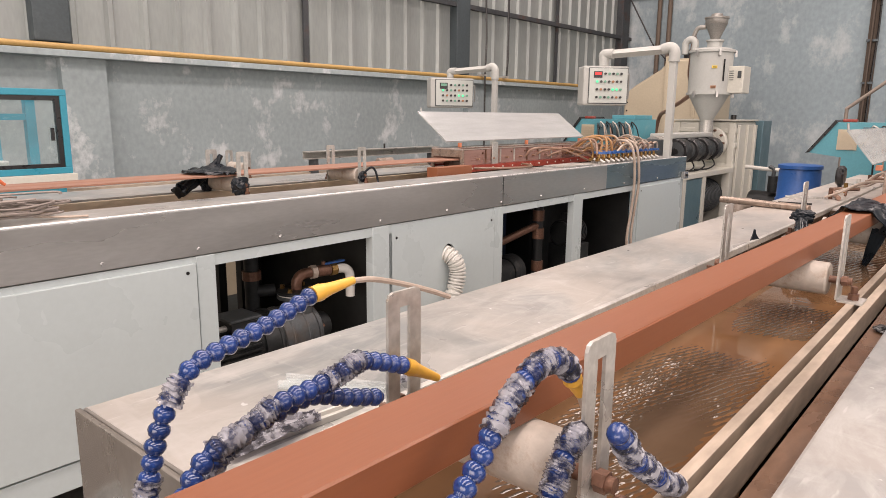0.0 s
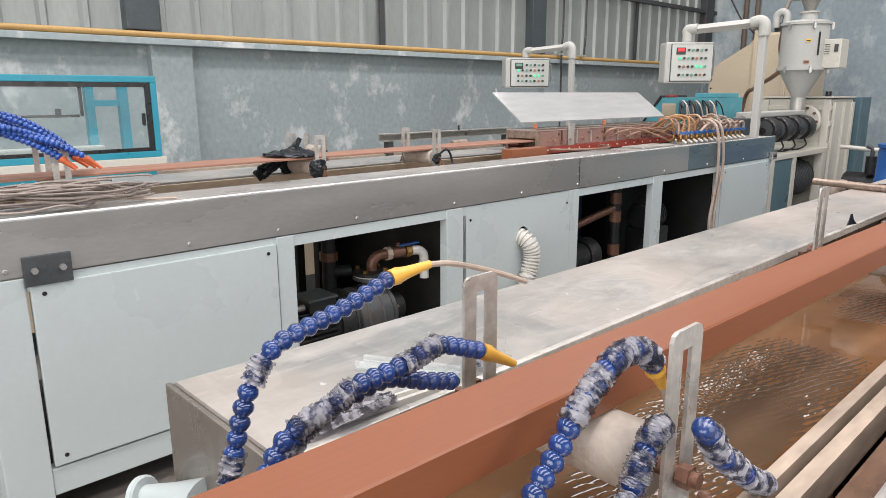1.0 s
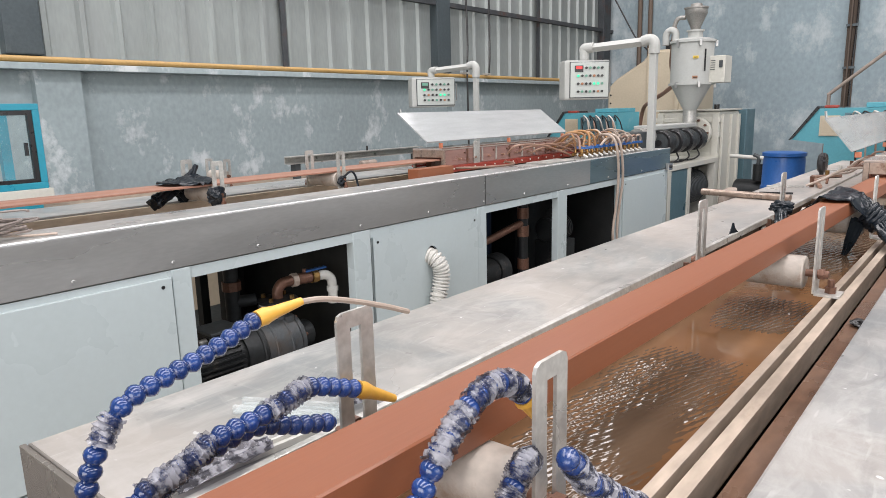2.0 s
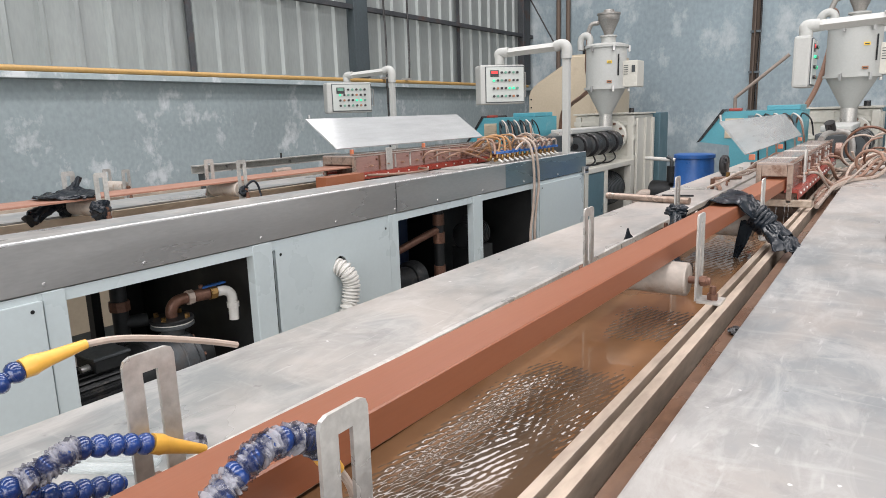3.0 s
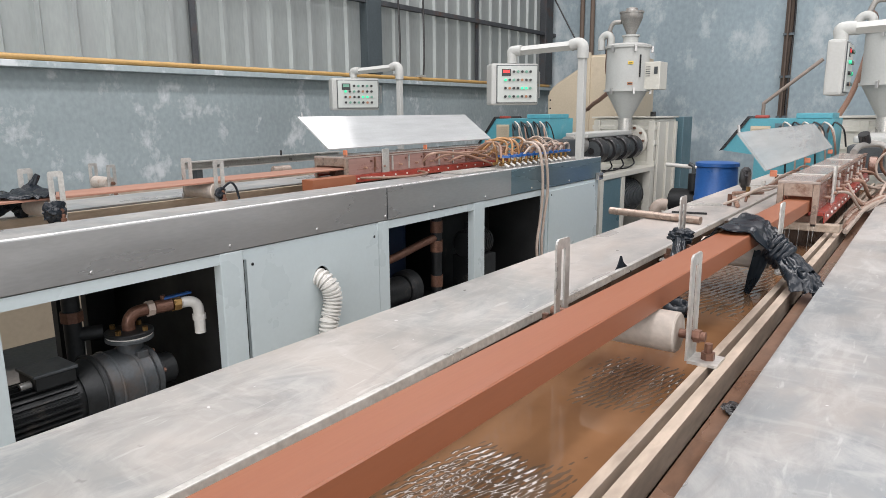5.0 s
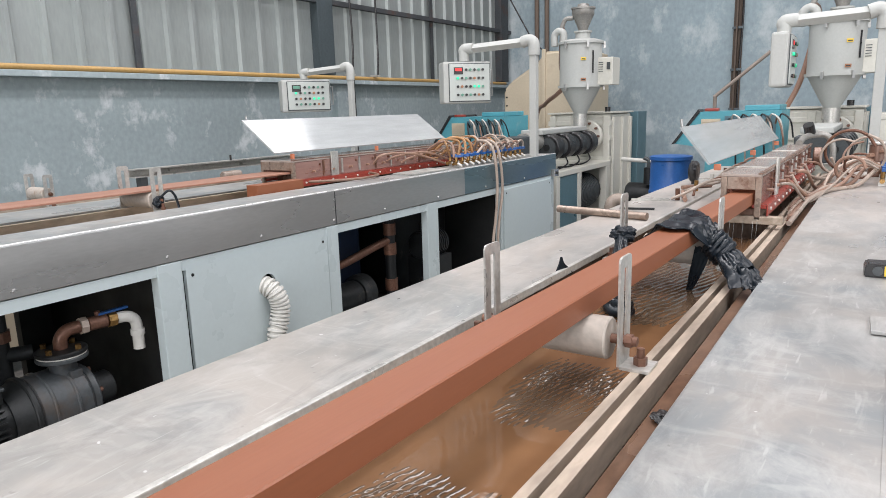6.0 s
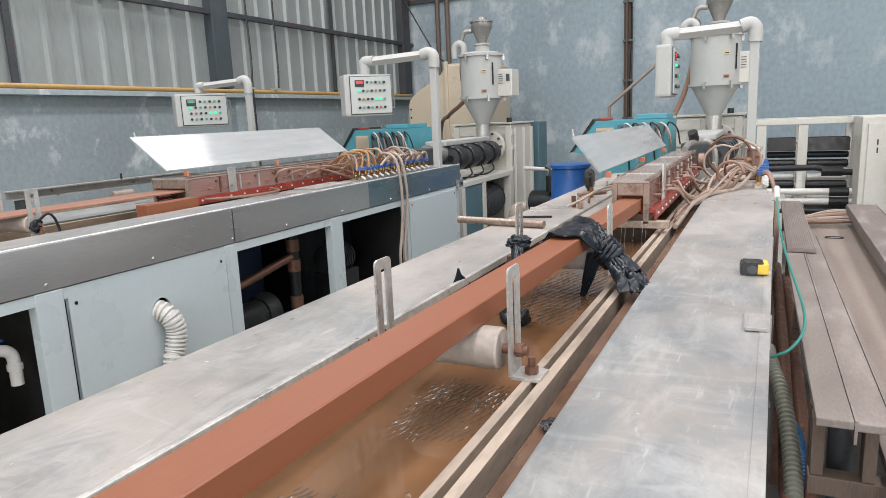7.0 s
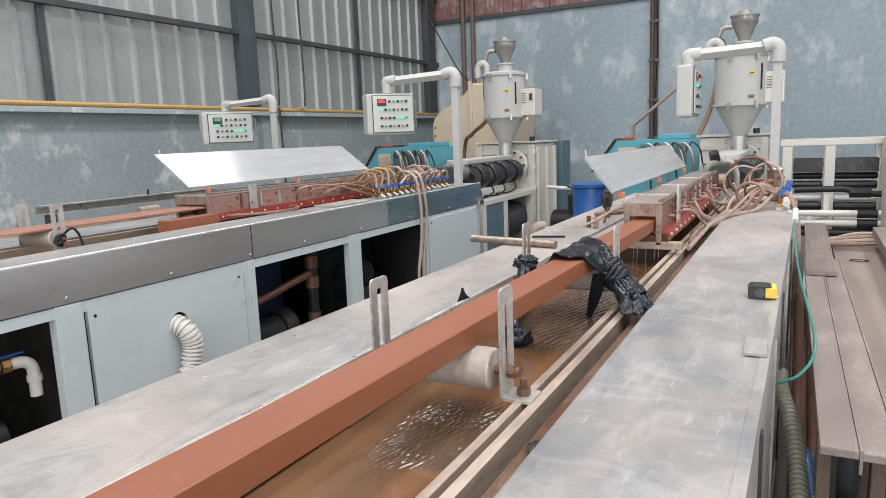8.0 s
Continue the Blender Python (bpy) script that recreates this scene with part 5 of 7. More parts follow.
coolant_hose([(-0.035, 0.150, 0.93), (-0.042, 0.190, 1.003), (-0.045, 0.227, 1.034), (-0.045, 0.255, 1.064), (-0.045, 0.285, 1.084), (-0.045, 0.311, 1.096), (-0.045, 0.340, 1.097), (-0.045, 0.370, 1.084), (-0.045, 0.381, 1.070)],
             ((-0.045, 0.382, 1.068), (-0.045, 0.402, 1.042)), "blue film-wrapped segmented coolant hose bent down to the water", ((0.34, 0.55), (0.56, 0.75), (0.76, 0.97)),
             tube=((-0.045, 0.400, 1.044), (-0.045, 0.408, 1.032), (-0.045, 0.416, 1.015), (-0.045, 0.422, 0.99)))
coolant_hose([(0.004, 0.236, 0.92), (0.0, 0.258, 0.950), (-0.004, 0.273, 0.977), (-0.008, 0.290, 0.992), (-0.010, 0.303, 1.007), (-0.010, 0.316, 1.023), (-0.010, 0.330, 1.033), (-0.012, 0.348, 1.028)], None, "blue segmented coolant hose bound in clear film beside the bracket", ((0.1, 0.4), (0.42, 0.68), (0.7, 0.98)))
coolant_hose([(0.03, 0.337, 1.047), (0.03, 0.352, 1.033), (0.03, 0.372, 1.009), (0.03, 0.400, 0.989), (0.03, 0.430, 0.966), (0.032, 0.462, 0.944), (0.036, 0.490, 0.930)], None, "film-wrapped blue segmented hose bent over the rail", ((0.1, 0.35), (0.4, 0.65), (0.7, 0.97)))

# loose strips on the deck
def strip(name, a, b, w, h, z, mat, label, category):
    a, b = Vector((*a, z)), Vector((*b, z))
    d = b - a
    m = Matrix.Translation((a + b) / 2) @ Matrix.Rotation(math.atan2(d.y, d.x), 4, "Z")
    L = d.length / 2
    t = thing(name, label, category, (a + b) / 2)
    part("web", box(B(), -L, L, -w / 2, w / 2, 0, h * 0.3, 0, m), mat, t)
    part("rim", box(B(), -L, L, -w / 2, -w / 2 + w * 0.2, h * 0.3, h, 0, m), mat, t)
    part("rim", box(B(), -L, L, w / 2 - w * 0.2, w / 2, h * 0.3, h, 0, m), mat, t)


strip("channel_strip", (-0.482, 0.345), (-0.352, 0.415), 0.033, 0.011, DECK_Z + 0.0005, PANE, "clear plastic channel strip lying on the deck", "strip")
strip("channel_strip", (-0.362, 0.17), (-0.345, 0.365), 0.020, 0.008, DECK_Z + 0.0005, PVC, "white plastic channel strip lying on the deck", "strip")


def clear_scrap(rows, seed, label):
    g = thing("film_scrap", label, "plastic film", rows[0][0])
    part("sheet", film_sheet(B(), rows, 0.0008, seed, 0.008), FILM, g)


def pipe_spool():
    s = thing("pipe_spool", "white enamelled flanged pipe stub under the end plate", "pipe", (-0.58, 0.10, 0.78))
    part("flange", rod(B(), (-0.635, 0.075, 0.785), (-0.625, 0.081, 0.788), 0.030, 24, 0.003), CABINET, s)
    part("flare", sweep(B(), [(-0.625, 0.081, 0.788), (-0.575, 0.10, 0.80), (-0.51, 0.118, 0.812)], [0.017, 0.022, 0.038], 20), CABINET, s)
    part("bolt", rod(B(), (-0.637, 0.070, 0.80), (-0.633, 0.072, 0.80), 0.005, 6), DARK, s)


pipe_spool()


# ---- black film tied over the beam ----
def film_sheet(bm, rows, thick=0.004, seed=0.0, crease=0.006):
    """A creased sheet through rows of (left edge, right edge) points."""
    n = 26
    grid = []
    lefts, rights = curve([r[0] for r in rows], 6), curve([r[1] for r in rows], 6)
    for i, (a, b) in enumerate(zip(lefts, rights)):
        line = []
        for k in range(n + 1):
            p = a.lerp(b, k / n)
            q = p * 17 + Vector((seed, 0, seed))
            fold = 0.5 - 1.6 * abs(noise.noise(q)) - 0.7 * abs(noise.noise(q * 2.3 + Vector((4, 1, 8))))
            side = Vector((noise.noise(q + Vector((9, 9, 9))), noise.noise(q + Vector((3, 17, 1))), 0))
            p = p + Vector((0, 0, 1)) * crease * (fold + 0.35 * math.sin(k * 0.75 + seed + i * 0.06)) + side * crease * 0.8
            line.append(bm.verts.new(p))
        grid.append(line)
    for u, v in zip(grid, grid[1:]):
        for k in range(n):
            f = bm.faces.new((u[k], u[k + 1], v[k + 1], v[k]))
            f.smooth = True
    bmesh.ops.recalc_face_normals(bm, faces=bm.faces)
    bmesh.ops.solidify(bm, geom=list(bm.faces), thickness=thick)
    return bm


def gathered(bm, spine, widths, pleats, depth, seed):
    """A strip of film drawn together along a line, with pleats that open towards its wide end."""
    n, pts = 44, curve(spine, 7)
    grid = []
    for i, c in enumerate(pts):
        f = i / (len(pts) - 1) * (len(widths) - 1)
        k0 = min(int(f), len(widths) - 2)
        w = widths[k0] + (widths[k0 + 1] - widths[k0]) * (f - k0)
        d = (pts[min(i + 1, len(pts) - 1)] - pts[max(i - 1, 0)]).normalized()
        side = (Vector((0.25, 1, 0)) - d * Vector((0.25, 1, 0)).dot(d)).normalized()
        up = side.cross(d) * (1 if side.cross(d).z > 0 else -1)
        line = []
        for k in range(n + 1):
            u = k / n - 0.5
            q = Vector((u * 9 + seed, i * 0.14, seed * 2))
            fold = abs(math.sin(math.pi * pleats * u + 1.2 * noise.noise(q) + seed))
            sag = -0.7 * depth * (2 * u) ** 2
            p = c + side * (w * u + 0.35 * depth * math.sin(2 * math.pi * pleats * u + seed)) + up * (depth * (fold - 0.3) + sag + 0.3 * depth * noise.noise(q * 2.2))
            if i == len(pts) - 1:
                p = p + d * 0.02 * noise.noise(Vector((u * 5 + seed, 1, 2)))
            line.append((bm.verts.new(p), bm.verts.new(p - up * 0.0015)))
        grid.append(line)
    for a, b in zip(grid, grid[1:]):
        for k in range(n):
            bm.faces.new((a[k][0], a[k + 1][0], b[k + 1][0], b[k][0])).smooth = True
            bm.faces.new((a[k][1], b[k][1], b[k + 1][1], a[k + 1][1])).smooth = True
        for k in (0, n):
            bm.faces.new((a[k][0], b[k][0], b[k][1], a[k][1]))
    for line in (grid[0], grid[-1]):
        for k in range(n):
            bm.faces.new((line[k][0], line[k][1], line[k + 1][1], line[k + 1][0]))
    bmesh.ops.recalc_face_normals(bm, faces=bm.faces)
    return bm


def knot(bm, c, r, seed, squash=(1, 1, 1)):
    bmesh.ops.create_icosphere(bm, subdivisions=4, radius=r)
    for v in bm.verts:
        q = v.co / r * 1.6 + Vector((seed, seed, 0))
        k = 1 + 0.45 * noise.noise(q) + 0.22 * noise.noise(q * 3.1) + 0.10 * abs(math.sin((v.co.z / r) * 9 + q.x * 4))
        v.co = Vector((v.co.x * squash[0], v.co.y * squash[1], v.co.z * squash[2])) * k
        v.co += Vector(c)
    for f in bm.faces:
        f.smooth = True
    return bm


def twist(bm, pts, rs, seed):
    """A gathered tail of film with folds along it."""
    pts = curve(pts, 8)
    n, seg = len(pts), 32
    rr = [rs[0] + (rs[-1] - rs[0]) * i / (n - 1) if len(rs) == 2 else rs[min(len(rs) - 1, int(i / n * len(rs)))] for i in range(n)]
    sweep(bm, pts, rr, seg)
    bm.verts.ensure_lookup_table()
    for i in range(n):
        c = pts[i]
        for k in range(seg):
            v = bm.verts[i * seg + k]
            v.co = c + (v.co - c) * (0.85 + 0.42 * abs(math.sin(k * math.pi * 4 / seg + i * 0.16 + seed)) + 0.3 * noise.noise(v.co * 60 + Vector((seed, 0, 0))))
    return bm


def tied_film():
    f = thing("black_film", "black plastic film draped over the beam and knotted to the brackets", "plastic film", (-0.06, 2.25, 0.93))
    rows = [((-0.215, 2.20, 0.985), (-0.205, 2.33, 0.985)), ((-0.165, 2.15, 1.02), (-0.15, 2.36, 1.03)), ((-0.128, 2.12, 1.058), (-0.122, 2.38, 1.064)), ((-0.112, 2.11, 1.066), (-0.10, 2.40, 1.068)),
            ((-0.075, 2.10, 1.063), (-0.06, 2.36, 1.063)), ((-0.042, 2.12, 1.061), (-0.032, 2.32, 1.061)), ((-0.032, 2.13, 1.045), (-0.022, 2.30, 1.045)), ((-0.016, 2.16, 1.022), (-0.008, 2.27, 1.022)), ((0.0, 2.19, 1.004), (0.006, 2.25, 1.004))]
    part("drape", film_sheet(B(), rows, 0.003, 1.0, 0.007), BLACK, f)
    part("fold", gathered(B(), [(-0.045, 2.235, 1.060), (-0.020, 2.225, 1.040), (0.0, 2.215, 1.016), (0.022, 2.20, 0.998)], [0.17, 0.13, 0.085, 0.055], 4, 0.010, 0.7), BLACK, f)
    for k in range(4):
        c = Vector((-0.004 + 0.011 * k, 2.222 - 0.006 * k, 1.014 - 0.008 * k))
        ring = [c + Vector((0.024 * math.sin(a) * 0.75, 0.034 * math.cos(a), 0.024 * math.sin(a))) for a in [q * math.pi / 10 for q in range(21)]]
        bm = sweep(B(), ring, [0.0085 + 0.0018 * math.sin(q * 1.7 + k) for q in range(21)], 10)
        rumple(bm, 0.003, 60, k * 2.0)
        part("wrap", bm, BLACK, f)
    part("knot", knot(B(), (-0.255, 2.27, 1.008), 0.026, 5.0, (1.3, 1.0, 0.8)), BLACK, f)
    part("tail", gathered(B(), [(0.018, 2.203, 1.0), (0.045, 2.175, 0.986), (0.075, 2.135, 0.970), (0.100, 2.095, 0.957), (0.121, 2.065, 0.936)], [0.045, 0.06, 0.075, 0.09, 0.10], 5, 0.017, 1.0), BLACK, f)
    part("tail", gathered(B(), [(0.016, 2.215, 1.008), (0.045, 2.195, 0.998), (0.072, 2.165, 0.984), (0.095, 2.14, 0.968)], [0.04, 0.05, 0.058, 0.065], 4, 0.014, 2.6), BLACK, f)
    part("hanging_strip", film_sheet(B(), [((-0.05, 2.24, 0.995), (-0.005, 2.22, 0.995)), ((-0.055, 2.235, 0.96), (-0.015, 2.215, 0.96)), ((-0.06, 2.23, 0.92), (-0.03, 2.21, 0.92)), ((-0.065, 2.225, 0.877), (-0.05, 2.215, 0.877))], 0.003, 3.0, 0.004), BLACK, f)
    part("under_strip", twist(B(), [(-0.255, 2.26, 1.0), (-0.235, 2.18, 0.96), (-0.21, 2.05, 0.915), (-0.16, 1.93, 0.892), (-0.12, 1.92, 0.89)], [0.014, 0.022], 7.0), BLACK, f)
    g = thing("film_scrap", "black plastic film scrap standing up at the deck's lip", "plastic film", (-0.32, 2.0, 0.957))
    part("peak", film_sheet(B(), [((-0.332, 1.955, 0.936), (-0.317, 2.05, 0.936)), ((-0.330, 1.972, 0.956), (-0.319, 2.022, 0.956)), ((-0.329, 1.988, 0.972), (-0.323, 2.005, 0.972)), ((-0.328, 1.995, 0.988), (-0.326, 1.999, 0.988))], 0.003, 8.0, 0.0015), BLACK, g)


tied_film()
clear_scrap([((-0.372, 0.440, 0.955), (-0.352, 0.432, 0.957)), ((-0.368, 0.452, 0.968), (-0.348, 0.446, 0.964)), ((-0.360, 0.468, 0.973), (-0.342, 0.460, 0.966)), ((-0.350, 0.484, 0.960), (-0.338, 0.478, 0.959))], 9.0, "crumpled clear film scrap caught at the deck's lip")
clear_scrap([((-0.38, 0.18, 0.962), (-0.33, 0.17, 0.966)), ((-0.375, 0.225, 0.974), (-0.32, 0.22, 0.972)), ((-0.37, 0.265, 0.97), (-0.325, 0.255, 0.966)), ((-0.365, 0.305, 0.958), (-0.335, 0.295, 0.96))], 4.0, "crumpled clear film scrap lying under the hoses")
r_ = thing("steel_pipe", "brown-grey steel pipe lying across the dusty deck", "pipe", (-0.55, 2.89, DECK_Z))
part("tube", sweep(B(), [(-0.736, 2.928, 0.964), (-0.36, 2.86, 0.964)], 0.0148, 16), SCALED, r_)
part("bore", rod(B(), (-0.7375, 2.9283, 0.964), (-0.7355, 2.9279, 0.964), 0.011, 14), KNOB, r_)
strip("flat_bar", (-0.575, 3.36), (-0.427, 3.42), 0.024, 0.008, DECK_Z + 0.0005, PLATE, "short bright flat bar lying on the deck", "bar")
strip("flat_bar", (-0.541, 3.10), (-0.409, 3.13), 0.020, 0.006, DECK_Z + 0.0005, DARK, "short dark flat bar lying on the deck", "bar")
for _p, _q in (((-0.431, 3.67), (-0.354, 3.395)), ((-0.475, 3.835), (-0.365, 3.967))):
    solo("bent_pipe", sweep(B(), [(*_p, DECK_Z + 0.0105), (*_q, DECK_Z + 0.0105)], 0.010, 10), HOSE, "short tan pipe offcut lying on the deck", "pipe")


def tape_measure():
    t = thing("tape_measure", "yellow and black tape measure lying on the steel deck", "tape measure", (0.361, 2.29, DECK_Z))
    m = Matrix.Translation((0.361, 2.29, DECK_Z + 0.0007)) @ Matrix.Rotation(radians(4), 4, "Z") @ Matrix.Scale(0.88, 4)
    bm = prism(B(), [(-0.036, 0), (0.036, 0), (0.036, 0.026), (0.020, 0.036), (-0.030, 0.036), (-0.036, 0.028)], "y", -0.034, 0.034)
    bmesh.ops.bevel(bm, geom=list(bm.edges), offset=0.003, segments=2, affect="EDGES")
    bm.transform(m)
    part("case", bm, KNOB, t, "black rubber case")
    bm = box(B(), 0.008, 0.0375, -0.0352, 0.0352, 0.004, 0.033, 0.003, m)
    part("side_shell", bm, YELLOW_LABEL, t, "yellow shell")
    part("side_disc", rod(B(), m @ Vector((-0.006, -0.0345, 0.018)), m @ Vector((-0.006, -0.037, 0.018)), 0.011, 18), GREYIRON, t)
    part("blade_hook", box(B(), 0.037, 0.045, -0.010, 0.010, 0.0, 0.006, 0, m), PLATE, t)


tape_measure()
solo("metal_offcut", box(B(), -0.020, 0.020, -0.05, 0.05, 0, 0.007, 0.001, pose(0.372, 1.842, DECK_Z + 0.002, 0, 0, 2)), DECK, "small grey metal offcut lying on the steel deck", "offcut")

k_ = thing("rubber_scrap", "small black rubber scrap lying on the trough's shelf", "scrap", (0.11, 1.35, 0.911))
part("lump", knot(B(), (0.112, 1.35, 0.918), 0.012, 6.0, (1.6, 1.3, 0.5)), KNOB, k_)


# ---- hoses and valves of both lines ----
GOLD = material("amber_vinyl_hose", (0.36, 0.19, 0.08), 0.35, 0, 0.15, 8, 90, 0.05, rand=0.2)
def bundle_hose(parent, pts, r=0.011, mat=None, name="hose", label=""):
    return part(name, sweep(B(), curve(pts, 7), r, 8), mat or HOSE, parent, label)


def valve_bank(x, y0, y1, n, z):
    v = thing("valve_bank", "row of blue-handled brass valves on a white pipe", "valves", (x, (y0 + y1) / 2, z), "valve banks")
    part("header_pipe", rod(B(), (x, y0, z + 0.028), (x, y1, z + 0.028), 0.011, 12), BRASS, v)
    for k in range(3):
        y = y0 + (y1 - y0) * (0.06 + 0.44 * k)
        part("saddle", box(B(), x - 0.015, x + 0.015, y - 0.01, y + 0.01, z, z + 0.018), PLATE, v)
    for k in range(n):
        y = y0 + (y1 - y0) * (k + 0.5) / n
        b = part("valve", rod(B(), (x, y, z + 0.04), (x, y, z + 0.085), 0.010, 8), BRASS, v, "brass valve")
        a = random.uniform(-0.7, 0.7)
        part("handle", box(B(), -0.008, 0.046, -0.011, 0.011, 0, 0.016, 0.001, Matrix.Translation((x, y, z + 0.07)) @ Matrix.Rotation(a, 4, "Z")), BARREL, b, "blue lever handle")
        part("hose_tail", rod(B(), (x + 0.012, y, z + 0.03), (x + 0.045, y, z + 0.012), 0.008, 8), PVC, b)
    return v


def line2_hoses():
    valve_bank(-2.06, 4.25, 5.28, 13, 0.984)
    valve_bank(-2.14, 4.30, 5.20, 11, 0.984)
    h = thing("hose_bundle", "tangle of tan water hoses between valves and calibrator", "hoses", (-2.15, 4.8, 0.984), "hose tangles")
    random.seed(5)
    for k in range(26):
        y = 4.28 + k * 0.038
        e = y + random.uniform(-0.10, 0.10)
        top = random.uniform(1.09, 1.18)
        bundle_hose(h, [(-2.10 + random.uniform(-0.05, 0.05), y, 1.05), (-2.12, y + random.uniform(-0.06, 0.06), top - 0.02), (-2.19 + random.uniform(-0.02, 0.02), (y + e) / 2, top), (-2.28, (y * 0.4 + e * 0.6), top - 0.05), (-2.36, e, 1.05)],
                    random.choice((0.006, 0.007, 0.009)), random.choice((HOSE, GOLD, CLOUDY, GOLD)))
    for k in range(7):
        y = 4.55 + k * 0.09
        bundle_hose(h, [(-2.06, y, 1.05), (-2.04, y + 0.05, 1.10), (-2.03, y + 0.10, 1.12), (-2.04, y + 0.16, 1.10), (-2.05, y + 0.18, 1.05)], 0.009, (CLOUDY, HOSE)[k % 2])
    for k, (y, z) in enumerate(((3.78, 1.04), (3.92, 1.05), (4.08, 1.03))):
        bundle_hose(h, [(-2.37, y, z), (-2.32, y + 0.05, 1.10 - 0.02 * k), (-2.27, y + 0.3, 1.09), (-2.22, y + 0.52, 1.03), (-2.20, y + 0.62, 0.995)], 0.0075)
    bundle_hose(h, [(-2.37, 3.15, 0.997), (-2.25, 3.25, 0.996), (-2.16, 3.42, 0.997), (-2.20, 3.62, 0.997), (-2.33, 3.70, 1.0)], 0.0075)
    # two hoses that hang over the band to the floor
    for k, dy in enumerate((0.0, 0.07)):
        part("long_hose", sweep(B(), curve([(-2.20, 4.75 + dy, 1.05), (-2.10, 4.66 + dy, 1.14), (-1.97, 4.60 + dy, 1.12), (-1.93, 4.60 + dy, 1.0), (-1.925, 4.61 + dy * 1.1, 0.80), (-1.925, 4.58 + dy * 0.8, 0.60), (-1.92, 4.53 + dy, 0.42), (-1.91, 4.55 + dy, 0.20), (-1.90, 4.62 + dy, 0.02)], 8), 0.010, 8), CLOUDY, h, "long cloudy hose hanging over the band")
    m = solo("steel_tray", box(B(), -2.19, -2.03, 3.75, 4.15, 0.9845, 0.994, 0.002), PLATE, "thin steel tray lying on the deck", "tray")


line2_hoses()


def line1_hoses():
    valve_bank(0.35, 4.20, 5.15, 9, DECK_Z)
    part_ = thing("hose_shelf", "steel shelf under the valves at the end of the deck", "shelf", (0.27, 4.7, 0.93))
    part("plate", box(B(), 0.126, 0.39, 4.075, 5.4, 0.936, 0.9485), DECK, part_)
    h = thing("hose_bundle", "tangle of tan water hoses lying over the deck's end", "hoses", (0.2, 4.6, DECK_Z), "hose tangles")
    random.seed(9)
    kinds = (HOSE, CLOUDY, CLOUDY, HOSE, RUST)
    # from the calibrator's side along the gap and up to the valves
    for k in range(7):
        y = 3.3 + k * 0.18
        e = 4.32 + 0.07 * k
        low = 0.935 if k < 4 else 0.965
        bundle_hose(h, [(0.022, y, 1.05), (0.06, y + 0.05, 1.04 - 0.03 * (k % 3)), (0.095 + random.uniform(-0.02, 0.03), y + 0.30, low + 0.01), (0.15 + random.uniform(-0.02, 0.05), y + 0.62, 0.97 + random.uniform(0, 0.05)),
                        (0.25, e - 0.08, 1.0 + random.uniform(0, 0.07)), (0.33, e, 1.025)], random.choice((0.0055, 0.0065, 0.008)), random.choice(kinds))
    # open loops standing over the deck's end
    for k in range(7):
        r = random.uniform(0.06, 0.12)
        c = Vector((random.uniform(0.15, 0.33), 4.18 + 0.09 * k, 0.968 + r * random.uniform(0.9, 1.1)))
        s0, tilt = random.uniform(0, 6), random.uniform(-0.5, 0.5)
        ring = [c + Vector((r * math.cos(a + s0), tilt * r * math.sin(a + s0) + 0.012 * a, r * 0.95 * math.sin(a + s0))) for a in [q * 0.62 for q in range(random.choice((8, 10, 11)))]]
        bundle_hose(h, [Vector((p.x, p.y, max(0.959, p.z))) for p in ring], random.choice((0.0055, 0.0065, 0.008)), random.choice(kinds))
    # lengths lying towards the camera and into the trough
    for k in range(4):
        bundle_hose(h, [(0.32 - 0.05 * k, 4.34 + 0.05 * k, 1.02), (0.25 - 0.03 * k, 4.16 + 0.03 * k, 0.96), (0.15 - 0.01 * k, 3.92 + 0.06 * k, 0.96), (0.10, 3.62 + 0.08 * k, 0.955), (0.09 - 0.012 * k, 3.35 + 0.1 * k, 0.945), (0.085 - 0.012 * k, 3.05 + 0.12 * k, 0.938)], 0.0095, (CLOUDY, HOSE)[k % 2])
    for k in range(2):
        bundle_hose(h, [(0.355, 4.28 + 0.1 * k, 1.015), (0.395, 4.20 + 0.1 * k, 1.025), (0.425, 4.13 + 0.1 * k, 0.945), (0.432 + 0.012 * k, 4.08 + 0.1 * k, 0.82), (0.432 + 0.012 * k, 4.08 + 0.1 * k, 0.40), (0.44, 4.08 + 0.1 * k, 0.02)], 0.009, (HOSE, CLOUDY)[k])
    g = thing("pipe_manifold", "steel manifold block with hose tails on the deck's end", "manifold", (0.315, 4.72, DECK_Z))
    part("block", rod(B(), (0.315, 4.72, DECK_Z + 0.001), (0.315, 4.72, 1.12), 0.038, 16, 0.004), COPPER, g)
    part("cap", rod(B(), (0.315, 4.72, 1.12), (0.315, 4.72, 1.135), 0.045, 16, 0.004), PLATE, g)
    for k in range(6):
        a = k * 1.05
        part("hose_tail", rod(B(), (0.315 + 0.035 * math.cos(a), 4.72 + 0.035 * math.sin(a), 0.985 + 0.02 * k), (0.315 + 0.08 * math.cos(a), 4.72 + 0.08 * math.sin(a), 0.985 + 0.02 * k), 0.012, 8), HOSE, g)
    # fittings on the deck beside the calibrator
    c = thing("hose_cluster", "cluster of tan hoses and orange fittings beside the calibrator", "hoses", (-0.30, 3.6, DECK_Z), "hose tangles")
    random.seed(3)
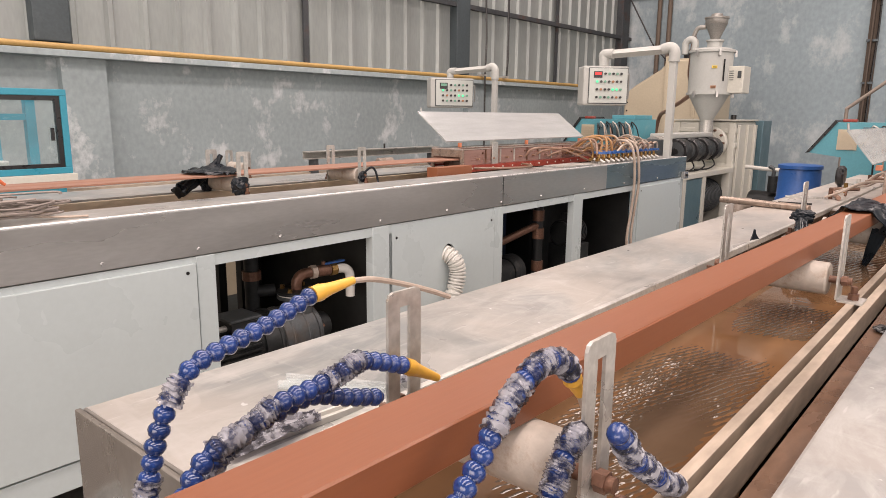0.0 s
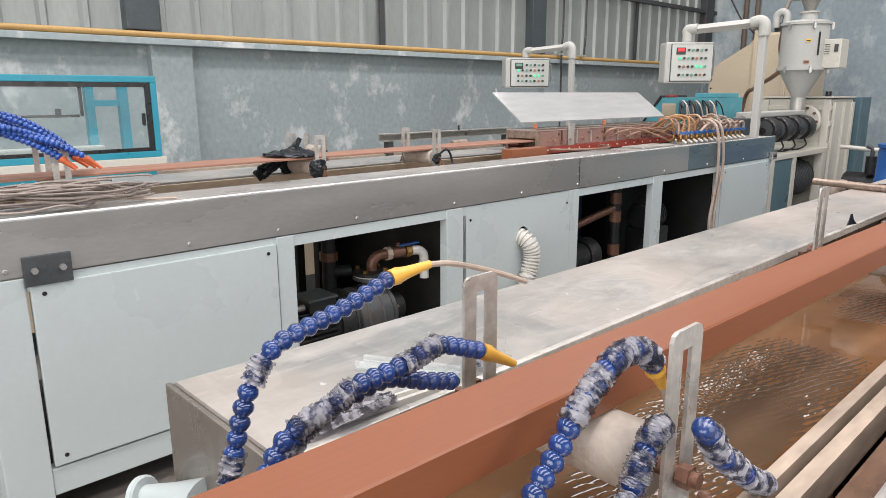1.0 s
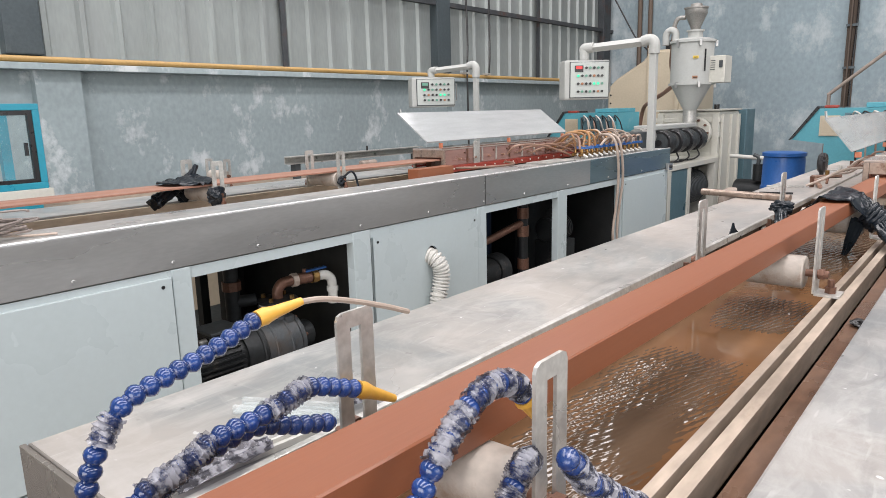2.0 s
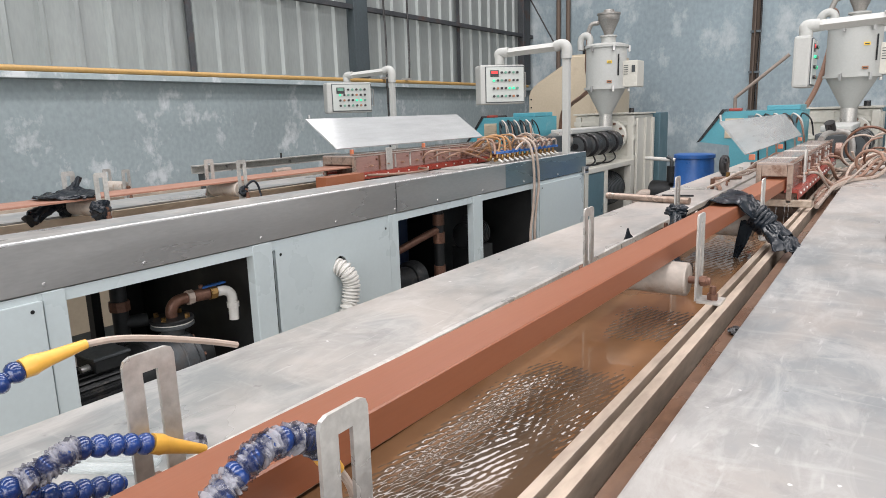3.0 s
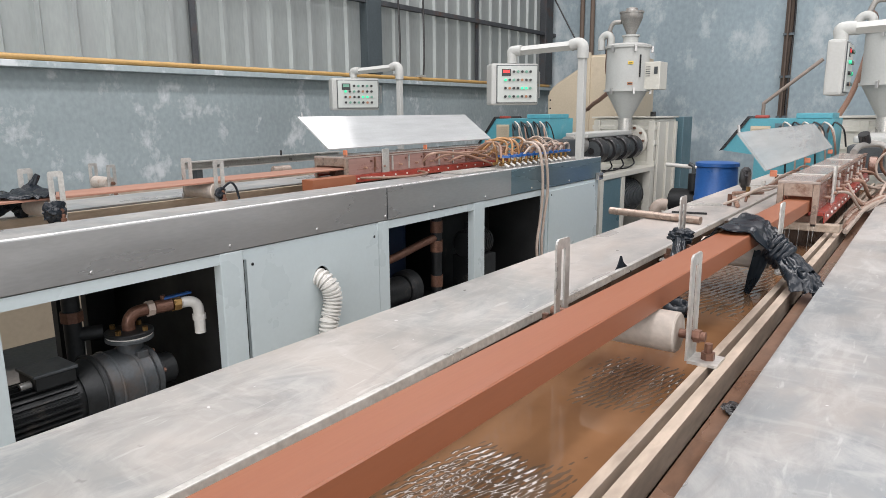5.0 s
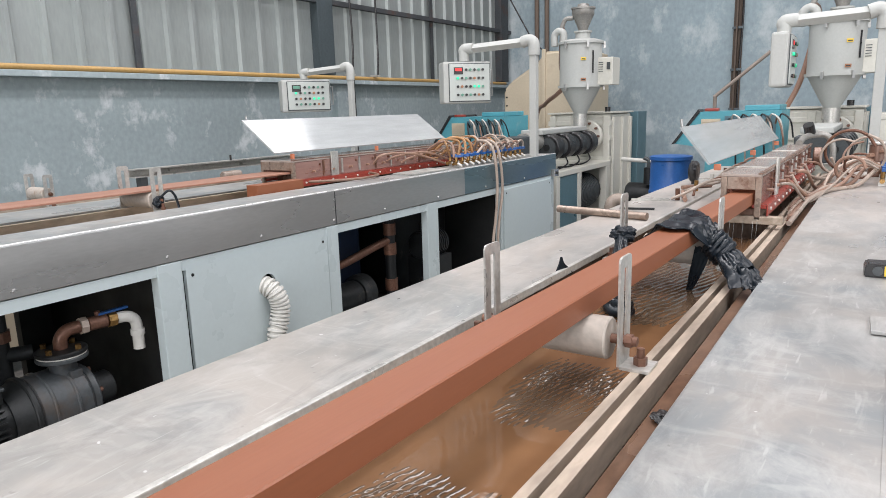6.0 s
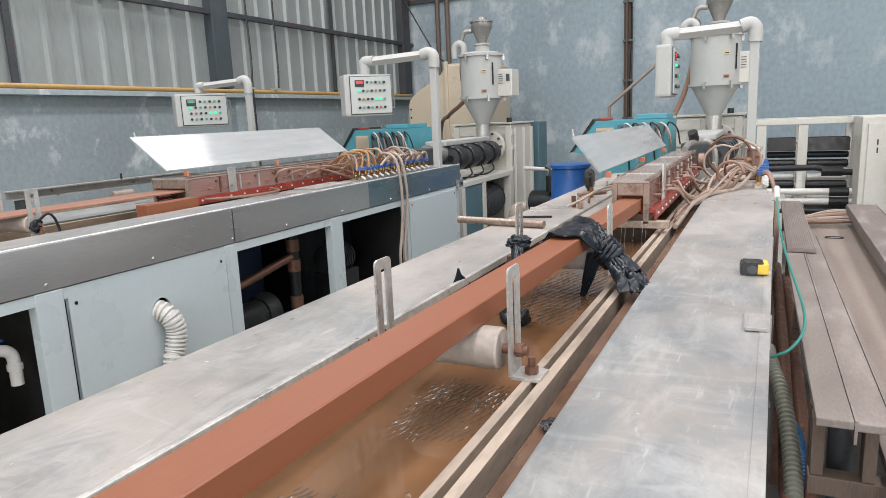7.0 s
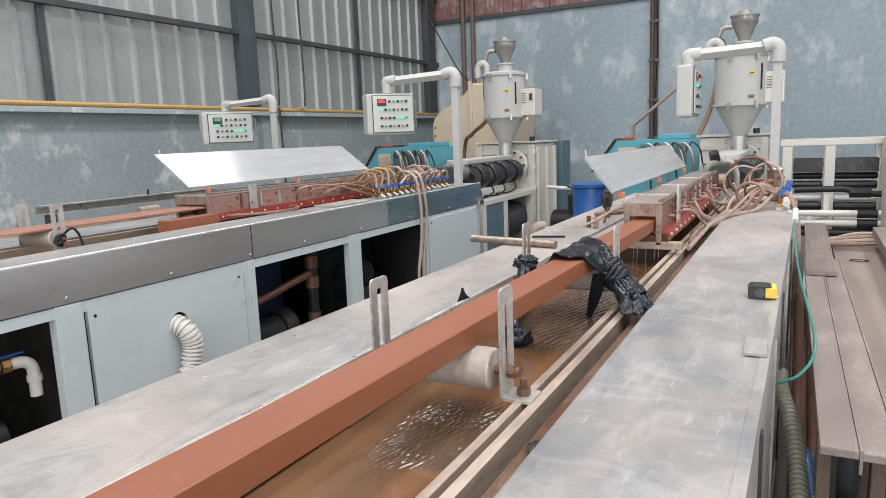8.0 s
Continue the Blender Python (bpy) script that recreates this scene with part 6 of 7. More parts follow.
    for k in range(9):
        y = 3.42 + k * 0.14
        bundle_hose(c, [(-0.38 + random.uniform(-0.06, 0.03), y, 0.957), (-0.35, y + 0.02, 0.99), (-0.29, y + 0.03, 1.02 + random.uniform(-0.02, 0.03)), (-0.22, y + 0.03, 1.045), (-0.14, y, 1.045)], 0.006, random.choice((HOSE, CLOUDY, RUST)))
    for k in range(4):
        y = 3.45 + k * 0.35
        part("fitting", rod(B(), (-0.40, y, DECK_Z), (-0.40, y, 1.0), 0.010, 8), (RUST, BRASS, PVC)[k % 3], c)
    part("hose_reel", rod(B(), (-0.50, 4.1, 1.014), (-0.46, 4.1, 1.014), 0.056, 20, 0.010), KNOB, c, "black coiled hose")
    part("reel_stand", box(B(), -0.49, -0.47, 4.09, 4.11, DECK_Z, 0.96), KNOB, c)


line1_hoses()


# ---- black film, cables and hoses on the second line ----
COIL = material("grubby_grey_cable", (0.22, 0.185, 0.165), 0.5, 0, 0.2, 8, 90, 0.05, rand=0.25)
# lighter copy of the hose blue: stronger light on these hoses, put into the colour
LIT_BLUE = material("lit_blue_hose_plastic", (0.012, 0.070, 0.32), 0.25, 0, 0.25, 30, 160, 0.08, rand=0.25, coat=0.3)


def line2_clutter():
    f = thing("black_film", "black plastic film bound round the roller's brackets", "plastic film", (-2.48, 1.52, 0.962))
    part("binding", knot(B(), (-2.352, 1.50, 1.005), 0.036, 3.0, (0.6, 1.1, 1.15)), BLACK, f)
    part("binding", knot(B(), (-2.615, 1.50, 1.005), 0.036, 8.0, (0.6, 1.1, 1.1)), BLACK, f)
    part("drape", film_sheet(B(), [((-2.61, 1.38, 1.065), (-2.60, 1.52, 1.085)), ((-2.55, 1.34, 1.068), (-2.54, 1.55, 1.085)), ((-2.48, 1.33, 1.07), (-2.47, 1.56, 1.078)), ((-2.42, 1.36, 1.068), (-2.41, 1.54, 1.068)), ((-2.385, 1.42, 1.064), (-2.38, 1.52, 1.066))], 0.004, 2.0, 0.010), BLACK, f)
    part("hanging_end", twist(B(), [(-2.60, 1.46, 1.03), (-2.58, 1.38, 1.0), (-2.57, 1.34, 0.985), (-2.56, 1.32, 0.972)], [0.022, 0.026], 2.0), BLACK, f)
    part("ear", twist(B(), [(-2.60, 1.52, 1.07), (-2.59, 1.54, 1.10), (-2.58, 1.555, 1.13)], [0.018, 0.008], 5.0), BLACK, f)
    g = thing("black_film", "black plastic strip knotted on the roller's bracket", "plastic film", (-2.36, 2.24, 0.962))
    part("binding", knot(B(), (-2.35, 2.235, 1.0), 0.022, 4.0, (0.7, 1.1, 1.1)), BLACK, g)
    part("loose_end", sweep(B(), curve([(-2.345, 2.24, 1.02), (-2.32, 2.27, 1.05), (-2.31, 2.29, 1.03), (-2.305, 2.30, 0.99), (-2.30, 2.30, 0.9665)], 6), 0.006, 6), BLACK, g)
    # coil of grey cable on the deck
    c = thing("cable_coil", "loose coil of grey cable lying on the steel deck", "cable", (-2.1, 0.35, 0.985))
    random.seed(4)
    for k in range(16):
        cx, cy = -2.09 + random.uniform(-0.02, 0.02), 0.36 + random.uniform(-0.12, 0.10)
        rx, ry = random.uniform(0.04, 0.095), random.uniform(0.13, 0.25)
        z = 0.99 + 0.0045 * k
        pts = [(cx + rx * math.cos(a) + random.uniform(-0.009, 0.009), cy + ry * math.sin(a) + random.uniform(-0.018, 0.018), z + random.uniform(0, 0.012)) for a in [q * 0.5 + k for q in range(random.randint(11, 16))]]
        part("cable", sweep(B(), curve(pts, 6), 0.0042, 6), COIL, c)
    part("cable", sweep(B(), curve([(-2.2, 0.05, 1.0), (-2.17, 0.2, 1.03), (-2.12, 0.4, 1.02), (-2.06, 0.62, 0.993), (-2.03, 0.72, 0.989)], 6), 0.0045, 6), CLOUDY, c)
    # blue hoses with orange nozzles above the board
    far_bead = bead_mesh(LIT_BLUE)
    for k in range(11):
        dx, dz, dy = -2.54 + 0.024 * k + random.uniform(-0.01, 0.01), random.uniform(-0.02, 0.05), random.uniform(-0.06, 0.06)
        coolant_hose([(dx, 0.02, 1.20 + dz), (dx, 0.15 + dy, 1.235 + dz), (dx + random.uniform(-0.03, 0.03), 0.29 + dy, 1.222 + dz), (dx + random.uniform(-0.03, 0.03), 0.41 + dy, 1.18 + dz * 0.6), (dx + 0.012, 0.50 + dy, 1.125)],
                     ((dx + 0.012, 0.50 + dy, 1.122), (dx + 0.02, 0.545 + dy, 1.082)), "blue segmented hose with an orange-red nozzle over the board", tip=FLAME, bead=far_bead)
    p = thing("hose_post", "steel pipe rack that carries the blue hoses", "rack", (-2.45, 0.02, 0.96))
    part("bar", box(B(), -2.66, -2.25, 0.0, 0.03, 1.17, 1.21, 0.003), PLATE, p)
    for x in (-2.655, -2.29):
        part("upright", box(B(), x, x + 0.03, 0.0, 0.03, 0.0, 1.17, 0.003), PLATE, p)


line2_clutter()


def drips():
    d = thing("water_drips", "thin strands of water falling from the calibrator", "water", (-0.05, 2.95, 0.88))
    random.seed(12)
    for k in range(5):
        x, y = -0.09 + 0.024 * k + random.uniform(-0.012, 0.012), 2.935 + random.uniform(-0.012, 0.006)
        part("strand", sweep(B(), [(x, y, 0.972 - random.uniform(0, 0.02)), (x + 0.001, y - 0.002, 0.94), (x - 0.001, y - 0.004, 0.905), (x, y - 0.005, 0.8785)], [0.0008, 0.0013, 0.0005, 0.0016], 6), PANE, d)
    v = thing("vacuum_pipe", "bright steel vacuum pipe with an elbow behind the calibrator", "pipe", (0.0, 4.9, 0.97))
    part("tube", sweep(B(), curve([(-0.06, 4.72, 1.125), (-0.05, 4.9, 1.15), (0.0, 5.02, 1.16), (0.06, 5.04, 1.15), (0.09, 5.04, 1.08), (0.09, 5.04, 0.98)], 7), 0.018, 14), LOADER, v)
    part("flange", rod(B(), (0.09, 5.04, 0.975), (0.09, 5.04, 0.99), 0.045, 18), PLATE, v)
    part("gauge", rod(B(), (-0.03, 4.99, 1.17), (-0.04, 4.96, 1.22), 0.03, 16), KNOB, v)


drips()


# ---- the third line by the wall ----
def third_line():
    t = thing("cooling_table", "grey steel cooling table along the plastered wall", "cooling table", (-3.9, 3.0, 0))
    part("deck", box(B(), -4.25, -3.55, -1.5, 5.4, 0.80, 0.83, 0.004), PLAIN_DECK, t)
    part("side_panel", box(B(), -3.57, -3.555, -1.5, 5.4, 0.15, 0.80), BEIGE, t)
    for x in (-4.2, -3.65):
        for y in (-1.4, 1.2, 3.2, 5.3):
            part("leg", box(B(), x, x + 0.05, y, y + 0.05, 0, 0.80), GREYSTEEL, t)
    part("slotted_rail", prism(B(), [(-4.03, 0.83), (-3.99, 0.83), (-3.99, 0.87), (-4.03, 0.87)], "y", -1.4, 5.3), RAIL, t)
    part("slotted_rail", prism(B(), [(-3.80, 0.83), (-3.76, 0.83), (-3.76, 0.87), (-3.80, 0.87)], "y", -1.4, 5.3), RAIL, t)
    roller_station(2.5, -4.02, -3.80, 0.945, 0.87, 1.06, rolls=False)
    b = thing("steel_channel", "long grey steel channel propped over the far table", "channel", (-4.0, 3.9, 0.83))
    part("web", prism(B(), [(-4.02, 0.97), (-3.94, 0.97), (-3.94, 0.978), (-4.012, 0.978), (-4.012, 1.022), (-3.94, 1.022), (-3.94, 1.03), (-4.02, 1.03)], "y", 3.15, 4.7), PLATE, b)
    for y in (3.2, 4.6):
        part("prop", box(B(), -4.01, -3.95, y, y + 0.05, 0.83, 0.97), GREYIRON, b)
    part("pipe_end", rod(B(), (-3.9, 3.85, 0.92), (-3.9, 4.02, 0.92), 0.035, 14, 0.006), CLOUDY, b)
    part("screw_jack", rod(B(), (-3.97, 4.0, 1.03), (-3.97, 4.0, 1.07), 0.008, 8), DARK, b)


third_line()


def guard_machine():
    g = thing("haul_off_guard", "teal framed machine guard with clear panes and black gaskets", "machine guard", (-3.9, 0.4, 0))
    x, y0, y1, z0, z1 = -3.85, -0.85, 1.385, 0.975, 1.44
    for a, b, c, d in ((y0, y1, z1 - 0.035, z1), (y0, y1, z0, z0 + 0.035), (y0, y0 + 0.035, z0 + 0.035, z1 - 0.035), (y1 - 0.035, y1, z0 + 0.035, z1 - 0.035)):
        part("frame_bar", box(B(), x - 0.04, x, a, b, c, d, 0.003), TEAL, g)
    for a, b, c, d in ((y0 + 0.036, y1 - 0.036, z1 - 0.062, z1 - 0.036), (y0 + 0.036, y1 - 0.036, z0 + 0.036, z0 + 0.056), (y1 - 0.062, y1 - 0.036, z0 + 0.056, z1 - 0.062)):
        part("gasket", box(B(), x - 0.032, x - 0.006, a, b, c, d), KNOB, g)
    part("pane", box(B(), x - 0.022, x - 0.016, y0 + 0.036, y1 - 0.062, z0 + 0.056, z1 - 0.062), GLAZING, g)
    part("inner_frame", box(B(), x - 0.20, x - 0.185, y0, 1.03, 1.385, 1.40), KNOB, g)
    part("inner_frame", box(B(), x - 0.20, x - 0.185, 1.015, 1.03, 1.215, 1.384), KNOB, g)
    part("latch", box(B(), x - 0.184, x - 0.17, 0.88, 0.91, 1.21, 1.26, 0.003), KNOB, g)
    part("gasket", box(B(), x - 0.25, x - 0.23, y0, 1.02, 1.21, 1.225), KNOB, g)
    part("sill", box(B(), x - 0.30, x + 0.01, y0, y1 + 0.02, 0.905, 0.974, 0.004), CREAM, g, "cream machine sill")
    part("lower_panel", box(B(), x - 0.28, x - 0.005, y0, y1 - 0.04, 0.10, 0.904, 0.004), TEAL, g)
    for y in (y0 + 0.05, y1 - 0.12):
        part("foot", box(B(), x - 0.2, x - 0.1, y, y + 0.08, 0, 0.10), DARK, g)
    for y, w in ((1.05, 0.045), (1.235, 0.05)):
        part("inner_post", box(B(), x - 0.24, x - 0.19, y, y + w, 0.974, z1 - 0.03), TEAL, g)
    part("inner_bar", box(B(), x - 0.235, x - 0.195, 1.096, 1.234, 1.27, 1.305), TEAL, g)
    part("back_bar", box(B(), x - 0.30, x - 0.26, y0, y1, z1 - 0.04, z1), TEAL, g)
    part("inner_slab", box(B(), x - 0.18, x - 0.10, 0.0, 1.1, 0.974, 1.05, 0.01), DRYER, g)
    part("handle", box(B(), x - 0.012, x + 0.006, 1.29, 1.305, 1.16, 1.23), KNOB, g)


guard_machine()


# ---- by the end wall ----
def wall_services():
    for y, z1 in ((6.50, 3.2), (6.95, 4.0)):
        c = thing("hanging_cable", "dark cable hanging down the sheet cladding", "cable", (WEST + 0.14, y, 1.8))
        part("cable", sweep(B(), curve([(WEST + 0.25, y - 0.05, ROOF), (WEST + 0.21, y, z1), (WEST + 0.22, y + 0.02, 2.2), (WEST + 0.20, y + 0.03, 1.80)] + ([(WEST + 0.19, y + 0.05, 1.2), (WEST + 0.19, y + 0.05, 0.4)] if z1 < 3.5 else []), 6), 0.011, 6), KNOB, c)
        part("hook", box(B(), WEST + 0.10, WEST + 0.22, y, y + 0.05, 1.7815, 1.80), PLATE, c)
    for x in (-4.42, -4.25):
        solo("brown_conduit", sweep(B(), [(x, NORTH - 0.06, 0.0), (x, NORTH - 0.06, ROOF)], 0.035, 10), TIMBER, "brown painted conduit up the end wall", "pipe")
    q = thing("wall_upright", "dark rusty steel upright with a cable up the end wall", "upright", (-1.45, NORTH, 0))
    part("flange", box(B(), -1.515, -1.395, NORTH - 0.022, NORTH - 0.002, 0.0, ROOF, 0.003), TIMBER, q)
    part("web", box(B(), -1.47, -1.452, NORTH - 0.11, NORTH - 0.0225, 0.0, ROOF), TIMBER, q)
    part("cable", sweep(B(), curve([(-1.41 + 0.012 * math.sin(k * 1.9), NORTH - 0.04, k * 0.62) for k in range(11)], 4), 0.013, 8), KNOB, q)
    for z in (1.25, 1.78, 2.33, 2.86):
        part("bracket", box(B(), -1.525, -1.385, NORTH - 0.062, NORTH - 0.0225, z, z + 0.03), GREYSTEEL, q)
    t = thing("leaning_pipe", "straight tan pipe leaning over the power cabinet", "pipe", (-1.2, 8.3, 0))
    part("tube", rod(B(), (-0.72, 8.3, 1.86), (-1.25, 8.3, 1.42), 0.019, 10), PALE, t)
    part("stand", rod(B(), (-1.24, 8.3, 1.43), (-1.24, 8.3, 0.0), 0.019, 10), PALE, t)
    f = thing("feed_hose", "tan suction hose from the floor to the vacuum loader", "hose", (-2.6, 7.3, 0))
    part("tube", sweep(B(), curve([(-2.55, 7.22, 2.16), (-2.575, 7.25, 1.95), (-2.62, 7.35, 1.78), (-2.62, 7.45, 1.60), (-2.78, 7.6, 1.50), (-3.1, 8.0, 1.40), (-3.4, 8.4, 1.2), (-3.5, 8.5, 0.02)], 8), 0.024, 10), HOSE, f)
    f = thing("feed_hose", "tan suction hose rising to the vacuum loader", "hose", (-0.3, 7.3, 0))
    part("tube", sweep(B(), curve([(-0.26, 7.22, 2.16), (-0.25, 7.55, 2.12), (-0.30, 7.6, 1.80), (-0.38, 7.6, 1.48), (-0.53, 7.6, 1.15), (-0.60, 7.62, 0.9), (-0.60, 7.62, 0.02)], 8), 0.024, 10), HOSE, f)
    c = thing("feed_cable", "dark cable running up to the roof", "cable", (-3.0, 9.4, 0))
    part("cable", sweep(B(), curve([(-4.75, 9.8, 3.4), (-4.2, 9.9, 2.4), (-3.9, 9.9, 1.9), (-3.85, 9.9, 0.02)], 6), 0.012, 6), KNOB, c)


wall_services()


def storage_tank():
    t = thing("storage_tank", "large beige plastic hopper tank with a sloped shoulder", "tank", (-3.3, 9.0, 0))
    bm = prism(B(), [(-4.05, 0.75), (-4.05, 1.60), (-3.95, 1.71), (-3.52, 1.96), (-3.48, 2.07), (-2.98, 2.07), (-2.93, 2.02), (-2.93, 0.75), (-3.2, 0.45), (-3.7, 0.45)], "y", 8.75, 9.75)
    bmesh.ops.bevel(bm, geom=list(bm.edges), offset=0.03, segments=3, affect="EDGES")
    part("body", bm, BEIGE, t)
    for x in (-3.48, -3.1):
        part("corner_rib", box(B(), x, x + 0.05, 8.725, 8.76, 0.8, 2.10, 0.008), BEIGE, t)
    part("filler_neck", rod(B(), (-3.3, 9.1, 2.07), (-3.3, 9.1, 2.20), 0.085, 18, 0.01), KNOB, t, "black filler neck")
    for x in (-3.95, -3.05):
        for y in (8.85, 9.6):
            part("leg", box(B(), x, x + 0.08, y, y + 0.08, 0, 0.78), GREYSTEEL, t)
    for k in range(7):
        p = Vector((-4.0, 8.752, 0.85 + k * 0.11))
        part("rivet", rod(B(), p, p - Vector((0, 0.008, 0)), 0.012, 8), KNOB, t)


storage_tank()


def barrel(x, y):
    b = thing("plastic_barrel", "blue plastic barrel standing on the concrete floor", "barrel", (x, y, 0))
    part("body", lathe(B(), [(q * 0.84, z) for q, z in [(0.19, 0.002), (0.215, 0.03), (0.215, 0.26), (0.225, 0.27), (0.225, 0.30), (0.215, 0.31), (0.215, 0.55), (0.225, 0.56), (0.225, 0.59), (0.215, 0.60), (0.21, 0.84), (0.20, 0.88)]], (x, y, 0), 28), BARREL, b)
    part("rim", lathe(B(), [(q * 0.84, z) for q, z in [(0.208, 0.865), (0.222, 0.87), (0.222, 0.90), (0.20, 0.905)]], (x, y, 0), 28), BARREL, b)


barrel(-1.27, 6.7)


def floor_pump():
    p = thing("floor_pump", "dark pump with grey pipework behind the extruder", "pump", (-1.75, 7.6, 0))
    part("base", box(B(), -1.95, -1.55, 7.4, 7.8, 0.002, 0.10, 0.01), RUST, p)
    part("motor", rod(B(), (-1.95, 7.6, 0.42), (-1.65, 7.6, 0.42), 0.13, 20, 0.015), DARK, p)
    part("stand", box(B(), -1.9, -1.6, 7.5, 7.7, 0.10, 0.31, 0.01), DARK, p)
    part("valve", rod(B(), (-1.7, 7.5, 0.55), (-1.7, 7.5, 0.72), 0.05, 12), DARK, p)
    part("pipe", sweep(B(), curve([(-2.0, 7.55, 0.80), (-1.8, 7.52, 0.79), (-1.6, 7.5, 0.78), (-1.45, 7.5, 0.74), (-1.42, 7.5, 0.5)], 6), 0.022, 10), PVC, p)
    part("pipe", sweep(B(), curve([(-1.7, 7.5, 0.72), (-1.7, 7.5, 0.79), (-1.75, 7.5, 0.82)], 6), 0.02, 10), GREYIRON, p)
    e = thing("pvc_elbow", "dusty beige pipe elbow standing in the aisle", "pipe", (-1.5, 5.55, 0))
    part("tube", sweep(B(), curve([(-1.50, 5.75, 0.002), (-1.50, 5.75, 0.45), (-1.497, 5.75, 0.56), (-1.48, 5.76, 0.60), (-1.45, 5.775, 0.615), (-1.42, 5.79, 0.61)], 7), 0.048, 16), CLOUDY, e)


floor_pump()


# ---- pipe rack and boards on the open side ----
def roller_rack():
    r = thing("pipe_rack", "white painted steel frame with black rollers and pipes", "machine frame", (0.9, 7.2, 0))
    y0, y1 = 7.0, 7.55
    for x in (0.30, 0.62, 1.02, 1.40):
        for y in (y0, y1):
            part("post", box(B(), x, x + 0.075, y, y + 0.06, 0, 1.19, 0.004), CREAM, r, "white painted post")
    for y in (y0, y1):
        part("top_rail", box(B(), 0.28, 1.50, y - 0.005, y + 0.065, 1.191, 1.24, 0.004), CREAM, r)
    for x in (0.31, 0.63, 1.03, 1.41):
        part("top_rail", box(B(), x, x + 0.06, y0 + 0.066, y1 - 0.006, 1.195, 1.238, 0.004), CREAM, r)
    for a, b in ((0.385, 0.61), (0.70, 1.01), (1.10, 1.39)):
        for z, rr, m in ((1.04, 0.042, KNOB), (0.93, 0.028, DARK), (0.855, 0.034, KNOB), (0.74, 0.026, PVC), (0.67, 0.04, KNOB), (0.56, 0.03, PVC), (0.48, 0.04, KNOB)):
            q = part("roller", rod(B(), (a, y0 + 0.12, z), (b, y0 + 0.12, z), rr, 18, 0.008), m, r, "black rubber roller")
            part("hub", rod(B(), (b - 0.05, y0 + 0.12, z), (b + 0.006, y0 + 0.12, z), rr * 0.55, 12), PLATE, q)
        part("plate", box(B(), a, b, y0 + 0.05, y0 + 0.07, 0.965, 1.075), KNOB, r)
    part("pipe", sweep(B(), [(0.40, 6.85, 0.83), (0.75, 6.85, 0.84), (0.95, 6.85, 0.80), (1.5, 6.85, 0.80)], 0.026, 10), DARK, r)
    part("valve", rod(B(), (0.80, 6.85, 0.81), (0.95, 6.85, 0.81), 0.042, 8), DARK, r)
    part("green_coupling", rod(B(), (1.06, 6.85, 0.80), (1.16, 6.85, 0.80), 0.03, 8), GREENHOSE, r, "green coupling")
    part("pipe_stand", box(B(), 0.62, 0.66, 6.83, 6.87, 0.0, 0.80), PVC, r)
    for z, m in ((0.64, PVC), (0.56, PVC), (0.48, DARK)):
        part("pipe", sweep(B(), [(0.34, 6.80, z), (0.8, 6.80, z + 0.005), (1.6, 6.80, z + 0.01)], 0.028, 10), m, r)
        part("clamp", rod(B(), (0.86, 6.80, z + 0.004), (1.0, 6.80, z + 0.004), 0.036, 8), DARK, r)
    part("pipe_stand", box(B(), 0.5, 0.54, 6.78, 6.82, 0.0, 0.66), PVC, r)
    part("pipe_stand", box(B(), 1.3, 1.34, 6.78, 6.87, 0.0, 0.80), PVC, r)
    c = thing("electric_cabinet", "white enamelled machine cabinet beside the pipe rack", "cabinet", (1.9, 7.0, 0))
    part("case", box(B(), 1.02, 1.85, 6.42, 6.98, 0.0, 1.25, 0.01), CREAM, c)
    part("door", box(B(), 1.06, 1.81, 6.405, 6.419, 0.05, 1.20, 0.004), CREAM, c)
    for z in (0.98, 1.04):
        part("print_bar", box(B(), 1.12, 1.13, 6.402, 6.405, z, z + 0.04), KNOB, c)


roller_rack()


def board(name, x0, x1, y0, y1, z0, z1, mat, label, ribs=0, lip=False, rot=0.0):
    c = ((x0 + x1) / 2, (y0 + y1) / 2)
    t = thing(name, label, "board", (*c, z0), "boards stacked beside the line")
    m = Matrix.Translation((*c, 0)) @ Matrix.Rotation(radians(rot), 4, "Z")
    w, l = (x1 - x0) / 2, (y1 - y0) / 2
    part("plank", box(B(), -w, w, -l, l, z0, z1, 0.003, m), mat, t)
    for k in range(ribs):
        x = -w + 0.008 + (2 * w - 0.016) * k / (ribs - 1)
        part("rib", box(B(), x - 0.002, x + 0.002, -l + 0.002, l - 0.002, z1, z1 + 0.0025, 0, m), mat, t)
    if lip:
        part("lip", box(B(), w + 0.0005, w + 0.006, -l, l, z0 - 0.03, z1 + 0.002, 0, m), mat, t)
    return t


board("composite_board", 0.478, 0.545, 1.90, 4.15, 0.732, 0.75, BOARD, "grey composite board lying on timber bearers", lip=True, rot=0.6)
board("composite_board", 0.552, 0.615, 1.90, 4.05, 0.730, 0.748, BOARD, "grey composite board lying on timber bearers", lip=True, rot=0.4)
board("composite_board", 0.475, 0.585, 3.60, 5.15, 0.752, 0.772, BOARD, "grey finely ribbed composite board laid across others", ribs=13)
board("pale_sheet", 0.63, 1.32, 1.2, 5.25, 0.60, 0.625, PALE, "wide pale brown board sheet on a low bench")
board("composite_board", 0.812, 0.962, 1.35, 5.2, 0.70, 0.75, BOARD, "grey hollow composite board stacked on a sheet", lip=True, rot=-0.7)
board("composite_board", 0.845, 1.02, 1.5, 5.15, 0.626, 0.6995, BOARD, "grey hollow composite board lying under another on the sheet", rot=-0.7)
board("composite_board", 0.62, 0.95, 5.28, 5.34, 0.60, 0.66, PALE, "pale plank end lying across the bench")


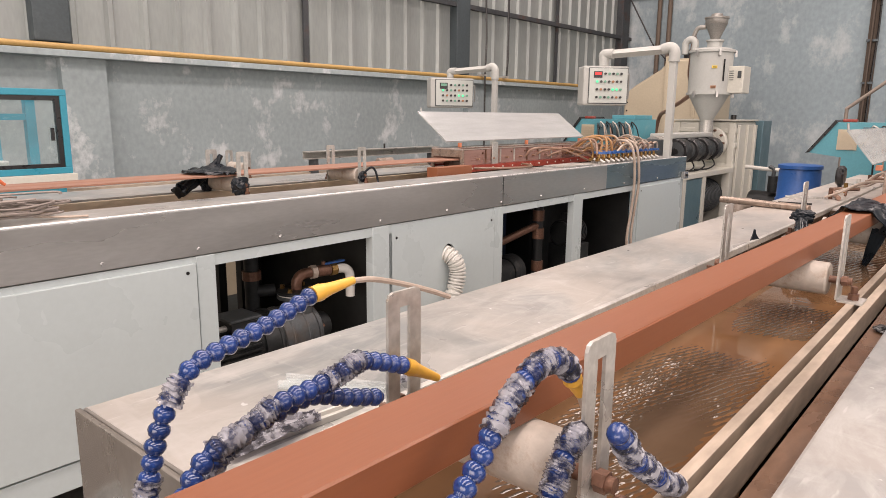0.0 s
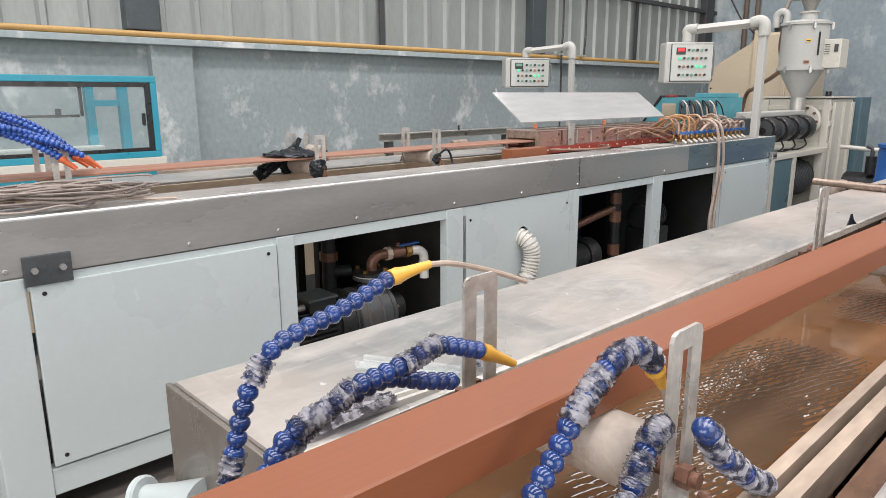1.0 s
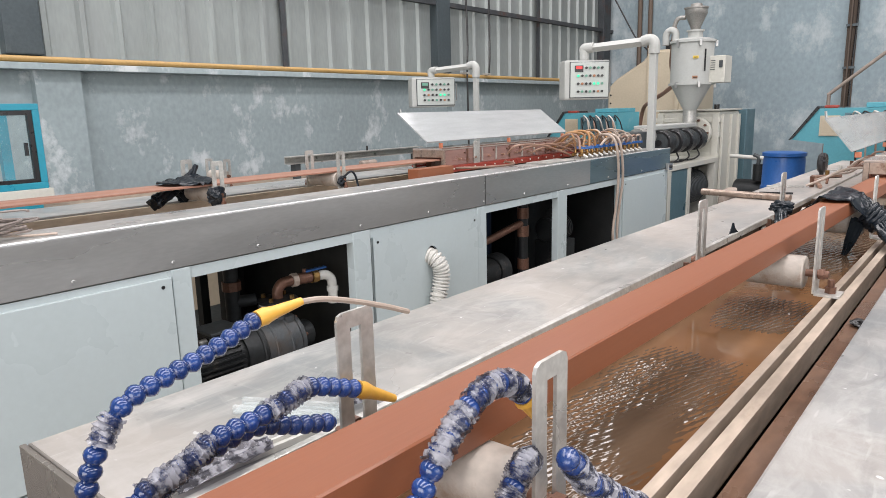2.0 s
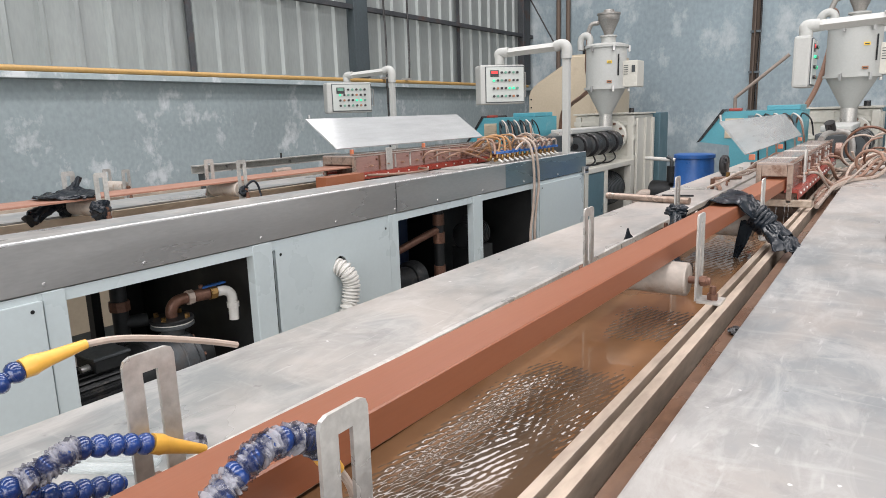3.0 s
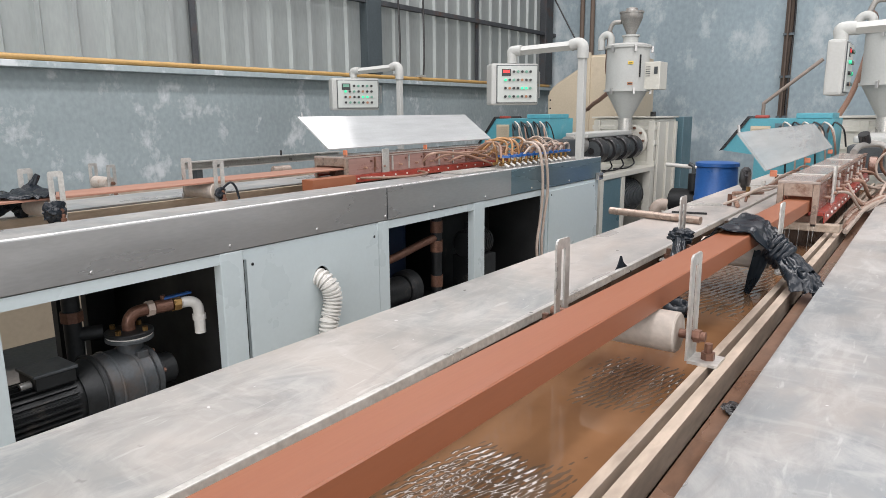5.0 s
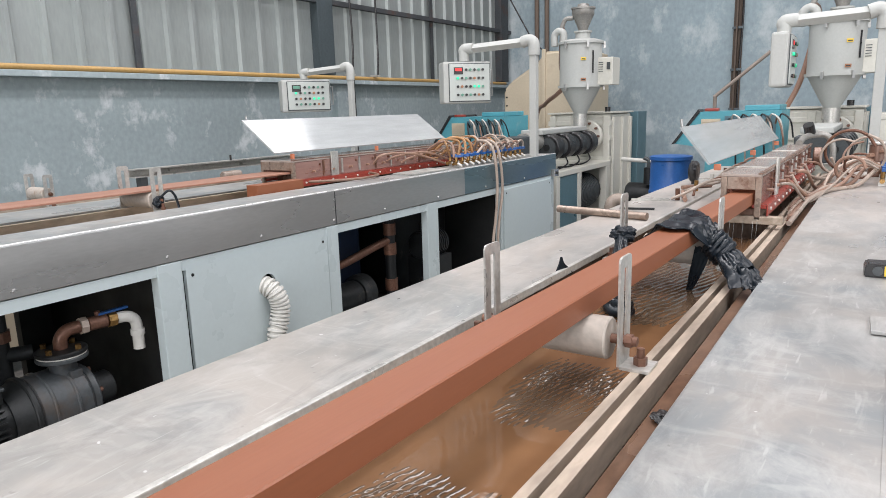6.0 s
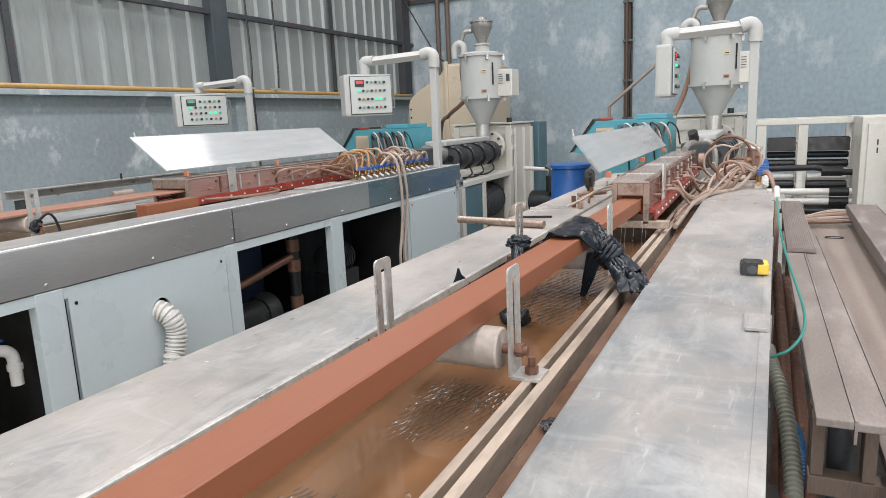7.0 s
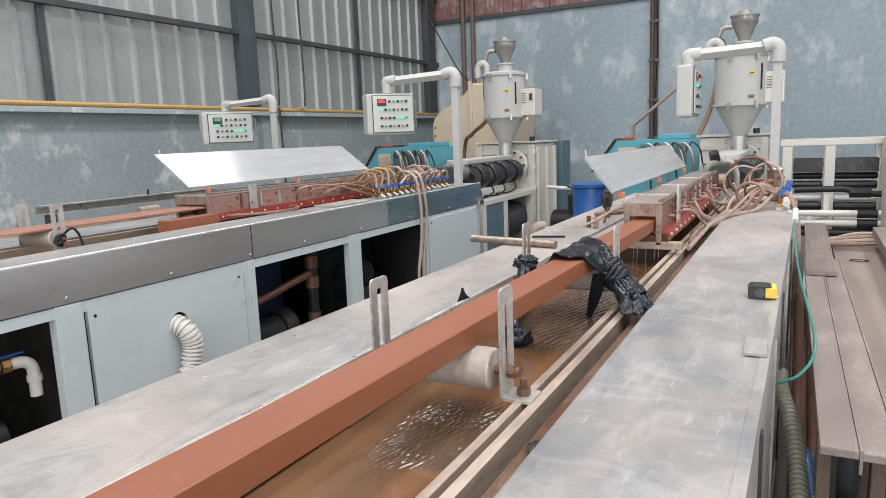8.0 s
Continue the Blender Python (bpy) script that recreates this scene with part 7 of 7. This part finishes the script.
def bench():
    b = thing("timber_bench", "low timber bench carrying the stacked boards", "bench", (0.9, 3.2, 0))
    for y in (1.95, 3.0, 4.0, 5.1):
        part("bearer", box(B(), 0.485, 1.30, y, y + 0.045, 0.555, 0.598, 0.003), TIMBER, b)
        for x in (0.62, 1.22):
            part("leg", box(B(), x, x + 0.06, y, y + 0.06, 0, 0.54, 0.003), TIMBER, b)
        for x in (0.488, 0.582):
            part("packer", box(B(), x, x + 0.025, y, y + 0.05, 0.599, 0.728, 0.003), TIMBER, b)
    part("strut", box(B(), 0.487, 0.512, 2.02, 2.05, 0.0, 0.729, 0.003), RUST, b)
    part("strut", rod(B(), (0.555, 2.08, 0.0), (0.555, 2.08, 0.729), 0.024, 14), GREYIRON, b)
    q = thing("rubber_ring", "small black rubber ring lying on the pale sheet", "ring", (0.74, 4.7, 0.626))
    pts = [(0.74 + 0.045 * math.cos(a), 4.7 + 0.03 * math.sin(a), 0.6295) for a in [k * 0.349 for k in range(19)]]
    part("ring", sweep(B(), pts, 0.0025, 6), KNOB, q)


bench()
h_ = thing("loose_hoses", "tan hoses lying over the far ends of the boards", "hoses", (0.8, 5.2, 0.7))
for k in range(4):
    part("hose", sweep(B(), curve([(0.60, 5.02 + 0.05 * k, 0.664), (0.78, 5.05 + 0.06 * k, 0.666 + 0.012 * k), (1.0, 5.0 + 0.07 * k, 0.69), (1.25, 5.1 + 0.04 * k, 0.66), (1.4, 5.2, 0.55)], 6), 0.013, 8), (HOSE, CLOUDY)[k % 2], h_)


def ribbed_hose(name, pts, r, mat, label):
    h = thing(name, label, "hose", pts[0], "hoses beside the deck")
    line = [p for p, d in along(curve(pts, 16), 0.0035)]
    part("tube", sweep(B(), line, [r + (0.0035 if k % 4 in (1, 2) else -0.001) for k in range(len(line))], 14), mat, h)


GREYGREEN = material("grey_green_ribbed_hose", (0.15, 0.155, 0.12), 0.5, 0, 0.12, 8, 60, 0.05, (0.26, 0.24, 0.20), 0.56, 6, 0.2)
BLUEHOSE = material("blue_ribbed_hose", (0.02, 0.09, 0.20), 0.4, 0, 0.12, 8, 60, 0.05, (0.12, 0.2, 0.28), 0.6, 6, 0.2)
ribbed_hose("corrugated_hose", [(0.41, 2.75, 0.60), (0.408, 2.55, 0.66), (0.415, 2.367, 0.68), (0.44, 2.25, 0.645), (0.459, 2.1, 0.57), (0.466, 1.9, 0.48), (0.466, 1.6, 0.33), (0.46, 1.2, 0.12), (0.46, 1.0, 0.04)], 0.017, GREYGREEN, "grey-green corrugated suction hose beside the deck")
ribbed_hose("corrugated_hose", [(0.47, 2.7, 0.40), (0.485, 2.35, 0.49), (0.498, 2.1, 0.47), (0.513, 1.9, 0.40), (0.52, 1.6, 0.26), (0.52, 1.2, 0.06), (0.52, 1.0, 0.04)], 0.015, BLUEHOSE, "blue corrugated hose beside the deck")
for _x, _z in ((0.455, 0.50), (0.50, 0.44)):
    t_ = thing("rusty_pipe", "rusty brown pipe running beside the deck", "pipe", (_x, 3.0, _z))
    part("tube", sweep(B(), [(_x, 1.5, _z), (_x + 0.005, 3.0, _z + 0.02), (_x, 4.4, _z + 0.02)], 0.021, 10), RUST, t_)
    for y in (1.7, 3.0, 4.2):
        part("prop", box(B(), _x - 0.012, _x + 0.012, y, y + 0.03, 0, _z - 0.005), RUST, t_)
g_ = thing("green_hose", "thin green vinyl hose looping beside the deck", "hose", (0.44, 2.6, 0.8))
part("tube", sweep(B(), curve([(0.425, 3.55, 1.0), (0.43, 3.2, 0.945), (0.447, 2.84, 0.90), (0.47, 2.55, 0.865), (0.484, 2.36, 0.835), (0.478, 2.29, 0.80), (0.45, 2.262, 0.765), (0.415, 2.27, 0.74), (0.388, 2.31, 0.71), (0.384, 2.38, 0.5), (0.386, 2.42, 0.02)], 8), 0.0038, 8), GREENHOSE, g_)
part("coupling", rod(B(), (0.425, 3.62, 1.02), (0.425, 3.50, 0.99), 0.012, 10), PVC, g_, "white hose coupling")

c_ = thing("hanging_cable", "pair of thick dark cables hanging from the roof before the cabinet", "cable", (1.2, 6.3, 0))
part("cable", sweep(B(), curve([(1.13, 6.3, ROOF), (1.165, 6.3, 2.6), (1.176, 6.3, 2.1), (1.198, 6.3, 1.35), (1.222, 6.3, 0.8), (1.232, 6.3, 0.5), (1.24, 6.3, 0.02)], 8), 0.012, 8), KNOB, c_)
part("cable", sweep(B(), curve([(1.155, 6.32, ROOF), (1.185, 6.32, 2.6), (1.197, 6.32, 2.1), (1.214, 6.32, 1.35), (1.236, 6.32, 0.8), (1.262, 6.32, 0.55), (1.25, 6.32, 0.02)], 8), 0.008, 8), GREYIRON, c_)
part("cable_tie", rod(B(), (1.196, 6.31, 1.30), (1.203, 6.31, 1.315), 0.026, 10), PVC, c_, "white tie round the cables")
g_ = thing("hanging_rag", "crumpled off-white rag tied to the hanging cables", "rag", (1.23, 6.285, 0.86))
part("cloth", twist(B(), [(1.335, 6.28, 0.93), (1.29, 6.28, 0.905), (1.25, 6.28, 0.87), (1.225, 6.28, 0.83), (1.215, 6.28, 0.79)], [0.05, 0.022], 3.0), PVC, g_)


# ---- what moves ----
def motions():
    creep = 0.012
    walk(BEAM, [(t, pose(BEAM_X - BEAM_RUN * creep * t, -creep * t, BEAM_Z, 0, 0, BEAM_YAW)) for t in (0.0, 8.0)])
    walk(THIN, [(0.0, pose(0, 0, 1.046)), (8.0, pose(0, -creep * 8, 1.046))])
    turn = math.degrees(creep * 8 / 0.037)
    for ob, x, z in ROLLERS:
        walk(ob, [(t, pose(x, 0, z, turn * t / 8.0)) for t in (0.0, 2.0, 4.0, 6.0, 8.0)])
    for k, (ob, x, y) in enumerate(RIPPLES):
        walk(ob, [(t, pose(x + 0.004 * math.sin(t * 2.3 + k), y - 0.012 * math.sin(t * 1.7 + k * 1.3), WATER_Z + 0.0004 * math.sin(t * 3.1 + k))) for t in (0.0, 0.5, 1.0, 1.5, 2.0, 2.5, 3.0, 3.5, 4.0, 4.5, 5.0, 5.5, 6.0, 6.5, 7.0, 7.5, 8.0)])


motions()
